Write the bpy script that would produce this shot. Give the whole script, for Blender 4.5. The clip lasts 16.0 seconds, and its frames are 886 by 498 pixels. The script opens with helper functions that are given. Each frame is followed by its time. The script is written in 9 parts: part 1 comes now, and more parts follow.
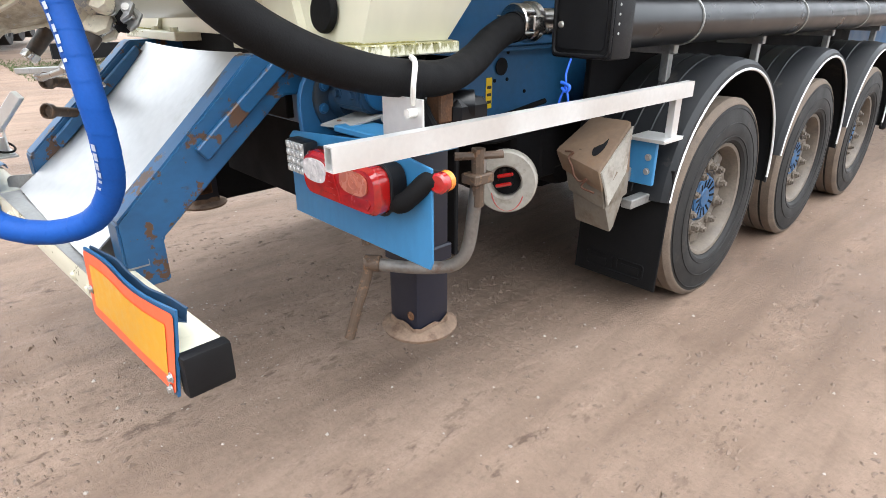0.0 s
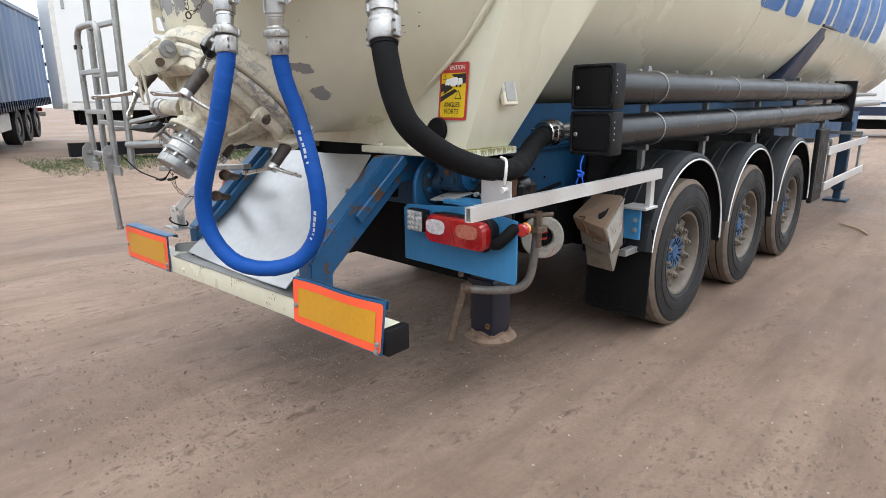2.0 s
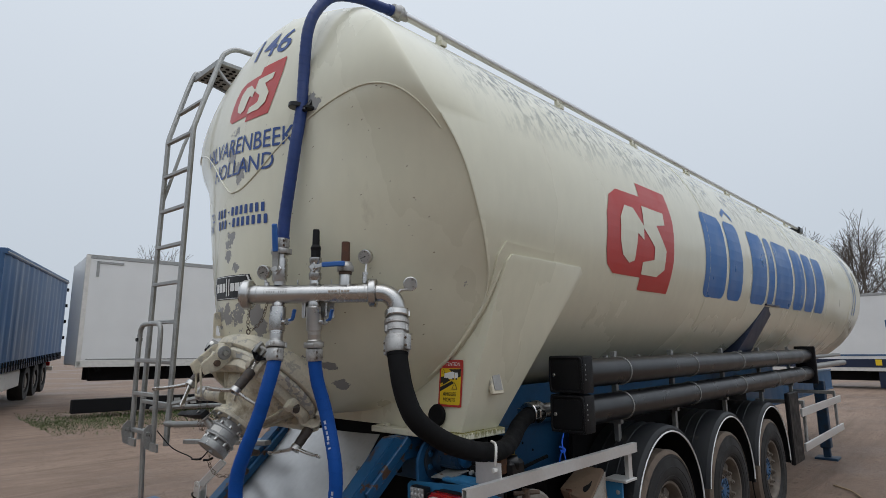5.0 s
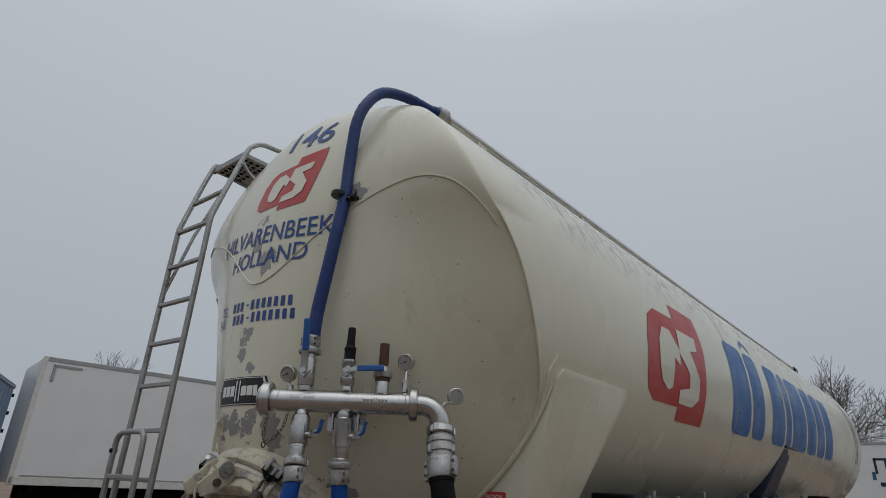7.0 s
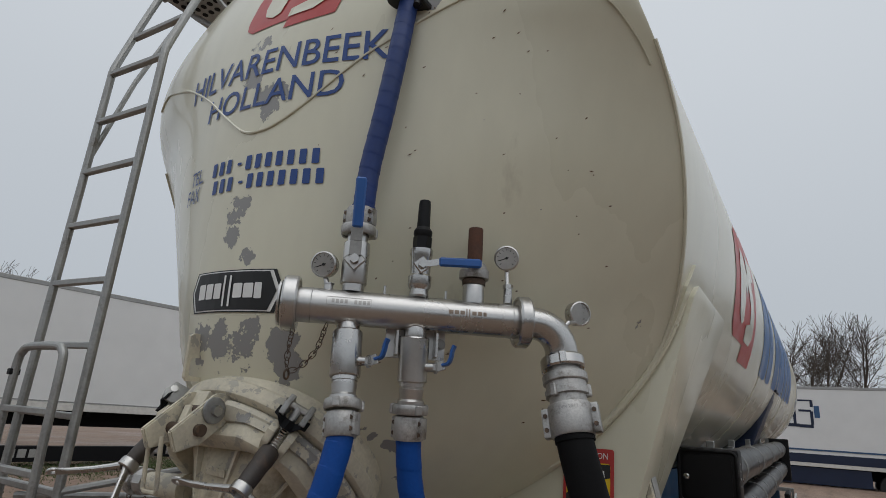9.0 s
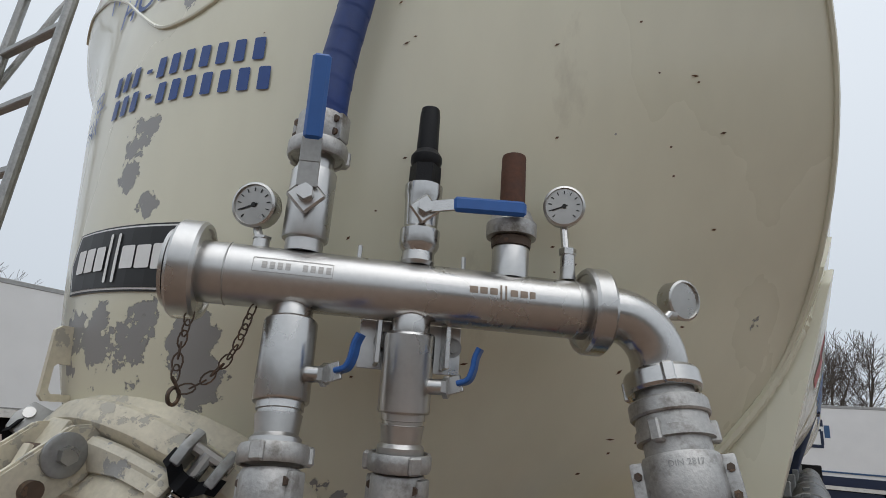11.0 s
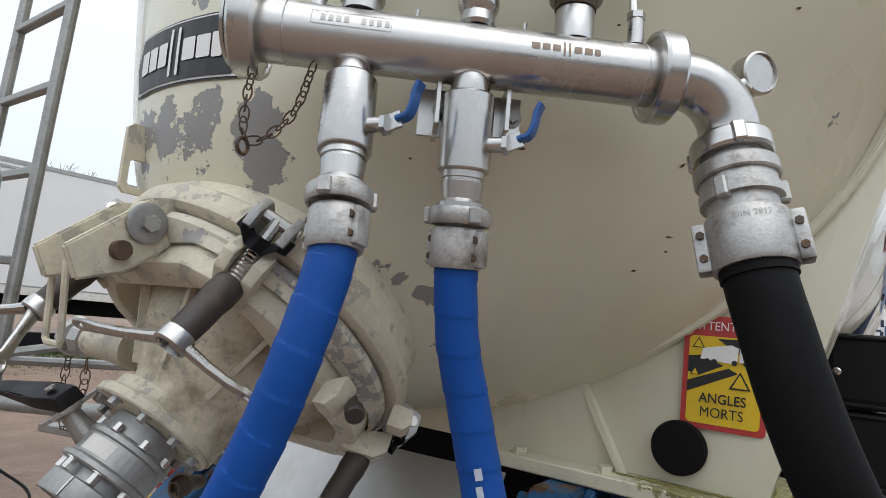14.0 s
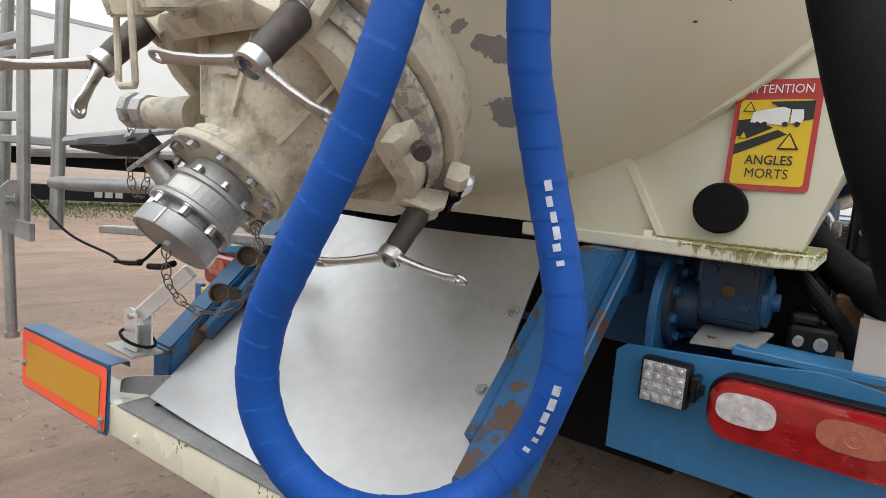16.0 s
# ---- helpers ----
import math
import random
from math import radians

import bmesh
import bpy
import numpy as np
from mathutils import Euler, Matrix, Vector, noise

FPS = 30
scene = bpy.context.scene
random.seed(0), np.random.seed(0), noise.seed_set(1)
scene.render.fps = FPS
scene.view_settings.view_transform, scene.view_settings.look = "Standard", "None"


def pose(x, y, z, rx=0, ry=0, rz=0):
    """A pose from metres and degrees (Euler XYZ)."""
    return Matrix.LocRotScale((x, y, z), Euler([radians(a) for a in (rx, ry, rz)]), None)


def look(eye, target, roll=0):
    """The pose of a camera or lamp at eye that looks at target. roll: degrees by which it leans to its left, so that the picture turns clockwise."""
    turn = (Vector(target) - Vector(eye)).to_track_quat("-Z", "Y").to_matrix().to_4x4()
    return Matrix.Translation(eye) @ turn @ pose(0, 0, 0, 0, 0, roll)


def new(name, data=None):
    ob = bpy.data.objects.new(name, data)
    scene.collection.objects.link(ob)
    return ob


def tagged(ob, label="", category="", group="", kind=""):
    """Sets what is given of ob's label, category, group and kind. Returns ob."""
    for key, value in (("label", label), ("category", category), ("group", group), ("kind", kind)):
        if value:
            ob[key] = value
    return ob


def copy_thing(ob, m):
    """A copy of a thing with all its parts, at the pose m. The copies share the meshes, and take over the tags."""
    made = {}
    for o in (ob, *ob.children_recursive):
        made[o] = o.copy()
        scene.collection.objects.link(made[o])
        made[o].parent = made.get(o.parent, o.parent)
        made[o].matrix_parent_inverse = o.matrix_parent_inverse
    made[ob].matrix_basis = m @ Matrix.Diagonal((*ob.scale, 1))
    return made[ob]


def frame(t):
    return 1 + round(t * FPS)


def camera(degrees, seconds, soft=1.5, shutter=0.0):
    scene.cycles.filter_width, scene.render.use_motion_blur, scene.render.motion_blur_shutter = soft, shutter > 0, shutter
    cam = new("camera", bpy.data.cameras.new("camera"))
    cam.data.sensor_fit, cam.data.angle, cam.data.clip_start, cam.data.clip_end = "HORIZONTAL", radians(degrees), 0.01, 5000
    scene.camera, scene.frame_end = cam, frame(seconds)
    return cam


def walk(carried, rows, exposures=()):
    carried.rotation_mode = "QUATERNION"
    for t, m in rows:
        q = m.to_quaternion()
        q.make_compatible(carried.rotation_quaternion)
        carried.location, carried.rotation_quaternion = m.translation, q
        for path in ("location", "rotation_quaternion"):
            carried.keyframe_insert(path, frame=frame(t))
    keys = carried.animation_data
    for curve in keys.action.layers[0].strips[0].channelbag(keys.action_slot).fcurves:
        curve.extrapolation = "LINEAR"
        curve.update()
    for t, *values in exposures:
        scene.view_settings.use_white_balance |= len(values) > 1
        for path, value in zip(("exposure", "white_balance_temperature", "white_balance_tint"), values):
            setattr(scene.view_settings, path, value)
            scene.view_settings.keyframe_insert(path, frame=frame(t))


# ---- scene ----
cam = camera(74.71, 16.0, soft=0.8)

PATH = [
    (0, (2.3450, -2.9848, 1.3902), (1.0051, -1.7081, 0.6320), 0.55),
    (0.5, (2.3318, -3.2785, 1.4157), (0.9410, -1.9680, 0.8258), 0.37),
    (1, (2.4045, -3.5292, 1.4579), (0.9970, -2.2210, 0.9029), 0.08),
    (1.5, (2.5335, -3.8007, 1.5065), (1.1589, -2.4483, 0.9757), -0.04),
    (2, (2.7243, -3.9912, 1.4967), (1.3862, -2.5832, 1.0199), -0.05),
    (2.5, (2.8915, -4.1866, 1.5531), (1.5485, -2.7750, 1.1021), -0.19),
    (3, (3.0005, -4.3224, 1.6545), (1.6620, -2.8855, 1.2753), -0.48),
    (3.5, (3.0132, -4.3755, 1.6876), (1.6833, -2.8943, 1.4944), -0.38),
    (4, (3.0603, -4.3891, 1.7086), (1.7433, -2.8843, 1.6772), -0.35),
    (4.5, (3.0933, -4.4109, 1.7191), (1.7560, -2.9299, 1.8541), -0.48),
    (5, (3.1078, -4.4278, 1.7273), (1.7651, -2.9887, 2.0826), -0.20),
    (5.2, (3.1224, -4.4319, 1.7318), (1.7891, -3.0073, 2.1707), -0.11),
    (7.3, (2.4696, -4.4666, 1.6878), (1.3083, -3.0372, 2.4678), 2.66),
    (7.5, (2.3646, -4.4791, 1.7098), (1.2346, -3.0222, 2.4849), 2.78),
    (8, (2.0958, -4.3868, 1.6942), (1.0225, -2.8688, 2.4315), 3.07),
    (8.5, (1.8063, -4.2343, 1.7044), (0.7687, -2.6520, 2.3524), 3.30),
    (9, (1.5167, -4.0392, 1.7483), (0.4951, -2.4165, 2.3170), 3.84),
    (9.2, (1.4342, -3.9514, 1.7592), (0.4339, -2.3027, 2.2896), 3.93),
    (11.3, (1.1297, -3.4234, 1.8201), (0.1096, -1.8145, 2.4290), 4.92),
    (11.5, (1.1529, -3.3970, 1.8151), (0.1277, -1.7889, 2.4178), 5.17),
    (12, (1.1792, -3.3641, 1.7758), (0.1559, -1.7505, 2.3667), 5.38),
    (12.5, (1.1900, -3.3831, 1.7360), (0.1422, -1.7714, 2.2879), 5.56),
    (13, (1.1712, -3.3882, 1.7036), (0.0784, -1.7761, 2.1586), 5.60),
    (13.5, (1.1423, -3.4050, 1.6686), (0.0018, -1.7991, 2.0159), 5.61),
    (14, (1.1091, -3.4217, 1.6038), (-0.0655, -1.8253, 1.8718), 5.66),
    (14.5, (1.1244, -3.4162, 1.5210), (-0.0682, -1.8220, 1.7113), 5.48),
    (15, (1.1360, -3.4429, 1.4535), (-0.0600, -1.8418, 1.5315), 5.46),
    (15.5, (1.1343, -3.4738, 1.3965), (-0.0593, -1.8693, 1.3685), 5.32),
    (16, (1.0689, -3.4890, 1.3788), (-0.1085, -1.8866, 1.1644), 5.16),
]
EXPOSURES = [(0, 1.74, 6500, 10), (0.5, 1.46, 6450, 10), (1, 1.32, 6350, 10), (2, 1.02, 6350, 10), (3, 0.6, 6250, 10), (3.5, 0.33, 6200, 10), (4, 0.1, 6200, 10), (5, -0.32, 6300, 10), (7.3, -0.92, 6400, 10), (8, -0.9, 6400, 10), (9, -0.6, 6500, 10), (11.5, -0.2, 6400, 10), (12.5, -0.2, 6400, 10), (13.5, 0.16, 6400, 10), (14.5, 0.5, 6450, 10), (15, 0.71, 6550, 10), (16, 0.87, 6700, 10)]
walk(cam, [(t, look(eye, target, roll)) for t, eye, target, roll in PATH], EXPOSURES)

# ---- world and light: overcast winter daylight ----
world = bpy.data.worlds.new("overcast_sky")
scene.world = world
world.use_nodes = True
wn, wl = world.node_tree.nodes, world.node_tree.links
wn.clear()
w_out = wn.new("ShaderNodeOutputWorld")
w_bg = wn.new("ShaderNodeBackground")
w_sky = wn.new("ShaderNodeTexSky")
w_sky.sky_type = "NISHITA"
w_sky.sun_disc = False
w_sky.sun_elevation, w_sky.sun_rotation = radians(62), radians(124)
w_sky.air_density, w_sky.dust_density, w_sky.ozone_density = 1.0, 3.0, 1.0
w_scale = wn.new("ShaderNodeVectorMath")
w_scale.operation = "SCALE"
w_scale.inputs["Scale"].default_value = 0.10
w_tc = wn.new("ShaderNodeTexCoord")
w_sep = wn.new("ShaderNodeSeparateXYZ")
w_noise = wn.new("ShaderNodeTexNoise")
w_noise.inputs["Scale"].default_value = 1.3
w_noise.inputs["Detail"].default_value = 4.0
w_cloud = wn.new("ShaderNodeMath")
w_cloud.operation = "MULTIPLY_ADD"
w_cloud.inputs[1].default_value = 0.16
w_ramp = wn.new("ShaderNodeValToRGB")
w_ramp.color_ramp.elements[0].position, w_ramp.color_ramp.elements[0].color = 0.06, (0.665, 0.725, 0.79, 1)
w_ramp.color_ramp.elements[1].position, w_ramp.color_ramp.elements[1].color = 0.74, (1.0, 1.065, 1.13, 1)
w_top = w_ramp.color_ramp.elements.new(1.0)
w_top.color = (1.85, 1.93, 2.02, 1)
w_mix = wn.new("ShaderNodeMixRGB")
w_mix.inputs[0].default_value = 0.92
wl.new(w_sky.outputs[0], w_scale.inputs[0])
wl.new(w_tc.outputs["Generated"], w_sep.inputs[0])
wl.new(w_tc.outputs["Generated"], w_noise.inputs["Vector"])
wl.new(w_noise.outputs[0], w_cloud.inputs[0])
wl.new(w_sep.outputs[2], w_cloud.inputs[2])
wl.new(w_cloud.outputs[0], w_ramp.inputs[0])
wl.new(w_scale.outputs[0], w_mix.inputs[1])
wl.new(w_ramp.outputs[0], w_mix.inputs[2])
wl.new(w_mix.outputs[0], w_bg.inputs[0])
w_bg.inputs[1].default_value = 1.0
wl.new(w_bg.outputs[0], w_out.inputs[0])
sun = new("sun", bpy.data.lights.new("sun", "SUN"))
sun.data.energy, sun.data.angle, sun.data.color = 0.5, radians(60), (1.0, 0.98, 0.95)
sun.matrix_world = look((6, -4, 14), (0, 0, 0))

# ---- materials ----
def material(name, color, rough=0.5, metal=0.0, vary=0.12, scale=3.0, grain=60.0, bump=0.0, dirt=None, dirt_amt=0.0, dirt_scale=1.2, stretch=(1, 1, 1), rvar=0.12, coat=0.0, spec=0.5, rand=0.0, edge=0.18):
    """Principled material with two scales of noise on colour and roughness, an optional dirt colour and fine relief."""
    m = bpy.data.materials.new(name)
    m.use_nodes = True
    nt = m.node_tree
    n, l = nt.nodes, nt.links
    bs = n["Principled BSDF"]
    tc = n.new("ShaderNodeTexCoord")
    mp = n.new("ShaderNodeMapping")
    mp.inputs["Scale"].default_value = stretch
    l.new(tc.outputs["Object"], mp.inputs[0])
    big = n.new("ShaderNodeTexNoise")
    big.inputs["Scale"].default_value, big.inputs["Detail"].default_value = scale, 6.0
    fine = n.new("ShaderNodeTexNoise")
    fine.inputs["Scale"].default_value, fine.inputs["Detail"].default_value = grain, 3.0
    l.new(mp.outputs[0], big.inputs["Vector"])
    l.new(mp.outputs[0], fine.inputs["Vector"])
    mean = n.new("ShaderNodeMath")
    mean.operation = "ADD"
    l.new(big.outputs[0], mean.inputs[0])
    half = n.new("ShaderNodeMath")
    half.operation = "MULTIPLY"
    half.inputs[1].default_value = 0.5
    l.new(fine.outputs[0], half.inputs[0])
    l.new(half.outputs[0], mean.inputs[1])
    ramp = n.new("ShaderNodeMapRange")
    ramp.inputs["From Min"].default_value, ramp.inputs["From Max"].default_value = 0.45, 1.05
    ramp.inputs["To Min"].default_value, ramp.inputs["To Max"].default_value = 1 - vary, 1 + vary
    l.new(mean.outputs[0], ramp.inputs["Value"])
    mul = n.new("ShaderNodeVectorMath")
    mul.operation = "SCALE"
    mul.inputs[0].default_value = color
    l.new(ramp.outputs[0], mul.inputs["Scale"])
    col = mul.outputs[0]
    if rand:
        oi = n.new("ShaderNodeObjectInfo")
        rr = n.new("ShaderNodeMapRange")
        rr.inputs["To Min"].default_value, rr.inputs["To Max"].default_value = 1 - rand, 1 + rand
        l.new(oi.outputs["Random"], rr.inputs["Value"])
        m2 = n.new("ShaderNodeVectorMath")
        m2.operation = "SCALE"
        l.new(col, m2.inputs[0])
        l.new(rr.outputs[0], m2.inputs["Scale"])
        col = m2.outputs[0]
    if dirt:
        dn = n.new("ShaderNodeTexNoise")
        dn.inputs["Scale"].default_value, dn.inputs["Detail"].default_value, dn.inputs["Roughness"].default_value = dirt_scale, 9.0, 0.68
        l.new(mp.outputs[0], dn.inputs["Vector"])
        dr = n.new("ShaderNodeMapRange")
        dr.inputs["From Min"].default_value, dr.inputs["From Max"].default_value = 0.75 - edge / 2 - 0.3 * dirt_amt, 0.75 + edge / 2 - 0.3 * dirt_amt
        l.new(dn.outputs[0], dr.inputs["Value"])
        mx = n.new("ShaderNodeMixRGB")
        mx.inputs[2].default_value = (*dirt, 1)
        l.new(dr.outputs[0], mx.inputs[0])
        l.new(col, mx.inputs[1])
        col = mx.outputs[0]
    l.new(col, bs.inputs["Base Color"])
    rr = n.new("ShaderNodeMapRange")
    rr.inputs["From Min"].default_value, rr.inputs["From Max"].default_value = 0.3, 0.7
    rr.inputs["To Min"].default_value, rr.inputs["To Max"].default_value = max(0.03, rough - rvar), min(1, rough + rvar)
    l.new(big.outputs[0], rr.inputs["Value"])
    l.new(rr.outputs[0], bs.inputs["Roughness"])
    bs.inputs["Metallic"].default_value = metal
    bs.inputs["Coat Weight"].default_value = coat
    bs.inputs["Specular IOR Level"].default_value = spec
    if bump:
        bp = n.new("ShaderNodeBump")
        bp.inputs["Strength"].default_value, bp.inputs["Distance"].default_value = 1.0, bump
        l.new(mean.outputs[0], bp.inputs["Height"])
        l.new(bp.outputs[0], bs.inputs["Normal"])
    return m


CREAM = material("cream_paint", (0.665, 0.64, 0.50), 0.27, vary=0.07, scale=1.1, grain=14, dirt=(0.36, 0.32, 0.23), dirt_amt=0.16, dirt_scale=2.2, stretch=(1, 1, 0.35), rvar=0.06, coat=0.3)
CREAM_WORN = material("worn_cream_paint", (0.57, 0.52, 0.405), 0.5, vary=0.22, scale=8, grain=90, bump=0.0022, dirt=(0.42, 0.38, 0.30), dirt_amt=0.3, dirt_scale=9, edge=0.05)
BARE = material("bare_grey_metal", (0.31, 0.305, 0.29), 0.6, metal=0.2, vary=0.2, scale=20, grain=120, bump=0.0015)
BLUE = material("blue_chassis_paint", (0.014, 0.088, 0.205), 0.42, vary=0.18, scale=4, grain=40, dirt=(0.055, 0.075, 0.085), dirt_amt=0.16, dirt_scale=4)
BLUE_LIGHT = material("faded_blue_paint", (0.032, 0.175, 0.36), 0.45, vary=0.16, scale=4, grain=40, dirt=(0.10, 0.16, 0.20), dirt_amt=0.14, dirt_scale=5, stretch=(1, 1, 0.4))
# grimy blue with the pivots' shade darkened in; also on the landing legs
BLUE_SHADED_GRIMY = material("shaded_grimy_blue_paint", (0.006, 0.032, 0.072), 0.55, vary=0.3, scale=9, grain=60, dirt=(0.02, 0.022, 0.022), dirt_amt=0.5, dirt_scale=8)
NAVY = material("dark_blue_paint", (0.006, 0.014, 0.042), 0.4)
BLUE_RUSTY = material("rust_streaked_blue_paint", (0.014, 0.088, 0.205), 0.45, vary=0.2, scale=4, grain=40, dirt=(0.055, 0.032, 0.02), dirt_amt=0.46, dirt_scale=5.5, edge=0.05, stretch=(1, 0.6, 1))
PRINT = material("worn_white_print", (0.42, 0.46, 0.54), 0.6, vary=0.2, scale=60)
RUST = material("rust", (0.10, 0.045, 0.02), 0.85, vary=0.5, scale=30, grain=150, bump=0.002)
RUST_PIPE = material("rusted_pipe_steel", (0.088, 0.036, 0.020), 0.8, vary=0.35, scale=30, grain=150, bump=0.001)
STEEL = material("brushed_stainless_steel", (0.54, 0.53, 0.515), 0.29, metal=1.0, vary=0.10, scale=6, grain=90, bump=0.0002, rvar=0.1)
SHEET = material("dull_stainless_sheet", (0.56, 0.555, 0.55), 0.45, metal=0.85, vary=0.12, scale=2.2, grain=25, rvar=0.14, dirt=(0.42, 0.39, 0.34), dirt_amt=0.15, dirt_scale=3)
ALU = material("cast_aluminium", (0.43, 0.42, 0.405), 0.46, metal=0.7, vary=0.28, scale=14, grain=160, bump=0.0012, dirt=(0.13, 0.112, 0.09), dirt_amt=0.45, dirt_scale=16)
GALV = material("galvanised_steel", (0.34, 0.34, 0.33), 0.48, metal=0.7, vary=0.25, scale=14, grain=90, dirt=(0.14, 0.12, 0.10), dirt_amt=0.22, dirt_scale=11)
ALU_BAR = material("aluminium_profile", (0.70, 0.70, 0.69), 0.40, metal=0.7, vary=0.08, scale=5, grain=60)
CHROME = material("polished_steel", (0.52, 0.51, 0.49), 0.30, metal=1.0, vary=0.1, scale=20)
HOSE_BLUE = material("blue_rubber_hose", (0.004, 0.064, 0.30), 0.6, vary=0.16, scale=5, grain=130, bump=0.0005, dirt=(0.012, 0.085, 0.32), dirt_amt=0.15, dirt_scale=6, spec=0.25)
HOSE_DARK = material("dark_blue_rubber_hose", (0.005, 0.028, 0.145), 0.5, vary=0.2, scale=8, grain=90, bump=0.0005)
RUBBER = material("black_rubber", (0.006, 0.006, 0.0065), 0.75, vary=0.3, scale=18, grain=220, bump=0.0012, spec=0.14)
BLACK = material("black_painted_steel", (0.005, 0.005, 0.006), 0.31, vary=0.1, scale=6, grain=50, spec=0.4, rvar=0.05)
BLACK_PLASTIC = material("black_textured_plastic", (0.008, 0.008, 0.009), 0.5, vary=0.2, scale=10, grain=260, bump=0.0008, spec=0.2)
FENDER = material("dark_grey_plastic", (0.010, 0.011, 0.013), 0.45, spec=0.3, vary=0.2, scale=3, grain=60, dirt=(0.10, 0.085, 0.07), dirt_amt=0.08, dirt_scale=3)
TYRE = material("dusty_tyre_rubber", (0.011, 0.0107, 0.0107), 0.72, vary=0.3, scale=7, grain=110, bump=0.001, dirt=(0.085, 0.068, 0.054), dirt_amt=0.11, dirt_scale=5)
TREAD = material("muddy_tyre_tread", (0.15, 0.115, 0.088), 0.85, vary=0.3, scale=12, grain=120, bump=0.003)
RIM = material("dirty_painted_rim", (0.135, 0.112, 0.09), 0.6, vary=0.35, scale=12, grain=80, dirt=(0.17, 0.14, 0.11), dirt_amt=0.4, dirt_scale=8)
HUB = material("blue_hub_paint", (0.022, 0.085, 0.19), 0.55, vary=0.3, scale=20, dirt=(0.12, 0.10, 0.08), dirt_amt=0.35, dirt_scale=18)
WHITE = material("white_paint", (0.70, 0.70, 0.69), 0.4, vary=0.05, scale=1.5, dirt=(0.45, 0.43, 0.39), dirt_amt=0.0)
WHITE_SOFT = material("matt_white_plastic", (0.62, 0.60, 0.56), 0.55, vary=0.12, scale=9, dirt=(0.3, 0.27, 0.22), dirt_amt=0.2, dirt_scale=8)
RED = material("red_decal", (0.46, 0.035, 0.03), 0.38, vary=0.06, scale=3)
LETTER_BLUE = material("blue_decal", (0.010, 0.115, 0.36), 0.38, vary=0.08, scale=3)
TEXT_BLUE = material("dark_blue_lettering", (0.016, 0.06, 0.24), 0.45, vary=0.1, scale=6)
ORANGE_RED = material("fluorescent_red_border", (0.86, 0.10, 0.035), 0.5, vary=0.05, scale=6)
AMBER = material("retroreflective_amber", (0.53, 0.255, 0.013), 0.4, vary=0.10, scale=40, grain=300)
YELLOW = material("yellow_sticker", (0.72, 0.49, 0.01), 0.4, vary=0.03)
BLACK_INK = material("black_print", (0.012, 0.012, 0.012), 0.45, vary=0.05)
WHITE_INK = material("white_print", (0.78, 0.78, 0.76), 0.45, vary=0.05)
LENS_RED = material("red_lamp_lens", (0.32, 0.008, 0.008), 0.16, vary=0.3, scale=22, grain=70, coat=0.6, dirt=(0.16, 0.02, 0.018), dirt_amt=0.35, dirt_scale=14)
LENS_DEEP = material("deep_red_lens", (0.26, 0.006, 0.006), 0.2, vary=0.3, scale=30, coat=0.5)
LENS_SMALL = material("small_lamp_lens", (0.52, 0.52, 0.51), 0.12, metal=0.35, vary=0.3, scale=60, coat=0.6)
DRUM_DIRTY = material("dirty_drum_plastic", (0.31, 0.29, 0.255), 0.6, vary=0.25, scale=9, dirt=(0.15, 0.12, 0.09), dirt_amt=0.5, dirt_scale=11)
CRANK_STEEL = material("weathered_crank_steel", (0.17, 0.155, 0.14), 0.55, metal=0.4, vary=0.3, scale=14, grain=90, dirt=(0.12, 0.06, 0.035), dirt_amt=0.4, dirt_scale=12)
FOOT_MUD = material("muddy_foot_steel", (0.20, 0.135, 0.095), 0.8, vary=0.4, scale=18, grain=110, bump=0.003, dirt=(0.07, 0.035, 0.02), dirt_amt=0.45, dirt_scale=14)
LENS_CLEAR = material("clear_lamp_lens", (0.55, 0.51, 0.50), 0.18, vary=0.25, scale=60, coat=0.6)
LENS_AMBER = material("faded_amber_lens", (0.40, 0.12, 0.075), 0.25, vary=0.12, scale=40, coat=0.4)
LENS_ORANGE = material("orange_marker_lens", (0.75, 0.22, 0.02), 0.2, vary=0.1, scale=40, coat=0.5)
LEVER_BLUE = material("blue_plastic_grip", (0.02, 0.10, 0.34), 0.4, vary=0.1, scale=20)
CHOCK = material("dirty_tan_plastic", (0.15, 0.098, 0.062), 0.7, vary=0.2, scale=9, dirt=(0.16, 0.09, 0.05), dirt_amt=0.35, dirt_scale=9, bump=0.001)
CHOCK_GREY = material("dirty_grey_plastic", (0.165, 0.145, 0.118), 0.7, vary=0.25, scale=9, dirt=(0.10, 0.075, 0.05), dirt_amt=0.55, dirt_scale=9)
MOSS_DARK = material("dark_moss", (0.10, 0.10, 0.035), 0.95, vary=0.4, scale=40, grain=200)
MOSS = material("green_moss", (0.24, 0.215, 0.075), 0.95, vary=0.5, scale=40, grain=200, bump=0.003)
SCREEN_WALL = material("plain_grey_screen", (0.26, 0.25, 0.235), 0.8, vary=0.25, scale=1.5, grain=20)
MUD = material("dark_wet_mud", (0.155, 0.108, 0.08), 0.75, vary=0.35, scale=20, grain=120)
GLASS_FACE = material("gauge_dial_face", (0.70, 0.80, 0.84), 0.4, vary=0.06, scale=30, spec=0.25)
GRIP_DARK = material("dark_worn_sleeve", (0.042, 0.032, 0.026), 0.5, vary=0.35, scale=22, grain=90, bump=0.0008, dirt=(0.10, 0.065, 0.045), dirt_amt=0.35, dirt_scale=14)
BROWN_GRIP = material("brown_cast_sleeve", (0.072, 0.046, 0.030), 0.6, vary=0.3, scale=25, bump=0.0008)
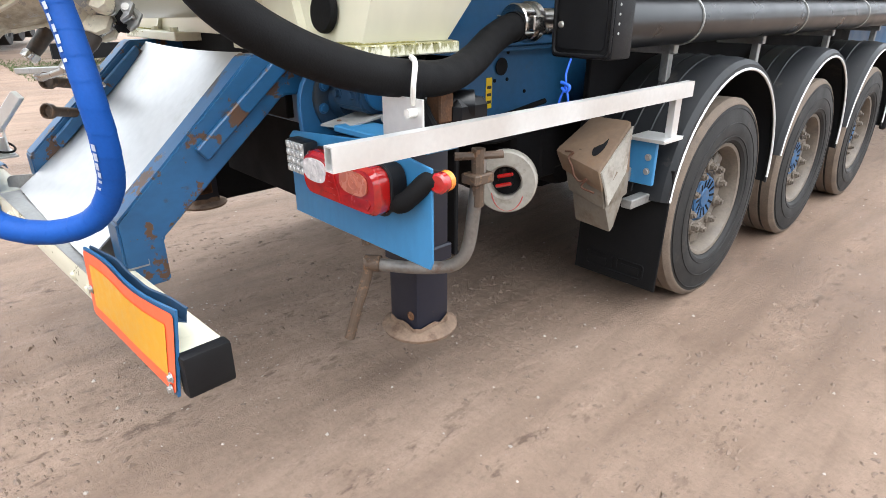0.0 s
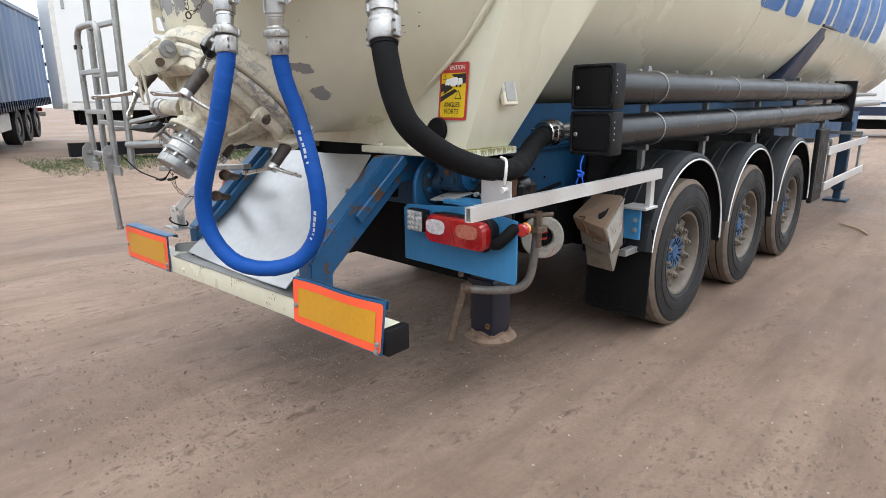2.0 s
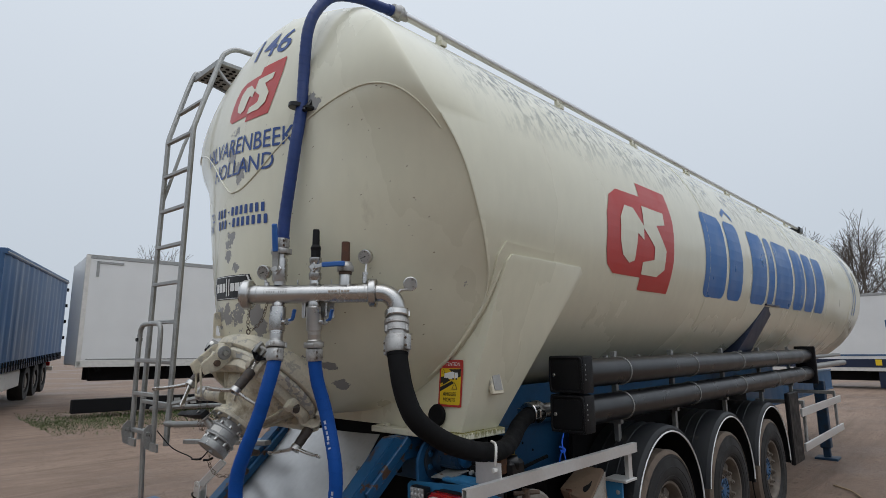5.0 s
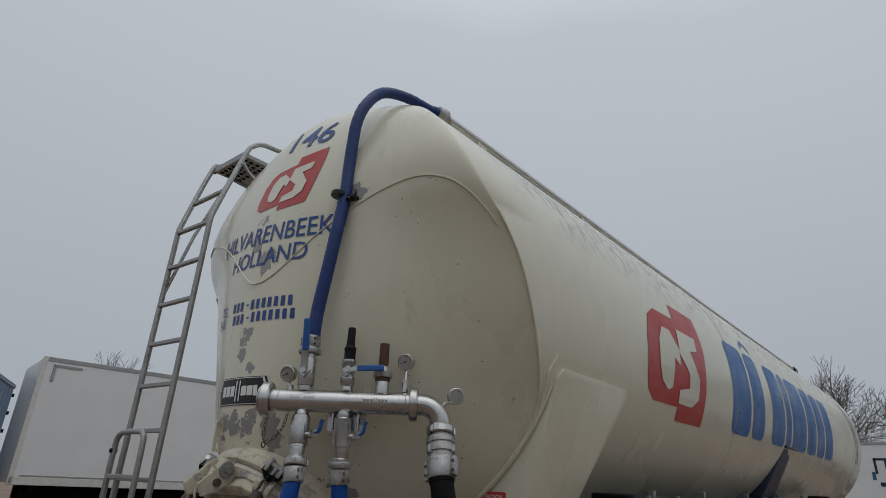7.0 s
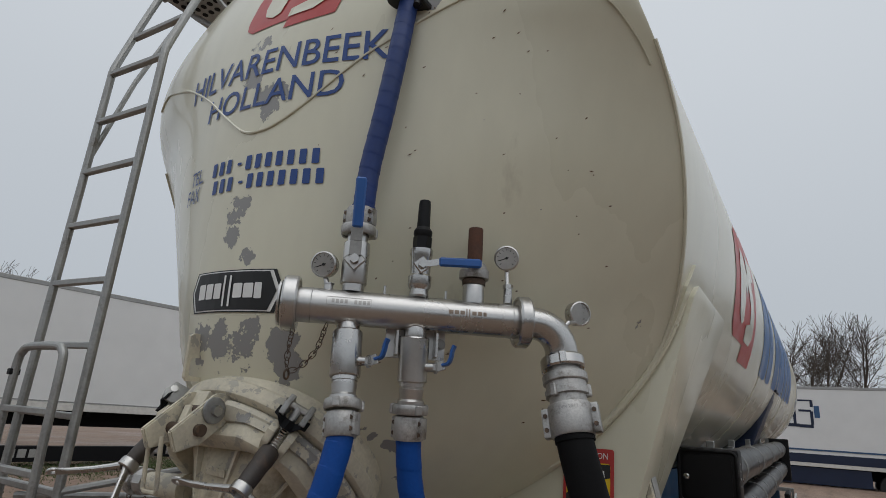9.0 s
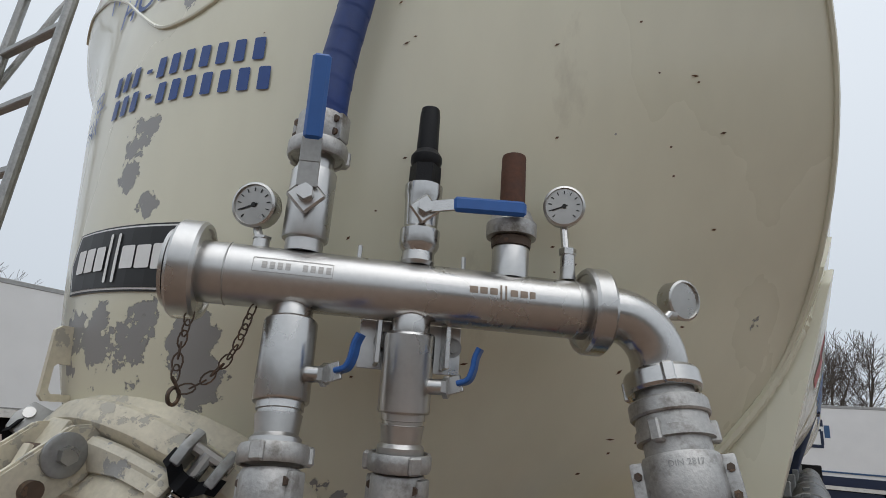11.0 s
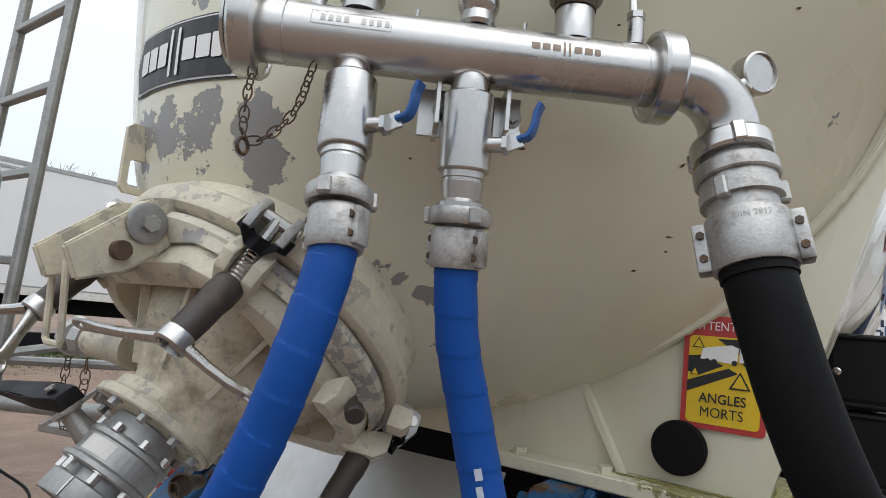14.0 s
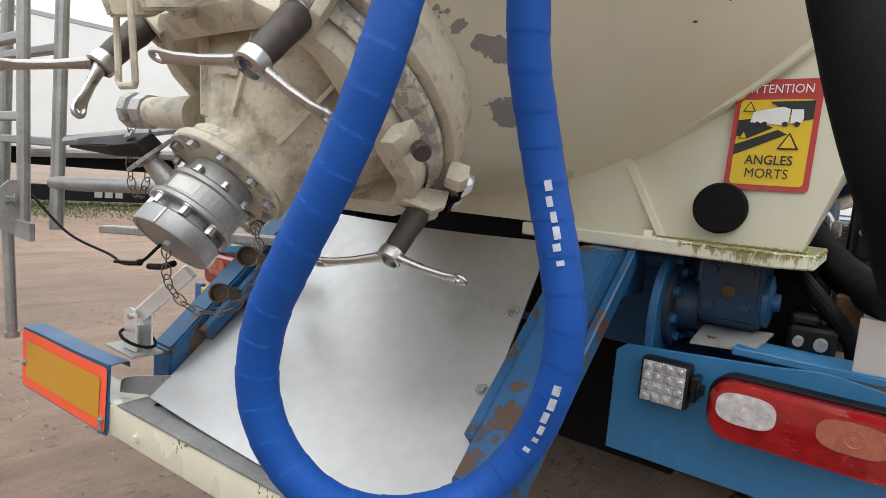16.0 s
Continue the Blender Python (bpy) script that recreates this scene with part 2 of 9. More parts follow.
CURTAIN = material("blue_tarpaulin", (0.032, 0.085, 0.185), 0.45, vary=0.25, scale=0.7, grain=9, dirt=(0.16, 0.19, 0.22), dirt_amt=0.18, dirt_scale=1.1, stretch=(1, 1, 0.5))
BARK = material("grey_brown_bark", (0.085, 0.07, 0.058), 0.9, vary=0.3, scale=3)
GRASS = material("rough_grass", (0.055, 0.085, 0.025), 0.9, vary=0.4, scale=3, grain=30)
STONE = material("pale_gravel", (0.42, 0.37, 0.32), 0.8, vary=0.25, scale=30, rand=0.3)
# near-black for steel parts, holes and the added dark fillers
ROAD_BLACK = material("near_black_steel_and_filler", (0.008, 0.008, 0.009), 0.8, vary=0.3, scale=5, spec=0.15)


def flaking(m, spots, metal):
    """Let the paint flake off to bare metal in ragged patches round the given places (x, z, half width, half height)."""
    n, l = m.node_tree.nodes, m.node_tree.links
    bs = n["Principled BSDF"]
    tc = n.new("ShaderNodeTexCoord")
    sep = n.new("ShaderNodeSeparateXYZ")
    l.new(tc.outputs["Object"], sep.inputs[0])

    def op(kind, a, b=None, c=None):
        k = n.new("ShaderNodeMath")
        k.operation = kind
        for i, v in enumerate((a, b, c)):
            if v is None:
                continue
            if isinstance(v, (int, float)):
                k.inputs[i].default_value = v
            else:
                l.new(v, k.inputs[i])
        return k.outputs[0]

    total = None
    for x, z, hw, hh in spots:
        dx = op("DIVIDE", op("SUBTRACT", sep.outputs[0], x), hw)
        dz = op("DIVIDE", op("SUBTRACT", sep.outputs[2], z), hh)
        d2 = op("MULTIPLY_ADD", dx, dx, op("MULTIPLY", dz, dz))
        w = op("MAXIMUM", op("SUBTRACT", 1.0, d2), 0.0)
        total = w if total is None else op("MAXIMUM", total, w)
    rear = op("LESS_THAN", sep.outputs[1], -2.3)
    total = op("MULTIPLY", total, rear)
    nz = n.new("ShaderNodeTexNoise")
    nz.inputs["Scale"].default_value, nz.inputs["Detail"].default_value, nz.inputs["Roughness"].default_value = 13.0, 10.0, 0.66
    l.new(tc.outputs["Object"], nz.inputs["Vector"])
    v = op("MULTIPLY_ADD", total, 0.312, nz.outputs[0])
    bare = n.new("ShaderNodeMapRange")
    bare.inputs["From Min"].default_value, bare.inputs["From Max"].default_value = 0.715, 0.725
    l.new(v, bare.inputs["Value"])
    old = bs.inputs["Base Color"].links[0].from_socket
    mx = n.new("ShaderNodeMixRGB")
    mx.inputs[2].default_value = (*metal, 1)
    l.new(bare.outputs[0], mx.inputs[0])
    l.new(old, mx.inputs[1])
    l.new(mx.outputs[0], bs.inputs["Base Color"])
    bp = n.new("ShaderNodeBump")
    bp.invert = True
    bp.inputs["Strength"].default_value, bp.inputs["Distance"].default_value = 0.8, 0.003
    l.new(bare.outputs[0], bp.inputs["Height"])
    l.new(bp.outputs[0], bs.inputs["Normal"])
    old_r = bs.inputs["Roughness"].links[0].from_socket
    l.new(op("MULTIPLY_ADD", bare.outputs[0], 0.25, old_r), bs.inputs["Roughness"])
    return m


def chipped(m, under, edge, scale=17.0, grain=(1, 1, 1)):
    """Ragged chips through the top coat, with a sharp paint edge."""
    n, l = m.node_tree.nodes, m.node_tree.links
    bs = n["Principled BSDF"]
    tc = n.new("ShaderNodeTexCoord")
    mp = n.new("ShaderNodeMapping")
    mp.inputs["Scale"].default_value = grain
    l.new(tc.outputs["Object"], mp.inputs[0])
    nz = n.new("ShaderNodeTexNoise")
    nz.inputs["Scale"].default_value, nz.inputs["Detail"].default_value, nz.inputs["Roughness"].default_value = scale, 10.0, 0.66
    l.new(mp.outputs[0], nz.inputs["Vector"])
    mr = n.new("ShaderNodeMapRange")
    mr.inputs["From Min"].default_value, mr.inputs["From Max"].default_value = edge, edge + 0.012
    l.new(nz.outputs[0], mr.inputs["Value"])
    mx = n.new("ShaderNodeMixRGB")
    mx.inputs[2].default_value = (*under, 1)
    l.new(mr.outputs[0], mx.inputs[0])
    l.new(bs.inputs["Base Color"].links[0].from_socket, mx.inputs[1])
    l.new(mx.outputs[0], bs.inputs["Base Color"])
    bp = n.new("ShaderNodeBump")
    bp.invert = True
    bp.inputs["Strength"].default_value, bp.inputs["Distance"].default_value = 0.6, 0.0012
    l.new(mr.outputs[0], bp.inputs["Height"])
    if bs.inputs["Normal"].links:
        l.new(bs.inputs["Normal"].links[0].from_socket, bp.inputs["Normal"])
    l.new(bp.outputs[0], bs.inputs["Normal"])
    return m


# browner, blotchier cream for the cone inside the lid frame
CREAM_BROWNED = material("browner_cream_paint", (0.53, 0.475, 0.355), 0.55, vary=0.25, scale=8, grain=90, bump=0.0022, dirt=(0.25, 0.20, 0.13), dirt_amt=0.62, dirt_scale=7, edge=0.16)
chipped(CREAM_WORN, (0.42, 0.39, 0.325), 0.57)
chipped(BLUE_RUSTY, (0.085, 0.045, 0.026), 0.56, 9.0)
chipped(CREAM_BROWNED, (0.36, 0.33, 0.28), 0.58)
CREAM_BARE = chipped(material("half_bare_cream_paint", (0.56, 0.52, 0.42), 0.5, vary=0.2, scale=9, grain=90, bump=0.0022, edge=0.08), (0.33, 0.325, 0.31), 0.525, 20.0)
chipped(BROWN_GRIP, (0.13, 0.075, 0.042), 0.56, 40.0)
CREAM_TANK = flaking(material("flaking_cream_paint", (0.665, 0.64, 0.50), 0.27, vary=0.06, scale=1.1, grain=14, dirt=(0.40, 0.36, 0.27), dirt_amt=0.06, dirt_scale=2.2, stretch=(1, 1, 0.35), rvar=0.06, coat=0.3),
                     ((-0.14, 1.97, 0.11, 0.12), (-0.03, 1.95, 0.09, 0.12), (0.07, 1.95, 0.10, 0.12), (0.20, 1.92, 0.10, 0.13), (-0.03, 2.39, 0.08, 0.09), (-0.04, 2.29, 0.07, 0.07), (0.05, 2.22, 0.05, 0.06), (0.03, 2.80, 0.13, 0.13), (-0.08, 2.93, 0.08, 0.09), (-0.09, 3.07, 0.09, 0.06), (0.60, 3.09, 0.09, 0.08), (0.27, 1.72, 0.05, 0.04), (0.36, 1.71, 0.05, 0.04), (0.42, 1.665, 0.05, 0.035), (0.39, 1.555, 0.055, 0.05), (0.78, 1.92, 0.03, 0.04)), (0.275, 0.27, 0.26))


def streaked(m):
    """Grey-green growth in thin ragged runs along the upper flank, thicker in some stretches."""
    n, l = m.node_tree.nodes, m.node_tree.links
    bs = n["Principled BSDF"]
    tc = n.new("ShaderNodeTexCoord")
    sep = n.new("ShaderNodeSeparateXYZ")
    l.new(tc.outputs["Object"], sep.inputs[0])

    def noise_at(stretch, scale, detail, rough, turn=0.0):
        mp = n.new("ShaderNodeMapping")
        mp.inputs["Scale"].default_value, mp.inputs["Rotation"].default_value = stretch, (turn, 0, 0)
        l.new(tc.outputs["Object"], mp.inputs[0])
        t = n.new("ShaderNodeTexNoise")
        t.inputs["Scale"].default_value, t.inputs["Detail"].default_value, t.inputs["Roughness"].default_value = scale, detail, rough
        l.new(mp.outputs[0], t.inputs["Vector"])
        return t.outputs[0]

    def span(v, lo, hi):
        r = n.new("ShaderNodeMapRange")
        r.inputs["From Min"].default_value, r.inputs["From Max"].default_value = lo, hi
        l.new(v, r.inputs["Value"])
        return r.outputs[0]

    def times(a, b):
        k = n.new("ShaderNodeMath")
        k.operation = "MULTIPLY"
        l.new(a, k.inputs[0])
        l.new(b, k.inputs[1])
        return k.outputs[0]

    runs = span(noise_at((1, 1, 0.28), 17.0, 8.0, 0.72, 0.5), 0.485, 0.545)
    broad = span(noise_at((1, 1, 1), 1.7, 3.0, 0.6), 0.33, 0.47)
    band = times(span(sep.outputs[2], 2.98, 3.34), span(sep.outputs[2], 3.92, 3.80))
    flank = times(span(sep.outputs[1], -2.2, -1.7), span(sep.outputs[0], 0.5, 0.62))
    mask = times(times(runs, broad), times(band, flank))
    mx = n.new("ShaderNodeMixRGB")
    mx.inputs[2].default_value = (0.155, 0.16, 0.12, 1)
    l.new(mask, mx.inputs[0])
    l.new(bs.inputs["Base Color"].links[0].from_socket, mx.inputs[1])
    l.new(mx.outputs[0], bs.inputs["Base Color"])
    return m


streaked(CREAM_TANK)


def mossy(m, color):
    """Yellow-green moss in ragged drips down an edge, thickening towards the outer corner."""
    n, l = m.node_tree.nodes, m.node_tree.links
    bs = n["Principled BSDF"]
    tc = n.new("ShaderNodeTexCoord")
    sep = n.new("ShaderNodeSeparateXYZ")
    l.new(tc.outputs["Object"], sep.inputs[0])
    mp = n.new("ShaderNodeMapping")
    mp.inputs["Scale"].default_value = (1, 1, 0.35)
    l.new(tc.outputs["Object"], mp.inputs[0])
    nz = n.new("ShaderNodeTexNoise")
    nz.inputs["Scale"].default_value, nz.inputs["Detail"].default_value, nz.inputs["Roughness"].default_value = 55.0, 8.0, 0.7
    l.new(mp.outputs[0], nz.inputs["Vector"])

    def op(kind, a, b):
        k = n.new("ShaderNodeMath")
        k.operation = kind
        for i, v in enumerate((a, b)):
            if isinstance(v, (int, float)):
                k.inputs[i].default_value = v
            else:
                l.new(v, k.inputs[i])
        return k.outputs[0]

    def span(v, lo, hi, a, b):
        r = n.new("ShaderNodeMapRange")
        r.inputs["From Min"].default_value, r.inputs["From Max"].default_value = lo, hi
        r.inputs["To Min"].default_value, r.inputs["To Max"].default_value = a, b
        l.new(v, r.inputs["Value"])
        return r.outputs[0]

    along = span(op("ABSOLUTE", sep.outputs[0], 0.0), 0.52, 0.76, -0.34, 0.06)
    height = span(sep.outputs[2], 1.270, 1.300, -0.10, 0.05)
    mask = span(op("ADD", op("ADD", nz.outputs[0], along), height), 0.47, 0.57, 0.0, 0.9)
    mx = n.new("ShaderNodeMixRGB")
    mx.inputs[2].default_value = (*color, 1)
    l.new(mask, mx.inputs[0])
    l.new(bs.inputs["Base Color"].links[0].from_socket, mx.inputs[1])
    l.new(mx.outputs[0], bs.inputs["Base Color"])
    return m


CREAM_MOSS = mossy(material("mossy_cream_paint", (0.665, 0.64, 0.50), 0.4, vary=0.07, scale=1.1, grain=14, dirt=(0.30, 0.27, 0.18), dirt_amt=0.25, dirt_scale=6), (0.20, 0.185, 0.06))


def ground_material():
    """Wet sandy dirt: three scales of colour, damp darker patches that shine a little, fine relief and stones."""
    m = bpy.data.materials.new("wet_sandy_dirt")
    m.use_nodes = True
    n, l = m.node_tree.nodes, m.node_tree.links
    bs = n["Principled BSDF"]
    tc = n.new("ShaderNodeTexCoord")

    def noise_tex(scale, detail=6.0, rough=0.6, stretch=None):
        t = n.new("ShaderNodeTexNoise")
        t.inputs["Scale"].default_value, t.inputs["Detail"].default_value, t.inputs["Roughness"].default_value = scale, detail, rough
        if stretch:
            mp = n.new("ShaderNodeMapping")
            mp.inputs["Scale"].default_value, mp.inputs["Rotation"].default_value = stretch, (0, 0, radians(28))
            l.new(tc.outputs["Object"], mp.inputs[0])
            l.new(mp.outputs[0], t.inputs["Vector"])
        else:
            l.new(tc.outputs["Object"], t.inputs["Vector"])
        return t.outputs[0]

    def ramp(v, stops):
        r = n.new("ShaderNodeValToRGB")
        r.color_ramp.elements[0].position, r.color_ramp.elements[0].color = stops[0][0], (*stops[0][1], 1)
        r.color_ramp.elements[1].position, r.color_ramp.elements[1].color = stops[-1][0], (*stops[-1][1], 1)
        for p, c in stops[1:-1]:
            e = r.color_ramp.elements.new(p)
            e.color = (*c, 1)
        l.new(v, r.inputs[0])
        return r.outputs[0]

    broad = noise_tex(0.30, 5.0, 0.55)
    mid = noise_tex(2.2, 8.0, 0.65)
    streak = noise_tex(1.3, 6.0, 0.6, (1.0, 0.18, 1.0))
    fine = noise_tex(42.0, 9.0, 0.82)
    smear = noise_tex(3.2, 8.0, 0.68, (1.0, 0.10, 1.0))
    base = ramp(broad, [(0.34, (0.170, 0.116, 0.085)), (0.5, (0.215, 0.150, 0.111)), (0.64, (0.262, 0.190, 0.146))])
    over = ramp(mid, [(0.3, (0.87, 0.855, 0.84)), (0.5, (1.0, 1.0, 1.0)), (0.75, (1.08, 1.08, 1.08))])
    over2 = ramp(streak, [(0.3, (0.90, 0.89, 0.88)), (0.6, (1.03, 1.03, 1.03))])
    over3 = ramp(fine, [(0.30, (0.80, 0.79, 0.78)), (0.5, (1.0, 1.0, 1.0)), (0.72, (1.14, 1.14, 1.14))])
    over4 = ramp(smear, [(0.32, (0.70, 0.685, 0.67)), (0.5, (1.0, 1.0, 1.0)), (0.68, (1.16, 1.17, 1.18))])
    clod = noise_tex(19.0, 5.0, 0.62, (1.0, 0.45, 1.0))
    churned = n.new("ShaderNodeMapRange")
    churned.inputs["From Min"].default_value, churned.inputs["From Max"].default_value = 0.47, 0.62
    l.new(smear, churned.inputs["Value"])
    # dark between the clods, their small shadows put into the colour
    over5 = ramp(clod, [(0.36, (0.50, 0.47, 0.45)), (0.44, (0.96, 0.96, 0.96)), (0.64, (1.08, 1.08, 1.08))])
    col = base
    for o in (over, over2, over3, over4, over5):
        mx = n.new("ShaderNodeMixRGB")
        mx.blend_type = "MULTIPLY"
        mx.inputs[0].default_value = 1.0
        l.new(col, mx.inputs[1])
        l.new(o, mx.inputs[2])
        if o == over5:
            l.new(churned.outputs[0], mx.inputs[0])
        col = mx.outputs[0]
    l.new(col, bs.inputs["Base Color"])
    bs.inputs["Specular IOR Level"].default_value = 0.25
    wet = n.new("ShaderNodeMapRange")
    wet.inputs["From Min"].default_value, wet.inputs["From Max"].default_value = 0.38, 0.62
    wet.inputs["To Min"].default_value, wet.inputs["To Max"].default_value = 0.46, 0.86
    l.new(broad, wet.inputs["Value"])
    l.new(wet.outputs[0], bs.inputs["Roughness"])
    b1 = n.new("ShaderNodeBump")
    b1.inputs["Strength"].default_value, b1.inputs["Distance"].default_value = 0.8, 0.03
    l.new(mid, b1.inputs["Height"])
    b2 = n.new("ShaderNodeBump")
    b2.inputs["Strength"].default_value, b2.inputs["Distance"].default_value = 0.9, 0.012
    l.new(fine, b2.inputs["Height"])
    b3 = n.new("ShaderNodeBump")
    b3.inputs["Distance"].default_value = 0.025
    l.new(churned.outputs[0], b3.inputs["Strength"])
    l.new(clod, b3.inputs["Height"])
    l.new(b1.outputs[0], b3.inputs["Normal"])
    l.new(b3.outputs[0], b2.inputs["Normal"])
    l.new(b2.outputs[0], bs.inputs["Normal"])
    return m


DIRT = ground_material()

# ---- building helpers ----
def V(*a):
    return Vector(a)


def link_mesh(name, bm, mat, smooth=27):
    me = bpy.data.meshes.new(name)
    bm.to_mesh(me)
    bm.free()
    me.materials.append(mat)
    if smooth:
        me.polygons.foreach_set("use_smooth", [True] * len(me.polygons))
        me.set_sharp_from_angle(angle=radians(smooth))
    return new(name, me)


def part(name, bm, mat, parent, label="", smooth=27):
    ob = link_mesh(name, bm, mat, smooth)
    ob.parent = parent
    if label:
        ob["label"] = label
    return ob


def pieces(name, bm, mat, parent, label="", smooth=27):
    """Link each separate piece of a bmesh as a part of its own; pieces that touch stay together."""
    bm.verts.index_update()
    left, groups = set(bm.verts), []
    while left:
        stack, isle = [left.pop()], []
        while stack:
            v = stack.pop()
            isle.append(v)
            for e in v.link_edges:
                o = e.other_vert(v)
                if o in left:
                    left.remove(o)
                    stack.append(o)
        lo = [min(v.co[k] for v in isle) - 0.0005 for k in range(3)]
        hi = [max(v.co[k] for v in isle) + 0.0005 for k in range(3)]
        merged = [lo, hi, isle]
        rest = []
        for g in groups:
            if all(g[0][k] <= merged[1][k] and merged[0][k] <= g[1][k] for k in range(3)):
                merged = [[min(a, b) for a, b in zip(g[0], merged[0])], [max(a, b) for a, b in zip(g[1], merged[1])], g[2] + merged[2]]
            else:
                rest.append(g)
        groups = rest + [merged]
    for g in groups:
        b = bmesh.new()
        new_v = {v: b.verts.new(v.co) for v in g[2]}
        for f in {f for v in g[2] for f in v.link_faces}:
            b.faces.new([new_v[v] for v in f.verts])
        part(name, b, mat, parent, label, smooth)
    bm.free()


def single(name, bm, mat, label, category, group="", kind="", smooth=38):
    return tagged(link_mesh(name, bm, mat, smooth), label, category, group, kind)


def thing(name, label, category, at=(0, 0, 0), group=""):
    ob = new(name)
    ob.empty_display_size = 0.1
    ob.location = at
    return tagged(ob, label, category, group)


def turn_to(axis):
    return Vector(axis).normalized().to_track_quat("Z", "Y").to_matrix().to_4x4()


def box(bm, lo, hi, bevel=0.0, m=None, seg=1):
    c = [(a + b) / 2 for a, b in zip(lo, hi)]
    s = [abs(b - a) for a, b in zip(lo, hi)]
    mm = Matrix.Translation(c) @ Matrix.Diagonal((*s, 1))
    if m is not None:
        mm = m @ mm
    r = bmesh.ops.create_cube(bm, size=1, matrix=mm)
    if bevel:
        es = list({e for v in r["verts"] for e in v.link_edges})
        bmesh.ops.bevel(bm, geom=es, offset=bevel, segments=seg, affect="EDGES", profile=0.6)
    return bm


def cyl(bm, p0, p1, r0, r1=None, seg=24):
    p0, p1 = Vector(p0), Vector(p1)
    d = p1 - p0
    bmesh.ops.create_cone(bm, cap_ends=True, segments=seg, radius1=r0, radius2=r0 if r1 is None else r1, depth=d.length,
                          matrix=Matrix.Translation((p0 + p1) / 2) @ turn_to(d))
    return bm


def lathe(bm, at, axis, profile, seg=32, m=None, caps=True):
    """Turn a profile of (radius, height) round an axis; the ends are closed where the radius is not zero."""
    mm = Matrix.Translation(at) @ turn_to(axis) if m is None else m
    rings = []
    for r, h in profile:
        if r < 1e-6:
            rings.append([bm.verts.new(mm @ V(0, 0, h))])
        else:
            rings.append([bm.verts.new(mm @ V(r * math.cos(2 * math.pi * i / seg), r * math.sin(2 * math.pi * i / seg), h)) for i in range(seg)])
    for a, b in zip(rings, rings[1:]):
        for i in range(seg):
            j = (i + 1) % seg
            if len(a) == 1 and len(b) == 1:
                continue
            if len(a) == 1:
                bm.faces.new((a[0], b[j], b[i]))
            elif len(b) == 1:
                bm.faces.new((a[i], a[j], b[0]))
            else:
                bm.faces.new((a[i], a[j], b[j], b[i]))
    for ring, flip in ((rings[0], True), (rings[-1], False)):
        if len(ring) > 2 and caps:
            bm.faces.new(ring[::-1] if flip else ring)
    bmesh.ops.recalc_face_normals(bm, faces=bm.faces[:])
    return bm


def spline(pts, n=8):
    """Points on a smooth curve through pts."""
    p = [Vector(q) for q in pts]
    p = [p[0] * 2 - p[1]] + p + [p[-1] * 2 - p[-2]]
    out = []
    for i in range(1, len(p) - 2):
        a, b, c, d = p[i - 1:i + 3]
        for k in range(n):
            t = k / n
            out.append(0.5 * ((2 * b) + (c - a) * t + (2 * a - 5 * b + 4 * c - d) * t * t + (3 * b - a - 3 * c + d) * t ** 3))
    out.append(p[-2])
    return out


def tube(bm, pts, r, seg=12, rfun=None, caps=True, closed=False):
    pts = [Vector(q) for q in pts]
    n = len(pts)
    up = None
    rings = []
    for i in range(n):
        if closed:
            d = pts[(i + 1) % n] - pts[i - 1]
        else:
            d = pts[min(i + 1, n - 1)] - pts[max(i - 1, 0)]
        d.normalize()
        if up is None:
            up = d.orthogonal().normalized()
        up = (up - d * up.dot(d)).normalized()
        side = d.cross(up)
        rr = rfun(i) if rfun else r
        rings.append([bm.verts.new(pts[i] + (up * math.cos(2 * math.pi * k / seg) + side * math.sin(2 * math.pi * k / seg)) * rr) for k in range(seg)])
    pairs = list(zip(rings, rings[1:]))
    if closed:
        pairs.append((rings[-1], rings[0]))
    for a, b in pairs:
        for k in range(seg):
            j = (k + 1) % seg
            bm.faces.new((a[k], b[k], b[j], a[j]))
    if caps and not closed:
        bm.faces.new(rings[0])
        bm.faces.new(rings[-1][::-1])
    bmesh.ops.recalc_face_normals(bm, faces=bm.faces[:])
    return bm


def ring(bm, at, axis, big, small, seg=28, sub=8):
    mm = Matrix.Translation(at) @ turn_to(axis)
    return tube(bm, [mm @ V(big * math.cos(2 * math.pi * i / seg), big * math.sin(2 * math.pi * i / seg), 0) for i in range(seg)], small, sub, closed=True)


def prism(bm, pts, push):
    """A closed solid from a flat outline pushed along a vector."""
    a = [bm.verts.new(Vector(p)) for p in pts]
    b = [bm.verts.new(Vector(p) + Vector(push)) for p in pts]
    bm.faces.new(a)
    bm.faces.new(b[::-1])
    for i in range(len(a)):
        j = (i + 1) % len(a)
        bm.faces.new((a[i], b[i], b[j], a[j]))
    bmesh.ops.recalc_face_normals(bm, faces=bm.faces[:])
    return bm


def hull(bm, pts, bevel=0.0):
    vs = [bm.verts.new(Vector(p)) for p in pts]
    r = bmesh.ops.convex_hull(bm, input=vs)
    inner = [v for v in r["geom_interior"] if isinstance(v, bmesh.types.BMVert)]
    if inner:
        bmesh.ops.delete(bm, geom=inner, context="VERTS")
    bmesh.ops.dissolve_limit(bm, angle_limit=radians(4), verts=bm.verts[:], edges=bm.edges[:])
    if bevel:
        bmesh.ops.bevel(bm, geom=bm.edges[:], offset=bevel, segments=2, affect="EDGES", profile=0.6)
    return bm


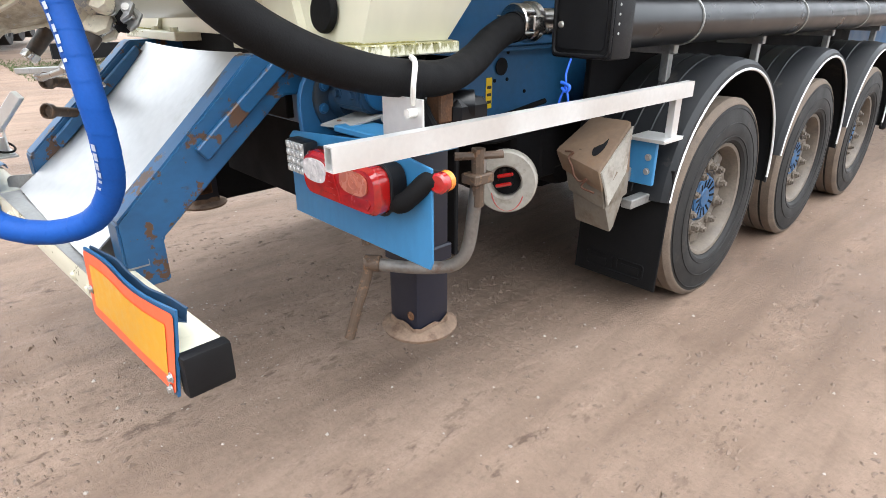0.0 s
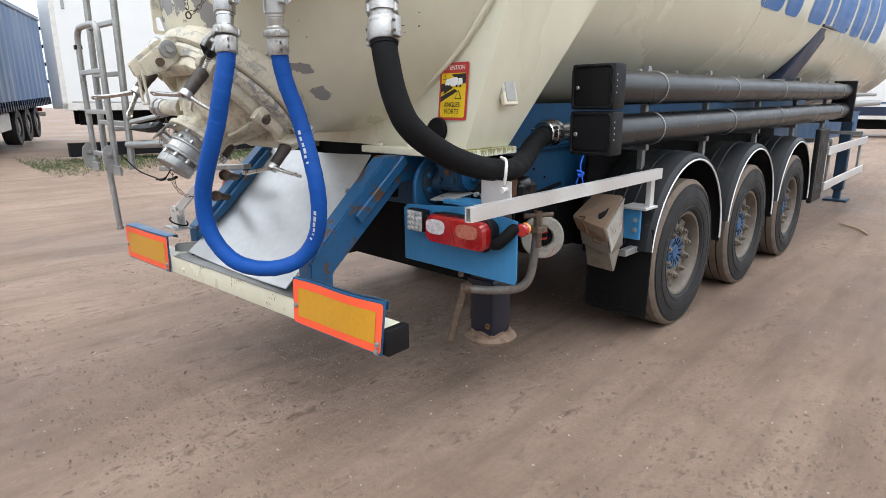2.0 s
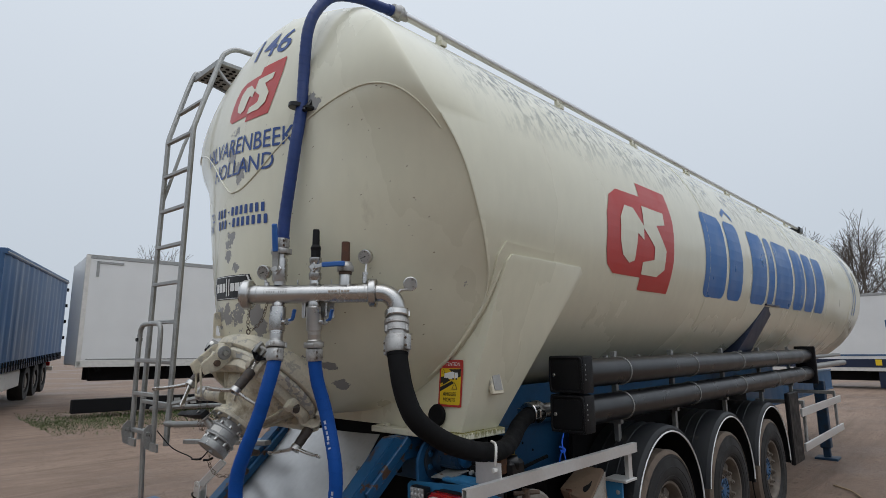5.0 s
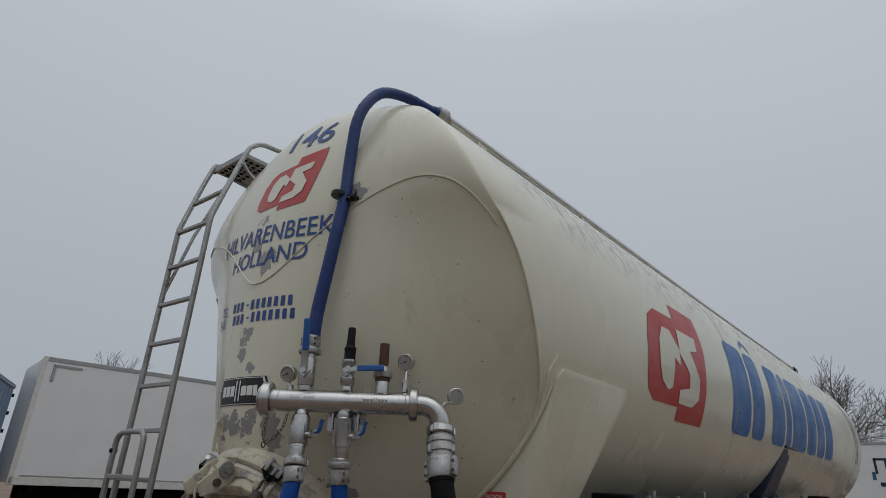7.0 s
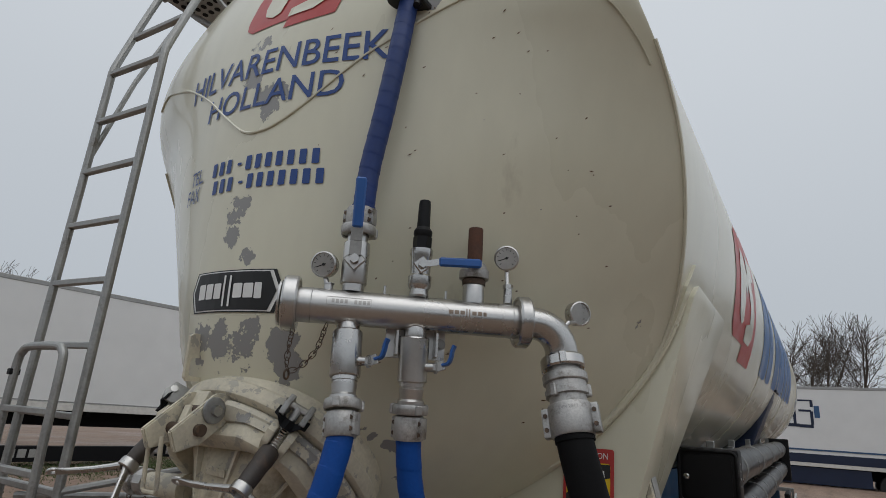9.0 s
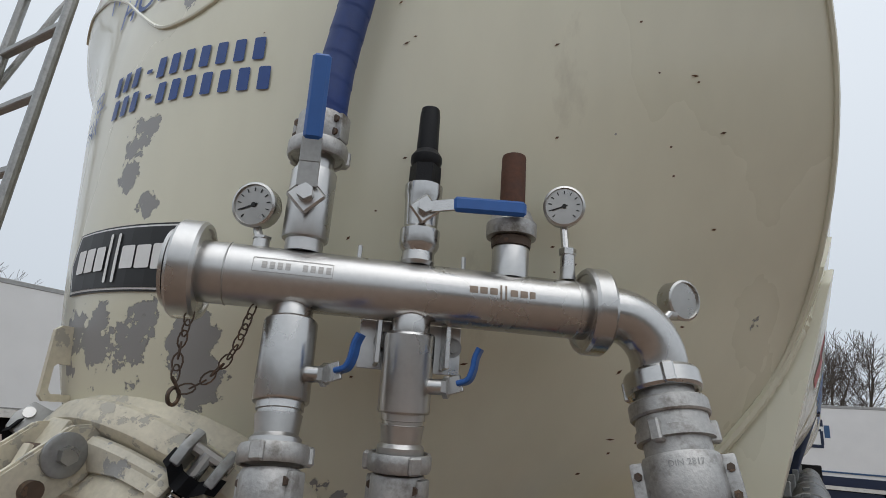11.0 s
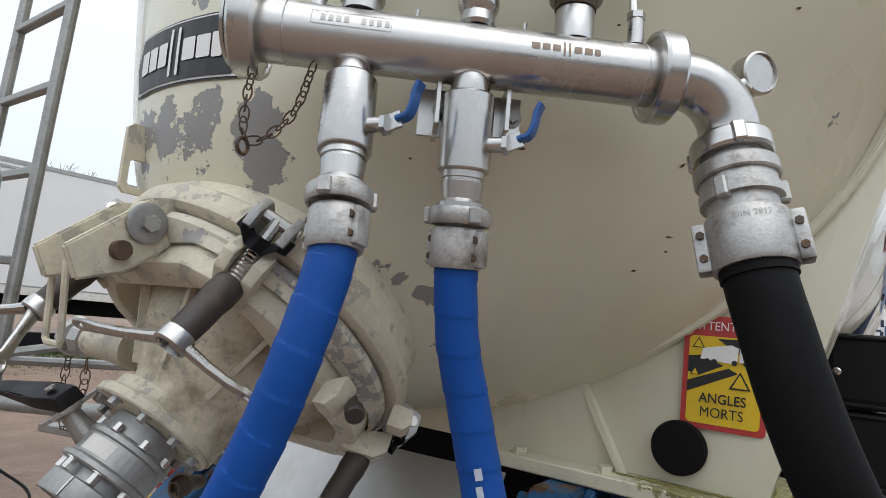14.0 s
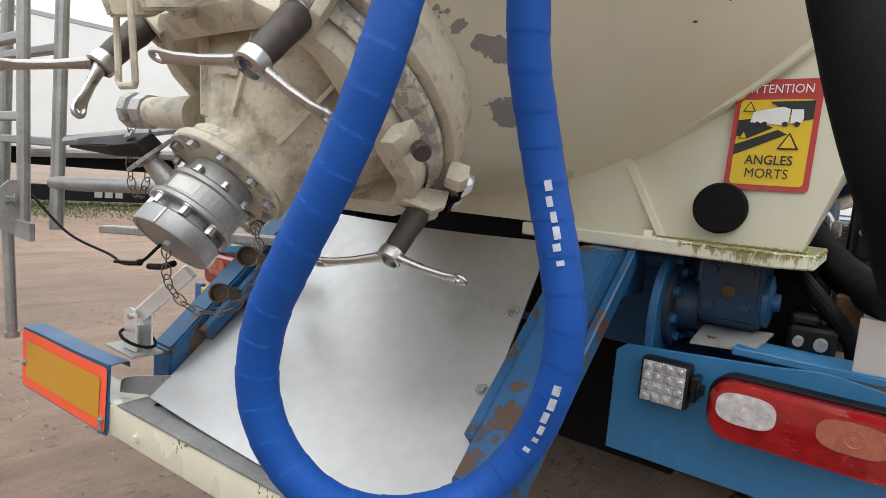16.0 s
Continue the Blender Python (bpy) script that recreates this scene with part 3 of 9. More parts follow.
def beam(bm, p0, p1, w, h, up=(0, 0, 1), bevel=0.004):
    """A box-section bar from p0 to p1, w across and h along up."""
    p0, p1 = Vector(p0), Vector(p1)
    d = (p1 - p0).normalized()
    side = d.cross(Vector(up)).normalized()
    u = side.cross(d)
    m = Matrix((side, d, u)).transposed().to_4x4()
    m.translation = (p0 + p1) / 2
    half = (p1 - p0).length / 2
    return box(bm, (-w / 2, -half, -h / 2), (w / 2, half, h / 2), bevel, m)


def strap(bm, pts, w, t, wide):
    """A flat bent bar along pts, w across along wide and t thick, with rounded edges."""
    wide = Vector(wide).normalized()
    rows = []
    for i, p in enumerate(pts):
        d = (pts[min(i + 1, len(pts) - 1)] - pts[max(i - 1, 0)]).normalized()
        n = d.cross(wide).normalized()
        rows.append([bm.verts.new(p + wide * (w / 2 * u) + n * (t / 2 * v)) for u, v in ((-1, -0.4), (-0.8, -1), (0.8, -1), (1, -0.4), (1, 0.4), (0.8, 1), (-0.8, 1), (-1, 0.4))])
    for a, b in zip(rows, rows[1:]):
        for k in range(8):
            bm.faces.new((a[k], a[(k + 1) % 8], b[(k + 1) % 8], b[k]))
    bm.faces.new(rows[0][::-1])
    bm.faces.new(rows[-1])
    bmesh.ops.recalc_face_normals(bm, faces=bm.faces[:])
    return bm


def hexbolt(bm, at, axis, r=0.009, h=0.008, washer=True):
    at, axis = Vector(at), Vector(axis).normalized()
    if washer:
        cyl(bm, at, at + axis * 0.002, r * 1.5, seg=14)
    cyl(bm, at, at + axis * (0.002 + h), r, seg=6)
    return bm


def rounded(w, h, r, n=5):
    """A rounded rectangle round the origin, as (u, v) points."""
    out = []
    for cx, cy, a0 in ((w / 2 - r, h / 2 - r, 0), (-w / 2 + r, h / 2 - r, 90), (-w / 2 + r, -h / 2 + r, 180), (w / 2 - r, -h / 2 + r, 270)):
        for k in range(n + 1):
            a = radians(a0 + 90 * k / n)
            out.append((cx + r * math.cos(a), cy + r * math.sin(a)))
    return out


def flat(bm, outline, fit, step=0.06):
    """A thin decal: the outline in (u, v), cut into small pieces and laid on a surface by fit(u, v)."""
    vs = [bm.verts.new(V(u, v, 0)) for u, v in outline]
    bm.faces.new(vs)
    drape(bm, fit, step)
    return bm


def drape(bm, fit, step=0.06):
    us = [v.co.x for v in bm.verts]
    ws = [v.co.y for v in bm.verts]
    for lo, hi, nrm in ((min(us), max(us), V(1, 0, 0)), (min(ws), max(ws), V(0, 1, 0))):
        k = math.floor(lo / step) + 1
        while k * step < hi:
            bmesh.ops.bisect_plane(bm, geom=bm.verts[:] + bm.edges[:] + bm.faces[:], plane_co=nrm * (k * step), plane_no=nrm)
            k += 1
    bmesh.ops.triangulate(bm, faces=bm.faces[:])
    for v in bm.verts:
        v.co = fit(v.co.x, v.co.y)
    bmesh.ops.recalc_face_normals(bm, faces=bm.faces[:])


def word(text, height, width=None, shear=0.0, bold=0.0):
    """A bmesh of a word in the built-in font, centred on the origin, with the given height of capitals and width."""
    cu = bpy.data.curves.new("word", "FONT")
    cu.body, cu.size, cu.shear, cu.offset = text, 1.0, shear, bold
    cu.align_x, cu.resolution_u = "LEFT", 3
    ob = bpy.data.objects.new("word", cu)
    scene.collection.objects.link(ob)
    dg = bpy.context.evaluated_depsgraph_get()
    me = bpy.data.meshes.new_from_object(ob.evaluated_get(dg))
    bm = bmesh.new()
    bm.from_mesh(me)
    bpy.data.objects.remove(ob)
    bpy.data.curves.remove(cu)
    bpy.data.meshes.remove(me)
    xs = [v.co.x for v in bm.verts]
    ys = [v.co.y for v in bm.verts]
    sy = height / (max(ys) - min(ys))
    sx = width / (max(xs) - min(xs)) if width else sy
    for v in bm.verts:
        v.co = V((v.co.x - (min(xs) + max(xs)) / 2) * sx, (v.co.y - (min(ys) + max(ys)) / 2) * sy, 0)
    return bm


# ---- ground: one sheet of trodden wet dirt out to the horizon ----
def rise(x, y):
    """The yard climbs a little away from the parked trailer."""
    d = math.hypot(x, y + 2.0)
    t = min(1.0, max(0.0, (d - 6.0) / 12.0))
    return 0.33 * t * t * (3 - 2 * t)


def ground_z(x, y):
    near = max(0.0, 1 - math.hypot(x, y + 1.0) / 26.0)
    z = rise(x, y)
    z += 0.028 * near * (noise.noise(V(x * 0.55, y * 0.55, 3.1)) + 0.5 * noise.noise(V(x * 1.7, y * 1.7, 8.2)))
    # ruts left by tyres, running past the parked trailer
    for ox, slope, amp in ((2.55, 0.10, 0.022), (3.1, 0.06, 0.018), (-3.4, 0.32, 0.03), (-4.6, 0.30, 0.03), (-6.3, 0.25, 0.03)):
        q = x - ox - slope * y + 0.25 * noise.noise(V(y * 0.35, ox, 0.0))
        z -= near * amp * math.exp(-(q / 0.17) ** 2) * (0.6 + 0.8 * noise.noise(V(x * 0.8, y * 0.8, ox)))
        z += near * amp * 0.5 * math.exp(-((abs(q) - 0.3) / 0.12) ** 2)
    # fine trodden lumps near the trailer, rougher in some places
    if near > 0.75:
        rough = 0.5 + 0.5 * noise.noise(V(x * 0.9, y * 0.9, 21.0))
        z += 0.006 * rough * noise.noise(V(x * 5.5, y * 5.5, 11.0)) + 0.007 * rough * rough * noise.noise(V(x * 12.0, y * 12.0, 5.0))
    # a shallow churned patch behind the bumper
    c = math.hypot(x + 0.35, y + 3.0)
    z += near * 0.018 * math.exp(-(c / 1.2) ** 2) * noise.noise(V(x * 9, y * 9, 1.0))
    return z


def spaced(lo, hi, step, far):
    out = list(np.arange(lo, hi + step / 2, step))
    s, a = step, lo
    left = []
    while a > -far:
        s *= 1.22
        a -= s
        left.append(a)
    s, b = step, hi
    right = []
    while b < far:
        s *= 1.22
        b += s
        right.append(b)
    return left[::-1] + [float(v) for v in out] + right


gx, gy = spaced(-4.2, 4.4, 0.036, 900), spaced(-4.6, 3.0, 0.036, 900)
verts = [(x, y, ground_z(x, y)) for y in gy for x in gx]
w = len(gx)
faces = [(j * w + i, j * w + i + 1, (j + 1) * w + i + 1, (j + 1) * w + i) for j in range(len(gy) - 1) for i in range(w - 1)]
me = bpy.data.meshes.new("ground")
me.from_pydata(verts, [], faces)
me.materials.append(DIRT)
me.polygons.foreach_set("use_smooth", [True] * len(me.polygons))
ground = tagged(new("ground", me), "brown wet sandy dirt yard with tyre ruts", "ground", kind="structure")

# small stones and crumbs pressed into the dirt
rng = random.Random(5)
sv, sf = [], []
for _ in range(5000):
    a = rng.random()
    x, y = (rng.uniform(-4.6, 4.3), rng.uniform(-5.2, 3.5)) if a < 0.8 else (rng.uniform(-14, 8), rng.uniform(-6, 16))
    r = 0.0018 + 0.0085 * rng.random() ** 4.5
    z = ground_z(x, y) + r * 0.15
    k = len(sv)
    ang = rng.uniform(0, 6.28)
    for i in range(5):
        q = ang + i * 1.2566
        rr = r * rng.uniform(0.7, 1.35)
        sv.append((x + rr * math.cos(q), y + rr * math.sin(q), z - r * 0.4))
    sv.append((x + rng.uniform(-0.3, 0.3) * r, y + rng.uniform(-0.3, 0.3) * r, z + r * rng.uniform(0.4, 0.8)))
    sf += [(k + i, k + (i + 1) % 5, k + 5) for i in range(5)]
# a patch of wet pale gravel under the bumper
for _ in range(160):
    x, y = 0.1 + rng.gauss(0, 0.30), -2.2 + rng.gauss(0, 0.13)
    r = 0.002 + 0.006 * rng.random() ** 2
    z = ground_z(x, y)
    k = len(sv)
    for i in range(5):
        q = i * 1.2566
        rr = r * rng.uniform(0.7, 1.35)
        sv.append((x + rr * math.cos(q), y + rr * math.sin(q), z - 0.001))
    sv.append((x, y, z + r * rng.uniform(0.4, 0.8)))
    sf += [(k + i, k + (i + 1) % 5, k + 5) for i in range(5)]
me = bpy.data.meshes.new("gravel")
me.from_pydata(sv, [], sf)
me.materials.append(STONE)
tagged(new("gravel", me), "scattered small pale stones in the dirt", "gravel", kind="stuff")

# crumbs of darker mud thrown up along the tyre tracks, in loose drifts
cv, cf = [], []
drifts = [(0.2, -3.15, 0.55, 0.16, 0.35), (-0.35, -3.0, 0.5, 0.2, 0.3), (1.3, -3.0, 0.5, 0.15, 0.2), (0.4, -1.25, 0.45, 0.3, 0.2), (2.3, -1.4, 0.8, 0.12, 1.35), (2.75, -0.4, 0.9, 0.13, 1.4), (2.0, -2.2, 0.6, 0.2, 1.2),
          (-2.2, -2.0, 1.1, 0.2, 0.25), (-1.8, -3.4, 1.0, 0.2, 0.2), (-3.0, -0.8, 1.2, 0.2, 0.3), (3.2, 1.5, 1.2, 0.15, 1.45), (1.75, -0.6, 0.7, 0.15, 1.5)]
for _ in range(16000):
    if rng.random() < 0.86:
        cx, cy, la, lb, an = rng.choice(drifts)
        u, v = rng.gauss(0, la), rng.gauss(0, lb)
        x, y = cx + u * math.cos(an) - v * math.sin(an), cy + u * math.sin(an) + v * math.cos(an)
    else:
        x, y = rng.uniform(-4.4, 4.2), rng.uniform(-4.6, 3.5)
    r = 0.002 + 0.0125 * rng.random() ** 4
    an = rng.gauss(0.3, 0.5) if x < 1.5 else rng.gauss(1.4, 0.5)
    ca, sa = math.cos(an), math.sin(an)
    z = ground_z(x, y)
    k = len(cv)
    st = rng.uniform(0.9, 1.9)
    for i in range(6):
        q = 1.0472 * i
        p, w_ = r * st * math.cos(q) * rng.uniform(0.7, 1.2), 0.7 * r * math.sin(q) * rng.uniform(0.6, 1.3)
        cv.append((x + p * ca - w_ * sa, y + p * sa + w_ * ca, z - 0.001))
    cv.append((x + rng.uniform(-0.3, 0.3) * r, y, z + r * rng.uniform(0.5, 1.0)))
    cf += [(k + i, k + (i + 1) % 6, k + 6) for i in range(6)]
me = bpy.data.meshes.new("mud_crumb")
me.from_pydata(cv, [], cf)
me.materials.append(MUD)
tagged(new("mud_crumb", me), "crumbs of dark wet mud along the tyre tracks", "mud", kind="stuff")

# a strip of rough grass before the white box trailer
bm = bmesh.new()
for _ in range(14000):
    u, t = rng.random(), rng.gauss(0, 0.8)
    x, y = -12.6 + t + 0.12 * u, -0.9 + 7.5 * u
    z = ground_z(x, y)
    h = rng.uniform(0.015, 0.05)
    a = rng.uniform(0, 6.28)
    dx, dy = 0.012 * math.cos(a), 0.012 * math.sin(a)
    tip = V(x + rng.uniform(-0.06, 0.06), y + rng.uniform(-0.06, 0.06), z + h)
    bm.faces.new((bm.verts.new((x - dx, y - dy, z - 0.01)), bm.verts.new((x + dx, y + dy, z - 0.01)), bm.verts.new(tip)))
single("grass", bm, GRASS, "strip of rough green grass and weeds in the yard", "grass", kind="stuff", smooth=0)

# plain unseen walls, added beside and behind the camera to cut low sky light
for nm, lo, hi in (("unseen_wall_east", (14.0, -15.0, -0.2), (14.3, 16.0, 3.4)), ("unseen_wall_south", (-20.0, -15.3, -0.2), (14.0, -15.0, 3.0))):
    bm = bmesh.new()
    box(bm, lo, hi)
    single(nm, bm, SCREEN_WALL, "plain grey unseen wall, added to cut low light", "wall", kind="structure")

# ---- other trailers parked round the yard ----
def far_wheel(bm, x, y, z, r=0.5, w=0.36, side=(1, 0, 0)):
    lathe(bm, (x, y, z), side, [(r * 0.55, -w / 2), (r * 0.97, -w / 2), (r, -w / 2 + 0.04), (r, w / 2 - 0.04), (r * 0.96, w / 2), (r * 0.6, w / 2), (r * 0.55, w / 2 - 0.1), (0.12, w / 2 - 0.12), (0.1, w / 2 - 0.03), (0, w / 2 - 0.03)], 24)


def curtain_trailer(m, ln=9.7):
    """Built along x from 0 to its length; the side at y = 0 is the one in view."""
    t = thing("curtain_trailer", "curtain-sided semi-trailer with a faded blue tarpaulin", "trailer")
    bm = bmesh.new()
    # tarpaulin with slight vertical waves
    n = 140
    cols = []
    for i in range(n + 1):
        x = ln * i / n
        yy = 0.018 * math.sin(x * 9.0) + 0.012 * noise.noise(V(x * 1.2, 2, 0))
        cols.append([bm.verts.new((x, yy + 0.006 * math.sin(x * 31) * (1 - k), 1.12 + 2.66 * k)) for k in (0, 0.2, 0.5, 0.8, 1)])
    for a, b in zip(cols, cols[1:]):
        for k in range(4):
            bm.faces.new((a[k], b[k], b[k + 1], a[k + 1]))
    ext = bmesh.ops.extrude_face_region(bm, geom=bm.faces[:])
    bmesh.ops.translate(bm, vec=(0, -0.03, 0), verts=[g for g in ext["geom"] if isinstance(g, bmesh.types.BMVert)])
    part("tarpaulin", bm, CURTAIN, t)
    bm = bmesh.new()
    box(bm, (0.0, -2.5, 1.1), (0.04, -0.03, 3.8), 0.005)
    box(bm, (ln - 0.05, -2.5, 1.1), (ln, -0.03, 3.8), 0.005)
    box(bm, (0, -2.53, 1.1), (ln, -2.5, 3.8))
    part("end_wall", bm, CURTAIN, t)
    bm = bmesh.new()
    box(bm, (0, -2.52, 3.78), (ln, 0.04, 3.93), 0.02)
    part("roof", bm, CURTAIN, t, "dark blue roof edge with a pale gutter line")
    bm = bmesh.new()
    box(bm, (0, 0.03, 3.82), (ln, 0.055, 3.85))
    part("gutter", bm, GALV, t)
    bm = bmesh.new()
    box(bm, (0, -2.48, 0.98), (ln, 0.03, 1.11), 0.01)
    part("side_rail", bm, NAVY, t)
    for i in range(int((ln - 0.3) / 0.29)):
        bm = bmesh.new()
        x = 0.2 + i * 0.29
        box(bm, (x, 0.02, 0.99), (x + 0.05, 0.05, 1.24), 0.006)
        part("buckle_strap", bm, ROAD_BLACK, t)
    bm = bmesh.new()
    box(bm, (0.3, -1.9, 0.62), (ln - 0.4, -1.7, 0.98), 0.01)
    box(bm, (0.3, -0.8, 0.62), (ln - 0.4, -0.6, 0.98), 0.01)
    part("chassis", bm, ROAD_BLACK, t)
    for x in (2.6, 3.95, 5.3):
        for y in (-0.25, -2.2):
            bm = bmesh.new()
            far_wheel(bm, x, y, 0.5, side=(0, 1 if y > -1 else -1, 0))
            part("wheel", bm, TYRE, t)
            bm = bmesh.new()
            s = 1 if y > -1 else -1
            lathe(bm, (x, y + s * 0.13, 0.5), (0, s, 0), [(0.27, 0), (0.25, -0.02), (0.16, -0.03), (0.14, 0.04), (0, 0.04)], 20)
            part("rim", bm, RIM, t)
    bm = bmesh.new()
    box(bm, (6.4, -0.45, 0.5), (8.6, -0.05, 0.95), 0.02)
    part("side_box", bm, WHITE_SOFT, t, "cream storage box under the side")
    bm = bmesh.new()
    box(bm, (-0.02, -2.3, 0.55), (0.06, -0.2, 0.7), 0.01)
    part("rear_bumper", bm, WHITE_SOFT, t)
    for y in (-0.5, -1.9):
        bm = bmesh.new()
        box(bm, (-0.05, y - 0.2, 0.72), (0.0, y + 0.2, 0.86), 0.01)
        part("tail_lamp", bm, LENS_RED, t)
    for z in (1.7, 2.3, 2.9, 3.5):
        bm = bmesh.new()
        box(bm, (-0.06, -0.12, z), (0.0, 0.07, z + 0.12), 0.01)
        part("door_hinge", bm, ROAD_BLACK, t)
    t.matrix_world = m
    return t


def box_trailer(name, label, m, stripes=False, length=13.4):
    """Built along x from 0; the side at y = 0 faces the yard."""
    t = thing(name, label, "trailer")
    bm = bmesh.new()
    box(bm, (0, 0, 1.12), (length, 2.5, 4.05), 0.03)
    part("body", bm, WHITE, t)
    bm = bmesh.new()
    box(bm, (-0.01, -0.012, 3.96), (length + 0.01, 0.03, 4.07), 0.008)
    part("top_rail", bm, GALV, t)
    bm = bmesh.new()
    box(bm, (-0.01, -0.015, 1.08), (length + 0.01, 0.03, 1.26), 0.008)
    part("bottom_rail", bm, WHITE_SOFT, t)
    bm = bmesh.new()
    box(bm, (-0.015, -0.015, 1.1), (0.1, 0.05, 4.06), 0.01)
    part("corner_post", bm, WHITE_SOFT, t)
    bm = bmesh.new()
    box(bm, (0.2, -0.014, 1.27), (length - 0.2, 0.0, 1.30))
    part("rubbing_strip", bm, GALV, t)
    bm = bmesh.new()
    box(bm, (0.25, -0.02, 3.48), (0.32, 0.0, 3.9), 0.004)
    box(bm, (0.25, -0.02, 3.84), (0.9, 0.0, 3.9), 0.004)
    part("marker_strip", bm, GALV, t, "grey reflective corner marking")
    bm = bmesh.new()
    box(bm, (0.4, 0.7, 0.7), (length, 0.86, 1.1), 0.01)
    box(bm, (0.4, 1.64, 0.7), (length, 1.8, 1.1), 0.01)
    for x in (0.5, 2.2, 4.0, 5.6):
        box(bm, (x, 0.1, 0.96), (x + 0.1, 2.4, 1.1), 0.01)
    part("chassis", bm, ROAD_BLACK, t)
    for x in (8.6, 9.95, 11.3):
        for y in (0.28, 2.2):
            s = -1 if y < 1 else 1
            bm = bmesh.new()
            far_wheel(bm, x, y, 0.5, side=(0, s, 0))
            part("wheel", bm, TYRE, t)
            bm = bmesh.new()
            lathe(bm, (x, y + s * 0.13, 0.5), (0, s, 0), [(0.27, 0), (0.25, -0.02), (0.16, -0.03), (0.14, 0.04), (0, 0.04)], 20)
            part("rim", bm, RIM, t)
    if stripes:
        for z0, z1, mat, nm in ((1.66, 1.72, CURTAIN, "pale_stripe"), (1.22, 1.54, NAVY, "dark_stripe")):
            bm = bmesh.new()
            box(bm, (0.02, -0.02, z0), (length, -0.016, z1))
            part(nm, bm, mat, t)
        # emblem as plain interlocking outlines
        for ox in (4.8, 9.5):
            bm = bmesh.new()
            for x0, x1, z0, z1 in ((0.12, 0.55, 3.42, 3.50), (0.12, 0.20, 2.95, 3.50), (0.45, 0.55, 2.62, 3.45), (0.20, 0.52, 2.52, 2.66), (0.62, 1.45, 3.50, 3.56), (0.80, 0.90, 2.60, 3.40), (0.58, 1.0, 2.52, 2.64), (1.0, 1.42, 3.10, 3.18), (1.38, 1.48, 2.62, 3.12), (1.0, 1.46, 2.50, 2.62), (1.40, 1.50, 3.28, 3.54)):
                box(bm, (ox + x0, -0.012, z0), (ox + x1, -0.004, z1), 0.003)
            part("emblem", bm, NAVY, t, "plain dark blue outlined emblem")
            bm = bmesh.new()
            box(bm, (ox, -0.011, 2.74), (ox + 0.11, -0.004, 3.02), 0.003)
            box(bm, (ox + 1.52, -0.011, 2.88), (ox + 1.70, -0.004, 3.33), 0.003)
            pieces("emblem_shadow", bm, CURTAIN, t, "plain blue block of the emblem")
        bm = bmesh.new()
        box(bm, (4.35, -0.026, 1.30), (4.55, -0.02, 1.52))
        part("warning_plate", bm, YELLOW, t)
        bm = bmesh.new()
        box(bm, (4.4, 0.05, 0.45), (7.9, 0.1, 1.06), 0.01)
        part("side_skirt", bm, NAVY, t)
    else:
        bm = bmesh.new()
        for x in (6.3, 7.1):
            box(bm, (x, 0.5, -0.02), (x + 0.12, 0.64, 1.1), 0.01)
            box(bm, (x - 0.1, 0.45, -0.02), (x + 0.22, 0.7, 0.04), 0.01)
        part("support_leg", bm, ROAD_BLACK, t)
    t.matrix_world = m
    return t


curtain_trailer(Matrix.Translation((-22.6, 1.97, 0.62)) @ Matrix.Rotation(radians(-21.5), 4, "Z") @ Matrix.Rotation(radians(2.0), 4, "Y"))
box_trailer("box_trailer", "white insulated box trailer standing in the yard", Matrix.Translation((-14.36, 0.29, 0.33)) @ Matrix.Rotation(radians(82.0), 4, "Z"))
box_trailer("box_trailer", "white box trailer with dark blue stripes and emblem", Matrix.Translation((-4.6, 23.5, -0.07)), True, 13.6)

# low black beams with plain bars of paint lying beside the white trailer
t = thing("steel_beam", "long black steel beam with faded white marks on the ground", "beam")
bm = bmesh.new()
beam(bm, (-13.3, 0.0, 0.50), (-12.9, 5.2, 0.50), 0.25, 0.32)
part("flange_bar", bm, ROAD_BLACK, t)
for i in range(3):
    bm = bmesh.new()
    box(bm, (-12.98, 2.3 + 0.22 * i, 0.43), (-12.95, 2.46 + 0.22 * i, 0.60))
    part("paint_mark", bm, BARE, t)

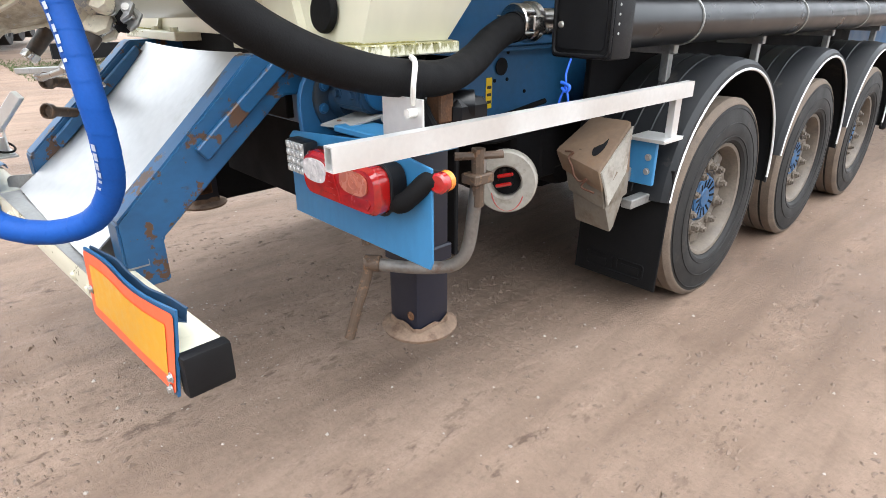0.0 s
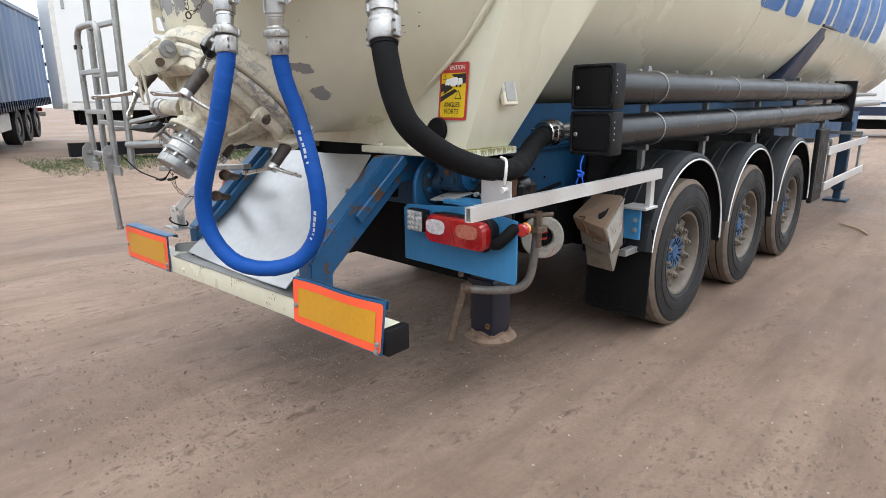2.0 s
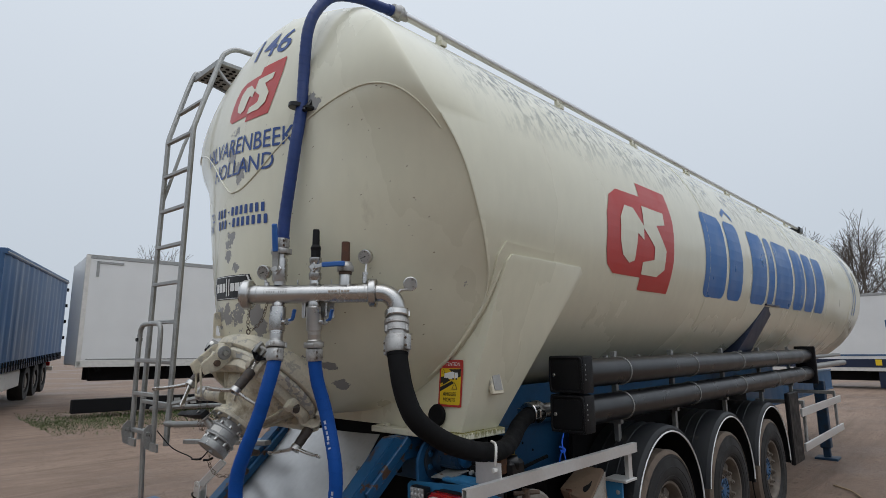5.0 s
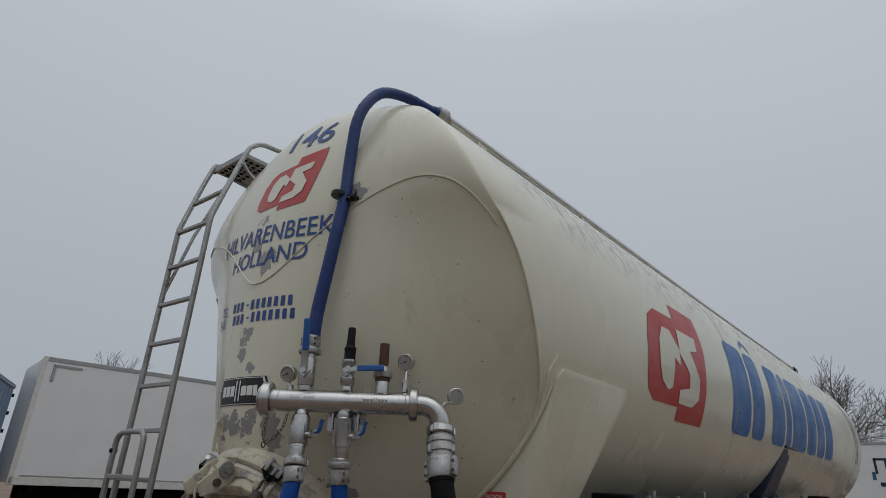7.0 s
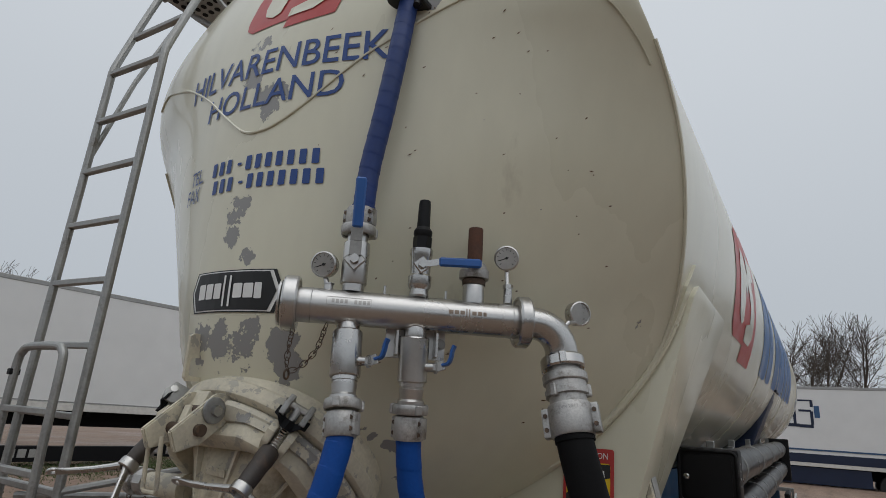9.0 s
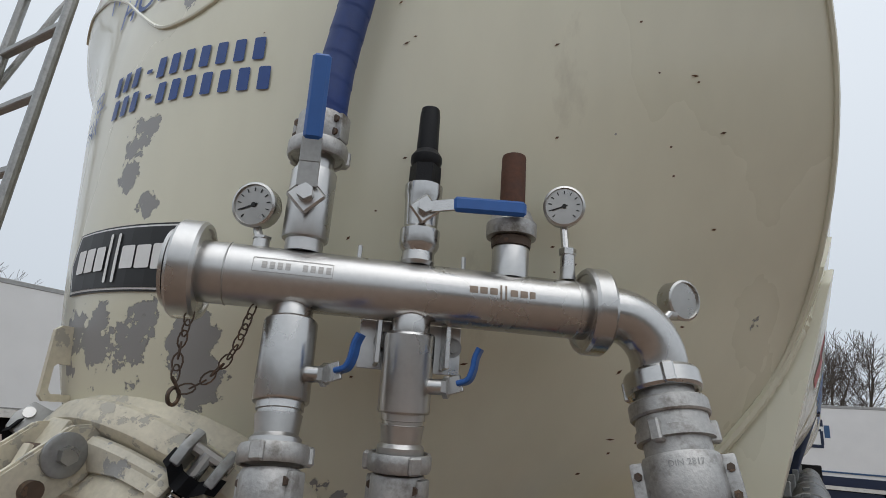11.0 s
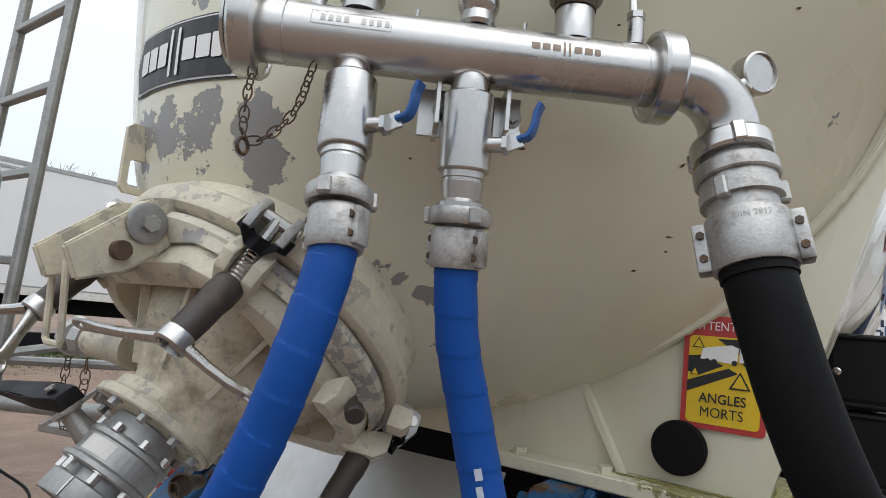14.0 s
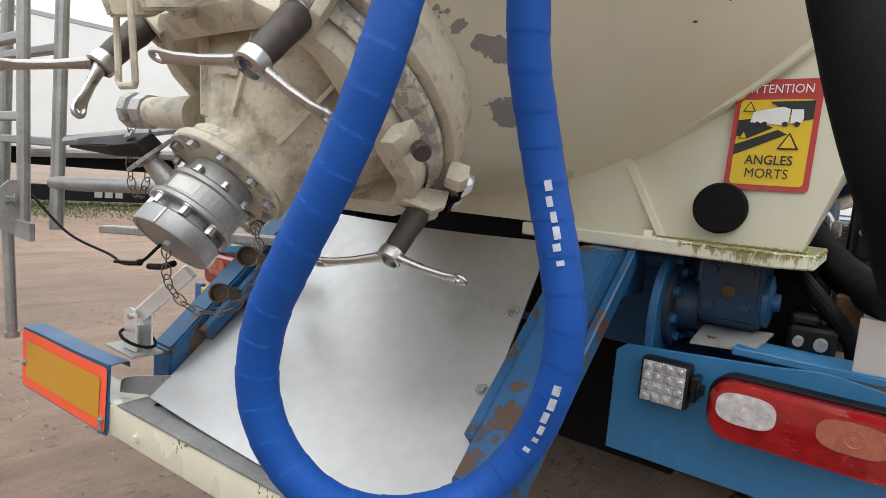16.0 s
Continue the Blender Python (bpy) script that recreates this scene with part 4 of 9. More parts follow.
# ---- bare winter trees ----
def bare_tree(seed, height):
    rg = random.Random(seed)
    t = thing("bare_tree", "tall leafless winter tree with fine twigs", "tree", group="trees behind the yard")
    wood, twigs = bmesh.new(), bmesh.new()

    def limb(bm, a, b, r0, r1, seg):
        d = (b - a).normalized()
        u = d.orthogonal().normalized()
        s = d.cross(u)
        r0, r1 = max(r0, 0.013), max(r1, 0.011)
        ra = [bm.verts.new(a + (u * math.cos(6.2832 * k / seg) + s * math.sin(6.2832 * k / seg)) * r0) for k in range(seg)]
        rb = [bm.verts.new(b + (u * math.cos(6.2832 * k / seg) + s * math.sin(6.2832 * k / seg)) * r1) for k in range(seg)]
        for k in range(seg):
            j = (k + 1) % seg
            bm.faces.new((ra[k], ra[j], rb[j], rb[k]))

    def grow(p, d, length, r, depth):
        steps = 3 if depth < 3 else 2
        for i in range(steps):
            d = (d + V(rg.uniform(-1, 1), rg.uniform(-1, 1), rg.uniform(-0.3, 0.5)) * (0.16 if depth else 0.05)).normalized()
            q = p + d * (length / steps)
            r2 = r * (0.86 if depth else 0.9)
            limb(wood if depth < 2 else twigs, p, q, r, r2, 7 if depth == 0 else 5 if depth == 1 else 3)
            p, r = q, r2
            if depth < 4 and (depth > 0 or i > 0):
                for _ in range(1 if depth < 1 else 2):
                    ax = d.cross(V(rg.uniform(-1, 1), rg.uniform(-1, 1), rg.uniform(-1, 1))).normalized()
                    dd = (Matrix.Rotation(radians(rg.uniform(25, 55)), 3, ax) @ d)
                    dd = (dd + V(0, 0, 0.18)).normalized()
                    grow(p, dd, length * rg.uniform(0.5, 0.72), r * rg.uniform(0.4, 0.6), depth + 1)
        if depth < 4:
            grow(p, d, length * 0.62, r * 0.8, depth + 1)

    grow(V(0, 0, -0.1), V(0, 0, 1), height * 0.40, height * 0.016, 0)
    part("trunk", wood, BARK, t)
    part("crown", twigs, BARK, t, smooth=0)
    return t


trees = [bare_tree(11, 11.5), bare_tree(23, 12.5), bare_tree(37, 10.5)]
for k, tr in enumerate(trees):
    tr.location = ((-6.5, 46, 0.3), (-2.8, 44, 0.3), (1.5, 46, 0.3))[k]
spots = ((5, 47, 1.0), (8.6, 45, 0.95), (12.5, 47, 1.05), (16.5, 45, 0.9), (-10, 50, 0.95), (20, 48, 1.0), (3.2, 52, 1.1), (-0.5, 53, 1.0), (10.5, 53, 1.05), (-4.6, 52, 1.05), (14.6, 54, 1.1), (24, 52, 1.05), (-34, 9, 0.75))
for k, (x, y, s) in enumerate(spots):
    src = trees[k % 3]
    c = copy_thing(src, Matrix.Translation((x, y, 0.3)) @ Matrix.Rotation(1.1 + 2.3 * k, 4, "Z"))
    c.scale = (s, s, s)

# ---- the silo trailer: tank ----
TR, TZ, TX = 1.29, 2.65, -0.035   # tank radius, height and offset of its axis
TANK_YAW = 0.012             # how far the tank turns on the chassis, in radians
PITCH = radians(0.75)        # the trailer stands a little nose-up
trailer = thing("silo_trailer", "cream tipping silo semi-trailer on a blue three-axle chassis", "trailer")


def smooth_table(pts, lo, hi, width, n=400):
    xs = np.linspace(lo, hi, n)
    ys = np.interp(xs, [p[0] for p in pts], [p[1] for p in pts])
    k = max(1, int(width / (hi - lo) * n))
    pad = np.concatenate([np.full(k * 3, ys[0]), ys, np.full(k * 3, ys[-1])])
    ker = np.exp(-0.5 * (np.arange(-2 * k, 2 * k + 1) / (k / 2)) ** 2)
    sm = np.convolve(pad, ker / ker.sum(), "same")[k * 3:-k * 3]
    return lambda v: float(np.interp(v, xs, sm))


# where the round shell ends, the line of the stern, and how blunt the stern is, by height
shell_end = smooth_table([(1.36, -1.92), (1.9, -1.90), (2.1, -1.92), (2.34, -2.06), (2.52, -2.16), (2.74, -2.26), (2.92, -2.38), (3.04, -2.47), (3.3, -2.54), (3.6, -2.52), (3.8, -2.40), (3.94, -2.18)], 1.36, 3.94, 0.12)
stern_line = smooth_table([(1.36, -2.45), (1.5, -2.62), (1.7, -2.78), (1.9, -2.84), (2.1, -2.855), (2.67, -2.85), (3.0, -2.83), (3.23, -2.79), (3.49, -2.73), (3.75, -2.65), (3.86, -2.57), (3.94, -2.44)], 1.36, 3.94, 0.14)
bluntness = smooth_table([(1.36, 0.5), (1.7, 0.9), (2.1, 1.3), (2.5, 1.4), (2.75, 1.45), (3.0, 1.5), (3.3, 2.2), (3.94, 2.6)], 1.36, 3.94, 0.2)


def half_width(z):
    return math.sqrt(max(1e-6, TR * TR - (z - TZ) ** 2))


def stern_y(x, z):
    z = min(max(z, TZ - TR + 0.002), TZ + TR - 0.002)
    b = half_width(z)
    u = min(1.0, abs(x - TX) / b)
    k = bluntness(z)
    g = (math.sqrt(u * u + k * k) - k) / (math.sqrt(1 + k * k) - k)
    r = min(1.0, max(0.0, (z - 2.95) / 0.25))
    g += 0.24 * r * (1 - math.sqrt(max(0.0, 1 - u ** 6)) - g)
    return stern_line(z) + (shell_end(z) - stern_line(z)) * g


def on_stern(x, z, lift=0.003):
    e = 0.01
    nx, nz = (stern_y(x + e, z) - stern_y(x - e, z)) / (2 * e), (stern_y(x, z + e) - stern_y(x, z - e)) / (2 * e)
    nrm = V(nx, -1, nz).normalized()
    return V(x, stern_y(x, z), z) + nrm * lift


def on_shell(y, z, lift=0.003, side=1):
    a = math.asin(max(-1, min(1, (z - TZ) / TR)))
    return V(TX + side * (TR + lift) * math.cos(a), y, TZ + (TR + lift) * math.sin(a))


FRONT = 8.9
bm = bmesh.new()
N = 72
half_ring = []
for i in range(N + 1):
    a = -math.pi / 2 + math.pi * i / N
    half_ring.append((max(0.0, TR * math.cos(a)), TZ + TR * math.sin(a)))
# the round shell, then the front cone
stations = [0.0, 0.04, 0.1, 0.2, 0.35, 0.55, 0.8, 1.0]
rows_r, rows_l = [], []
for x, z in half_ring:
    y0 = shell_end(z)
    rr, ll = [], []
    for s in stations:
        y = y0 + (FRONT - y0) * s
        rr.append(bm.verts.new((TX + x, y, z)))
        ll.append(bm.verts.new((TX - x, y, z)) if x > 1e-4 else rr[-1])
    for s, f in ((0.25, 0.985), (0.5, 0.95), (0.75, 0.88), (0.95, 0.76), (1.1, 0.5), (1.16, 0.2)):
        yy = FRONT + s * 1.1
        zz = TZ + 0.12 * s + (z - TZ) * f
        rr.append(bm.verts.new((TX + x * f, yy, zz)))
        ll.append(bm.verts.new((TX - x * f, yy, zz)) if x > 1e-4 else rr[-1])
    rows_r.append(rr)
    rows_l.append(ll)
for a, b in zip(rows_r, rows_r[1:]):
    for k in range(len(a) - 1):
        bm.faces.new([v for i, v in enumerate((a[k], b[k], b[k + 1], a[k + 1]))])
for a, b in zip(rows_l, rows_l[1:]):
    for k in range(len(a) - 1):
        bm.faces.new((a[k], a[k + 1], b[k + 1], b[k]))
# the stern, ruled from the shell's end to the stern line
M = 56
prev = None
for i, (x, z) in enumerate(half_ring):
    if i in (0, N):
        cur = [rows_r[i][0]]
    else:
        cur = []
        for j in range(M + 1):
            u = math.sin(math.pi / 2 * (-1 + 2 * j / M))
            xx = TX + x * u
            if j == 0:
                cur.append(rows_l[i][0])
            elif j == M:
                cur.append(rows_r[i][0])
            else:
                cur.append(bm.verts.new((xx, stern_y(xx, z), z)))
    if prev:
        if len(prev) == 1:
            for j in range(M):
                bm.faces.new((prev[0], cur[j + 1], cur[j]))
        elif len(cur) == 1:
            for j in range(M):
                bm.faces.new((cur[0], prev[j], prev[j + 1]))
        else:
            for j in range(M):
                bm.faces.new((prev[j], prev[j + 1], cur[j + 1], cur[j]))
    prev = cur
bmesh.ops.recalc_face_normals(bm, faces=bm.faces[:])
tank = part("tank", bm, CREAM_TANK, trailer, "cream painted silo tank with chipped paint", smooth=24)
# the tank lies slightly askew on the chassis; its cap rolls smoothly into the shell
tank.matrix_local = Matrix.Translation((0, -2, 0)) @ Matrix.Rotation(-TANK_YAW, 4, "Z") @ Matrix.Translation((0, 2, 0))
for e in tank.data.edges:
    if e.use_edge_sharp and min(tank.data.vertices[v].co.z for v in e.vertices) > 2.93:
        e.use_edge_sharp = False

# weld seams: the edge of the shell, and the line where the top cap meets the stern panels
bm = bmesh.new()
seam = [V(TX + x + 0.002, shell_end(z) - 0.002, z) for x, z in half_ring[4:-31]]
tube(bm, seam, 0.006, 6)
tube(bm, [V(2 * TX - p.x, p.y, p.z) for p in seam], 0.006, 6)
part("shell_seam", bm, CREAM, tank)
cap_line = [(-1.10, 3.15), (-0.95, 3.16), (-0.78, 3.11), (-0.6, 3.04), (-0.38, 2.91), (-0.2, 2.775), (-0.07, 2.685), (0.02, 2.67), (0.10, 2.69), (0.204, 2.75), (0.404, 2.90), (0.65, 3.03), (0.84, 3.095), (0.96, 3.105), (1.06, 3.075), (1.13, 3.015), (1.18, 2.93), (1.205, 2.86)]
bm = bmesh.new()
tube(bm, [on_stern(p.x, p.y, 0.002) for p in spline([(a, b, 0) for a, b in cap_line], 8)], 0.005, 6)
part("cap_seam", bm, CREAM, tank)
for y in (1.2, 4.6, 8.0):
    bm = bmesh.new()
    tube(bm, [V(TX + (TR + 0.001) * math.cos(a), y, TZ + (TR + 0.001) * math.sin(a)) for a in [radians(-80 + 4 * k) for k in range(43)]], 0.003, 5)
    part("ring_seam", bm, CREAM, tank)

# lettering and emblems on the stern
def stern_word(text, cx, cz, h, wdt, mat, name, slope=0.0, shear=0.0, bold=0.0):
    b = word(text, h, wdt, shear, bold)
    drape(b, lambda u, v: on_stern(cx + u, cz + v + slope * u, 0.0035), 0.08)
    return part(name, b, mat, tank, smooth=0)


stern_word("146", 0.085, 3.625, 0.165, 0.42, TEXT_BLUE, "fleet_number", -0.16, 0.1, 0.01)
stern_word("HILVARENBEEK", -0.035, 2.965, 0.108, 1.03, TEXT_BLUE, "lettering", -0.08, 0.0, 0.006)
stern_word("HOLLAND", -0.01, 2.825, 0.100, 0.68, TEXT_BLUE, "lettering", -0.06, 0.0, 0.006)
stern_word("TEL.", -0.345, 2.572, 0.058, 0.115, TEXT_BLUE, "lettering", -0.04)
stern_word("FAX", -0.365, 2.503, 0.058, 0.12, TEXT_BLUE, "lettering", -0.04)
for cz, off in ((2.556, 0.0), (2.487, 0.02)):
    for k in range(11):
        cx = -0.205 + off + 0.0455 * k + (0.012 if k > 2 else 0.0)
        wd, hh = (0.022, 0.010) if k == 3 else (0.026, 0.052)
        bm = bmesh.new()
        flat(bm, rounded(wd, hh, 0.004), lambda u, v, cx=cx, cz=cz: on_stern(cx + u, cz + v - 0.042 * (cx + u)))
        part("number_bar", bm, TEXT_BLUE, tank, "plain dark blue bar of a figure", smooth=0)


def emblem(fit, s, name, step):
    """A plain red emblem: two offset blocks with a pale curl through them."""
    bm = bmesh.new()
    left = [(-0.5, -0.2), (-0.47, -0.32), (-0.38, -0.39), (0.0, -0.39), (0.0, 0.36), (-0.34, 0.35), (-0.45, 0.27), (-0.5, 0.1)]
    right = [(0.0, -0.5), (0.47, -0.5), (0.5, -0.2), (0.5, 0.22), (0.46, 0.5), (0.0, 0.5)]
    for o in (left, right):
        b = bmesh.new()
        flat(b, [(u * s, v * s) for u, v in o], lambda u, v: fit(u, v, 0.003), step)
        me = bpy.data.meshes.new("tmp")
        b.to_mesh(me)
        b.free()
        bm.from_mesh(me)
        bpy.data.meshes.remove(me)
    e = part(name, bm, RED, tank, "plain red emblem shape", smooth=0)
    bm = bmesh.new()
    for o in ([(-0.33, -0.1), (-0.29, -0.22), (-0.19, -0.28), (-0.12, -0.25), (-0.09, 0.0), (0.0, -0.05), (0.0, 0.08), (-0.14, 0.22), (-0.26, 0.22), (-0.33, 0.1)],
              [(0.0, 0.27), (0.34, 0.27), (0.34, 0.15), (0.2, 0.12), (0.36, -0.1), (0.35, -0.28), (0.24, -0.36), (0.0, -0.36), (0.0, -0.25), (0.17, -0.21), (0.17, -0.09), (0.0, 0.06)]):
        b = bmesh.new()
        flat(b, [(u * s, v * s) for u, v in o], lambda u, v: fit(u, v, 0.006), step)
        me = bpy.data.meshes.new("tmp")
        b.to_mesh(me)
        b.free()
        bm.from_mesh(me)
        bpy.data.meshes.remove(me)
    part(name + "_inlay", bm, CREAM, tank, smooth=0)


emblem(lambda u, v, h: on_stern(0.04 + 0.95 * u + 0.12 * v, 3.285 + 0.66 * v - 0.03 * u, h), 0.54, "emblem", 0.08)
emblem(lambda u, v, h: on_shell(-0.20 + 1.13 * u, 2.59 + 0.83 * v, h), 1.0, "side_emblem", 0.1)
# the painted name on the flank as plain blue blocks, letter by letter
for y0, y1 in ((1.08, 1.64), (1.72, 2.14), (2.46, 3.0), (3.08, 3.32), (3.40, 4.14), (4.24, 4.76), (4.85, 5.34), (5.44, 5.98)):
    bm = bmesh.new()
    cy = (y0 + y1) / 2
    flat(bm, rounded(y1 - y0, 0.80, 0.09), lambda u, v, cy=cy: on_shell(cy + u - 0.03 * v, 2.60 + v), 0.1)
    part("letter_block", bm, LETTER_BLUE, tank, "plain blue block of lettering", smooth=0)
bm = bmesh.new()
flat(bm, [(-0.16, -0.03), (0, 0.05), (0.16, -0.03), (0.16, -0.08), (0, 0.0), (-0.16, -0.08)], lambda u, v: on_shell(1.95 + u, 3.12 + v), 0.08)
part("accent_mark", bm, LETTER_BLUE, tank, smooth=0)
for y in (8.3, 8.5):
    bm = bmesh.new()
    flat(bm, [(-0.02, -0.45), (0.04, -0.45), (0.04, 0.55), (-0.02, 0.55)], lambda u, v, y=y: on_shell(y + u - 0.25 * v * v, 2.7 + v), 0.1)
    part("pin_stripe", bm, LETTER_BLUE, tank, smooth=0)
# maker's plate: a black hexagon with pale border and bars
PC = (-0.01, 2.112)
hexa = [(-0.200, 0.0), (-0.172, 0.064), (0.172, 0.064), (0.200, 0.0), (0.172, -0.064), (-0.172, -0.064)]
for sc, mat, lift, nm in ((1.06, BLACK_INK, 0.003, "plate_edge"), (1.0, WHITE_INK, 0.0045, "plate_border"), (0.94, BLACK_INK, 0.006, "plate_field")):
    bm = bmesh.new()
    flat(bm, [(u * sc, v * sc) for u, v in hexa], lambda u, v, lift=lift: on_stern(PC[0] + u, PC[1] + v - 0.02 * u, lift), 0.05)
    part(nm, bm, mat, tank, "black hexagonal maker's plate" if nm == "plate_field" else "", smooth=0)
for cx, wd, hh in ((-0.128, 0.038, 0.05), (-0.085, 0.036, 0.05), (-0.043, 0.034, 0.05), (-0.012, 0.009, 0.10), (0.014, 0.009, 0.10), (0.048, 0.037, 0.046), (0.090, 0.037, 0.046), (0.126, 0.026, 0.05)):
    bm = bmesh.new()
    flat(bm, rounded(wd, hh, 0.004), lambda u, v, cx=cx: on_stern(PC[0] + cx + u, PC[1] + v - 0.02 * cx, 0.008), 0.05)
    part("plate_bar", bm, WHITE_INK, tank, smooth=0)
rg = random.Random(3)
# small dark nicks
bm = bmesh.new()
for _ in range(60):
    x, z = rg.uniform(0.25, 1.1), rg.uniform(1.75, 3.1)
    if abs(x - TX) > half_width(z) - 0.08:
        continue
    a, ll = rg.uniform(0.1, 0.9), rg.uniform(0.002, 0.008)
    q = [(x + ll * math.cos(a), z + ll * math.sin(a)), (x - 0.002 * math.sin(a), z + 0.002 * math.cos(a)), (x - ll * math.cos(a), z - ll * math.sin(a)), (x + 0.002 * math.sin(a), z - 0.002 * math.cos(a))]
    bm.faces.new([bm.verts.new(on_stern(u, v, 0.002)) for u, v in q])
tagged(part("nick", bm, RUST, tank, "tiny dark rust nicks in the paint", smooth=0), kind="stuff")
# ---- saddles: the cream box brackets that carry the tank ----
def saddle(s):
    bm = bmesh.new()
    hull(bm, [(s * x, y, z) for x, y, z in ((0.50, -1.945, 1.30), (0.945, -1.975, 1.30), (0.93, -1.63, 1.30), (0.50, -1.63, 1.30),
                                            (1.215, -1.875, 2.225), (1.228, -1.835, 2.27), (1.228, -1.10, 2.265), (1.215, -1.055, 2.225), (0.95, -1.87, 2.22), (0.95, -1.05, 2.22), (0.50, -1.93, 1.50), (0.55, -1.5, 1.5))], 0.006)
    sd = part("saddle", bm, CREAM, trailer, "cream welded box bracket under the tank")
    bm = bmesh.new()
    prism(bm, [(s * x + TX * (x < 0.01), -1.962, z) for x, z in ((0.0, 1.30), (0.638, 1.30), (0.50, 1.53), (0.42, 1.475), (0.30, 1.435), (0.15, 1.40), (0.0, 1.39))], (0, 0.02, 0))
    part("web_plate", bm, CREAM, sd)
    bm = bmesh.new()
    prism(bm, [(s * 0.49, -1.955, 1.53), (s * 0.505, -1.955, 1.535), (s * 0.645, -1.985, 1.30), (s * 0.63, -1.985, 1.30)], (0, 0.03, 0))
    part("rib", bm, CREAM, sd)
    bm = bmesh.new()
    o = [(0.27, -2.04), (0.90, -2.04), (0.975, -1.98), (0.975, -1.62), (0.90, -1.58), (0.27, -1.58)]
    prism(bm, [(s * x, y, 1.265) for x, y in o], (0, 0, 0.035))
    bmesh.ops.bevel(bm, geom=bm.edges[:], offset=0.004, segments=1, affect="EDGES")
    part("base_plate", bm, CREAM_MOSS, sd, "cream base plate with green moss on its edge")
    bm = bmesh.new()
    seam = [V(s * x, y, 1.302) for x, y in ((0.61, -1.990), (0.72, -1.987), (0.84, -1.983), (0.935, -1.983), (0.952, -1.97), (0.95, -1.88), (0.943, -1.78))]
    tube(bm, spline(seam, 16), 0.005, 6, rfun=lambda i: 0.0025 + 0.0035 * abs(noise.noise(V(i * 0.31, 2.0, s))) * (1.6 if i % 3 else 0.8))
    for i in range(90):
        a = rg.random()
        x, y = (0.62 + 0.34 * rg.random() ** 0.6, -2.041) if a < 0.75 else (0.977, rg.uniform(-2.0, -1.7))
        r = rg.uniform(0.0008, 0.0022)
        bmesh.ops.create_icosphere(bm, subdivisions=1, radius=1, matrix=Matrix.Translation((s * x, y, 1.2985 - 0.008 * rg.random() ** 2)) @ Matrix.Diagonal((r * 2.6, 0.0015 if a < 0.75 else r * 1.6, r, 1)))
    tagged(part("moss", bm, MOSS, sd, "green moss along the plate edge", smooth=0), kind="stuff")
    for x in (0.375, 0.605):
        bm = bmesh.new()
        hexbolt(bm, (s * x, -2.0, 1.30), (0, 0, 1), 0.018, 0.014)
        part("bolt", bm, CREAM, sd)
    # doubler plate wrapped on the shell round the bracket's head
    bm = bmesh.new()
    o = [(-1.93, 2.0), (-1.94, 2.25), (-1.89, 2.335), (-1.08, 2.315), (-0.98, 2.27), (-0.97, 2.17), (-1.3, 1.62), (-1.9, 1.62)]
    flat(bm, o, lambda u, v: on_shell(u, v, 0.012, s), 0.06)
    ext = bmesh.ops.extrude_face_region(bm, geom=bm.faces[:])
    for g in ext["geom"]:
        if isinstance(g, bmesh.types.BMVert):
            g.co = V(TX + (g.co.x - TX) * (TR - 0.01) / (TR + 0.012), g.co.y, TZ + (g.co.z - TZ) * (TR - 0.01) / (TR + 0.012))
    bmesh.ops.recalc_face_normals(bm, faces=bm.faces[:])
    part("doubler_plate", bm, CREAM, sd)
    # weld bead between bracket and tank
    bm = bmesh.new()
    pts = [V(s * 1.185, -1.87, 2.235), V(s * 1.14, -1.905, 2.10), V(s * 1.04, -1.925, 1.93), V(s * 0.86, -1.94, 1.73), V(s * 0.68, -1.95, 1.60), V(s * 0.5, -1.952, 1.505)]
    ps = spline(pts, 14)
    tube(bm, ps, 0.012, 8, rfun=lambda i: 0.010 + 0.004 * abs(math.sin(i * 1.7)))
    part("weld_bead", bm, CREAM, sd)
    bm = bmesh.new()
    m = Matrix.Translation((s * 1.01, -1.76, 1.57)) @ Matrix.Rotation(radians(-s * 13.5), 4, "Y")
    box(bm, (-0.006, -0.05, -0.075), (0.02, 0.05, 0.075), 0.004, m)
    part("socket_frame", bm, CREAM_WORN, sd)
    bm = bmesh.new()
    box(bm, (0.021 * s - 0.002, -0.034, -0.055), (0.021 * s + 0.003, 0.034, 0.055), 0.0, m)
    part("socket_opening", bm, BARE, sd)
    return sd


saddle_right = saddle(1)
saddle(-1)


def rear_plane(u, z, lift=0.004):
    """A place on the saddle's rear face, which leans with height."""
    return V(u, -1.972 + 0.10 * (z - 1.30) - lift, z)


bm = bmesh.new()
m = Matrix.Translation(rear_plane(0.765, 1.385)) @ turn_to((0, -1, 0.1))
lathe(bm, None, None, [(0.061, 0.0), (0.061, 0.012), (0.056, 0.02), (0, 0.022)], 36, m)
part("rubber_buffer", bm, RUBBER, saddle_right, "round black rubber buffer")
# warning sticker
for (u0, u1, z0, z1), mat, lift, nm in (((0.762, 0.938, 1.435, 1.692), RED, 0.004, "sticker_border"), ((0.774, 0.926, 1.447, 1.645), YELLOW, 0.0055, "sticker_field")):
    bm = bmesh.new()
    flat(bm, [(u + (u0 + u1) / 2, v + (z0 + z1) / 2) for u, v in rounded(u1 - u0, z1 - z0, 0.01)], lambda u, v, lift=lift: rear_plane(u, v, lift), 0.2)
    part(nm, bm, mat, saddle_right, "red and yellow blind spot warning sticker" if nm == "sticker_border" else "", smooth=0)


def sticker_piece(outline, mat, name, lift=0.007):
    bm = bmesh.new()
    flat(bm, outline, lambda u, v: rear_plane(u, v, lift), 0.3)
    part(name, bm, mat, saddle_right, smooth=0)


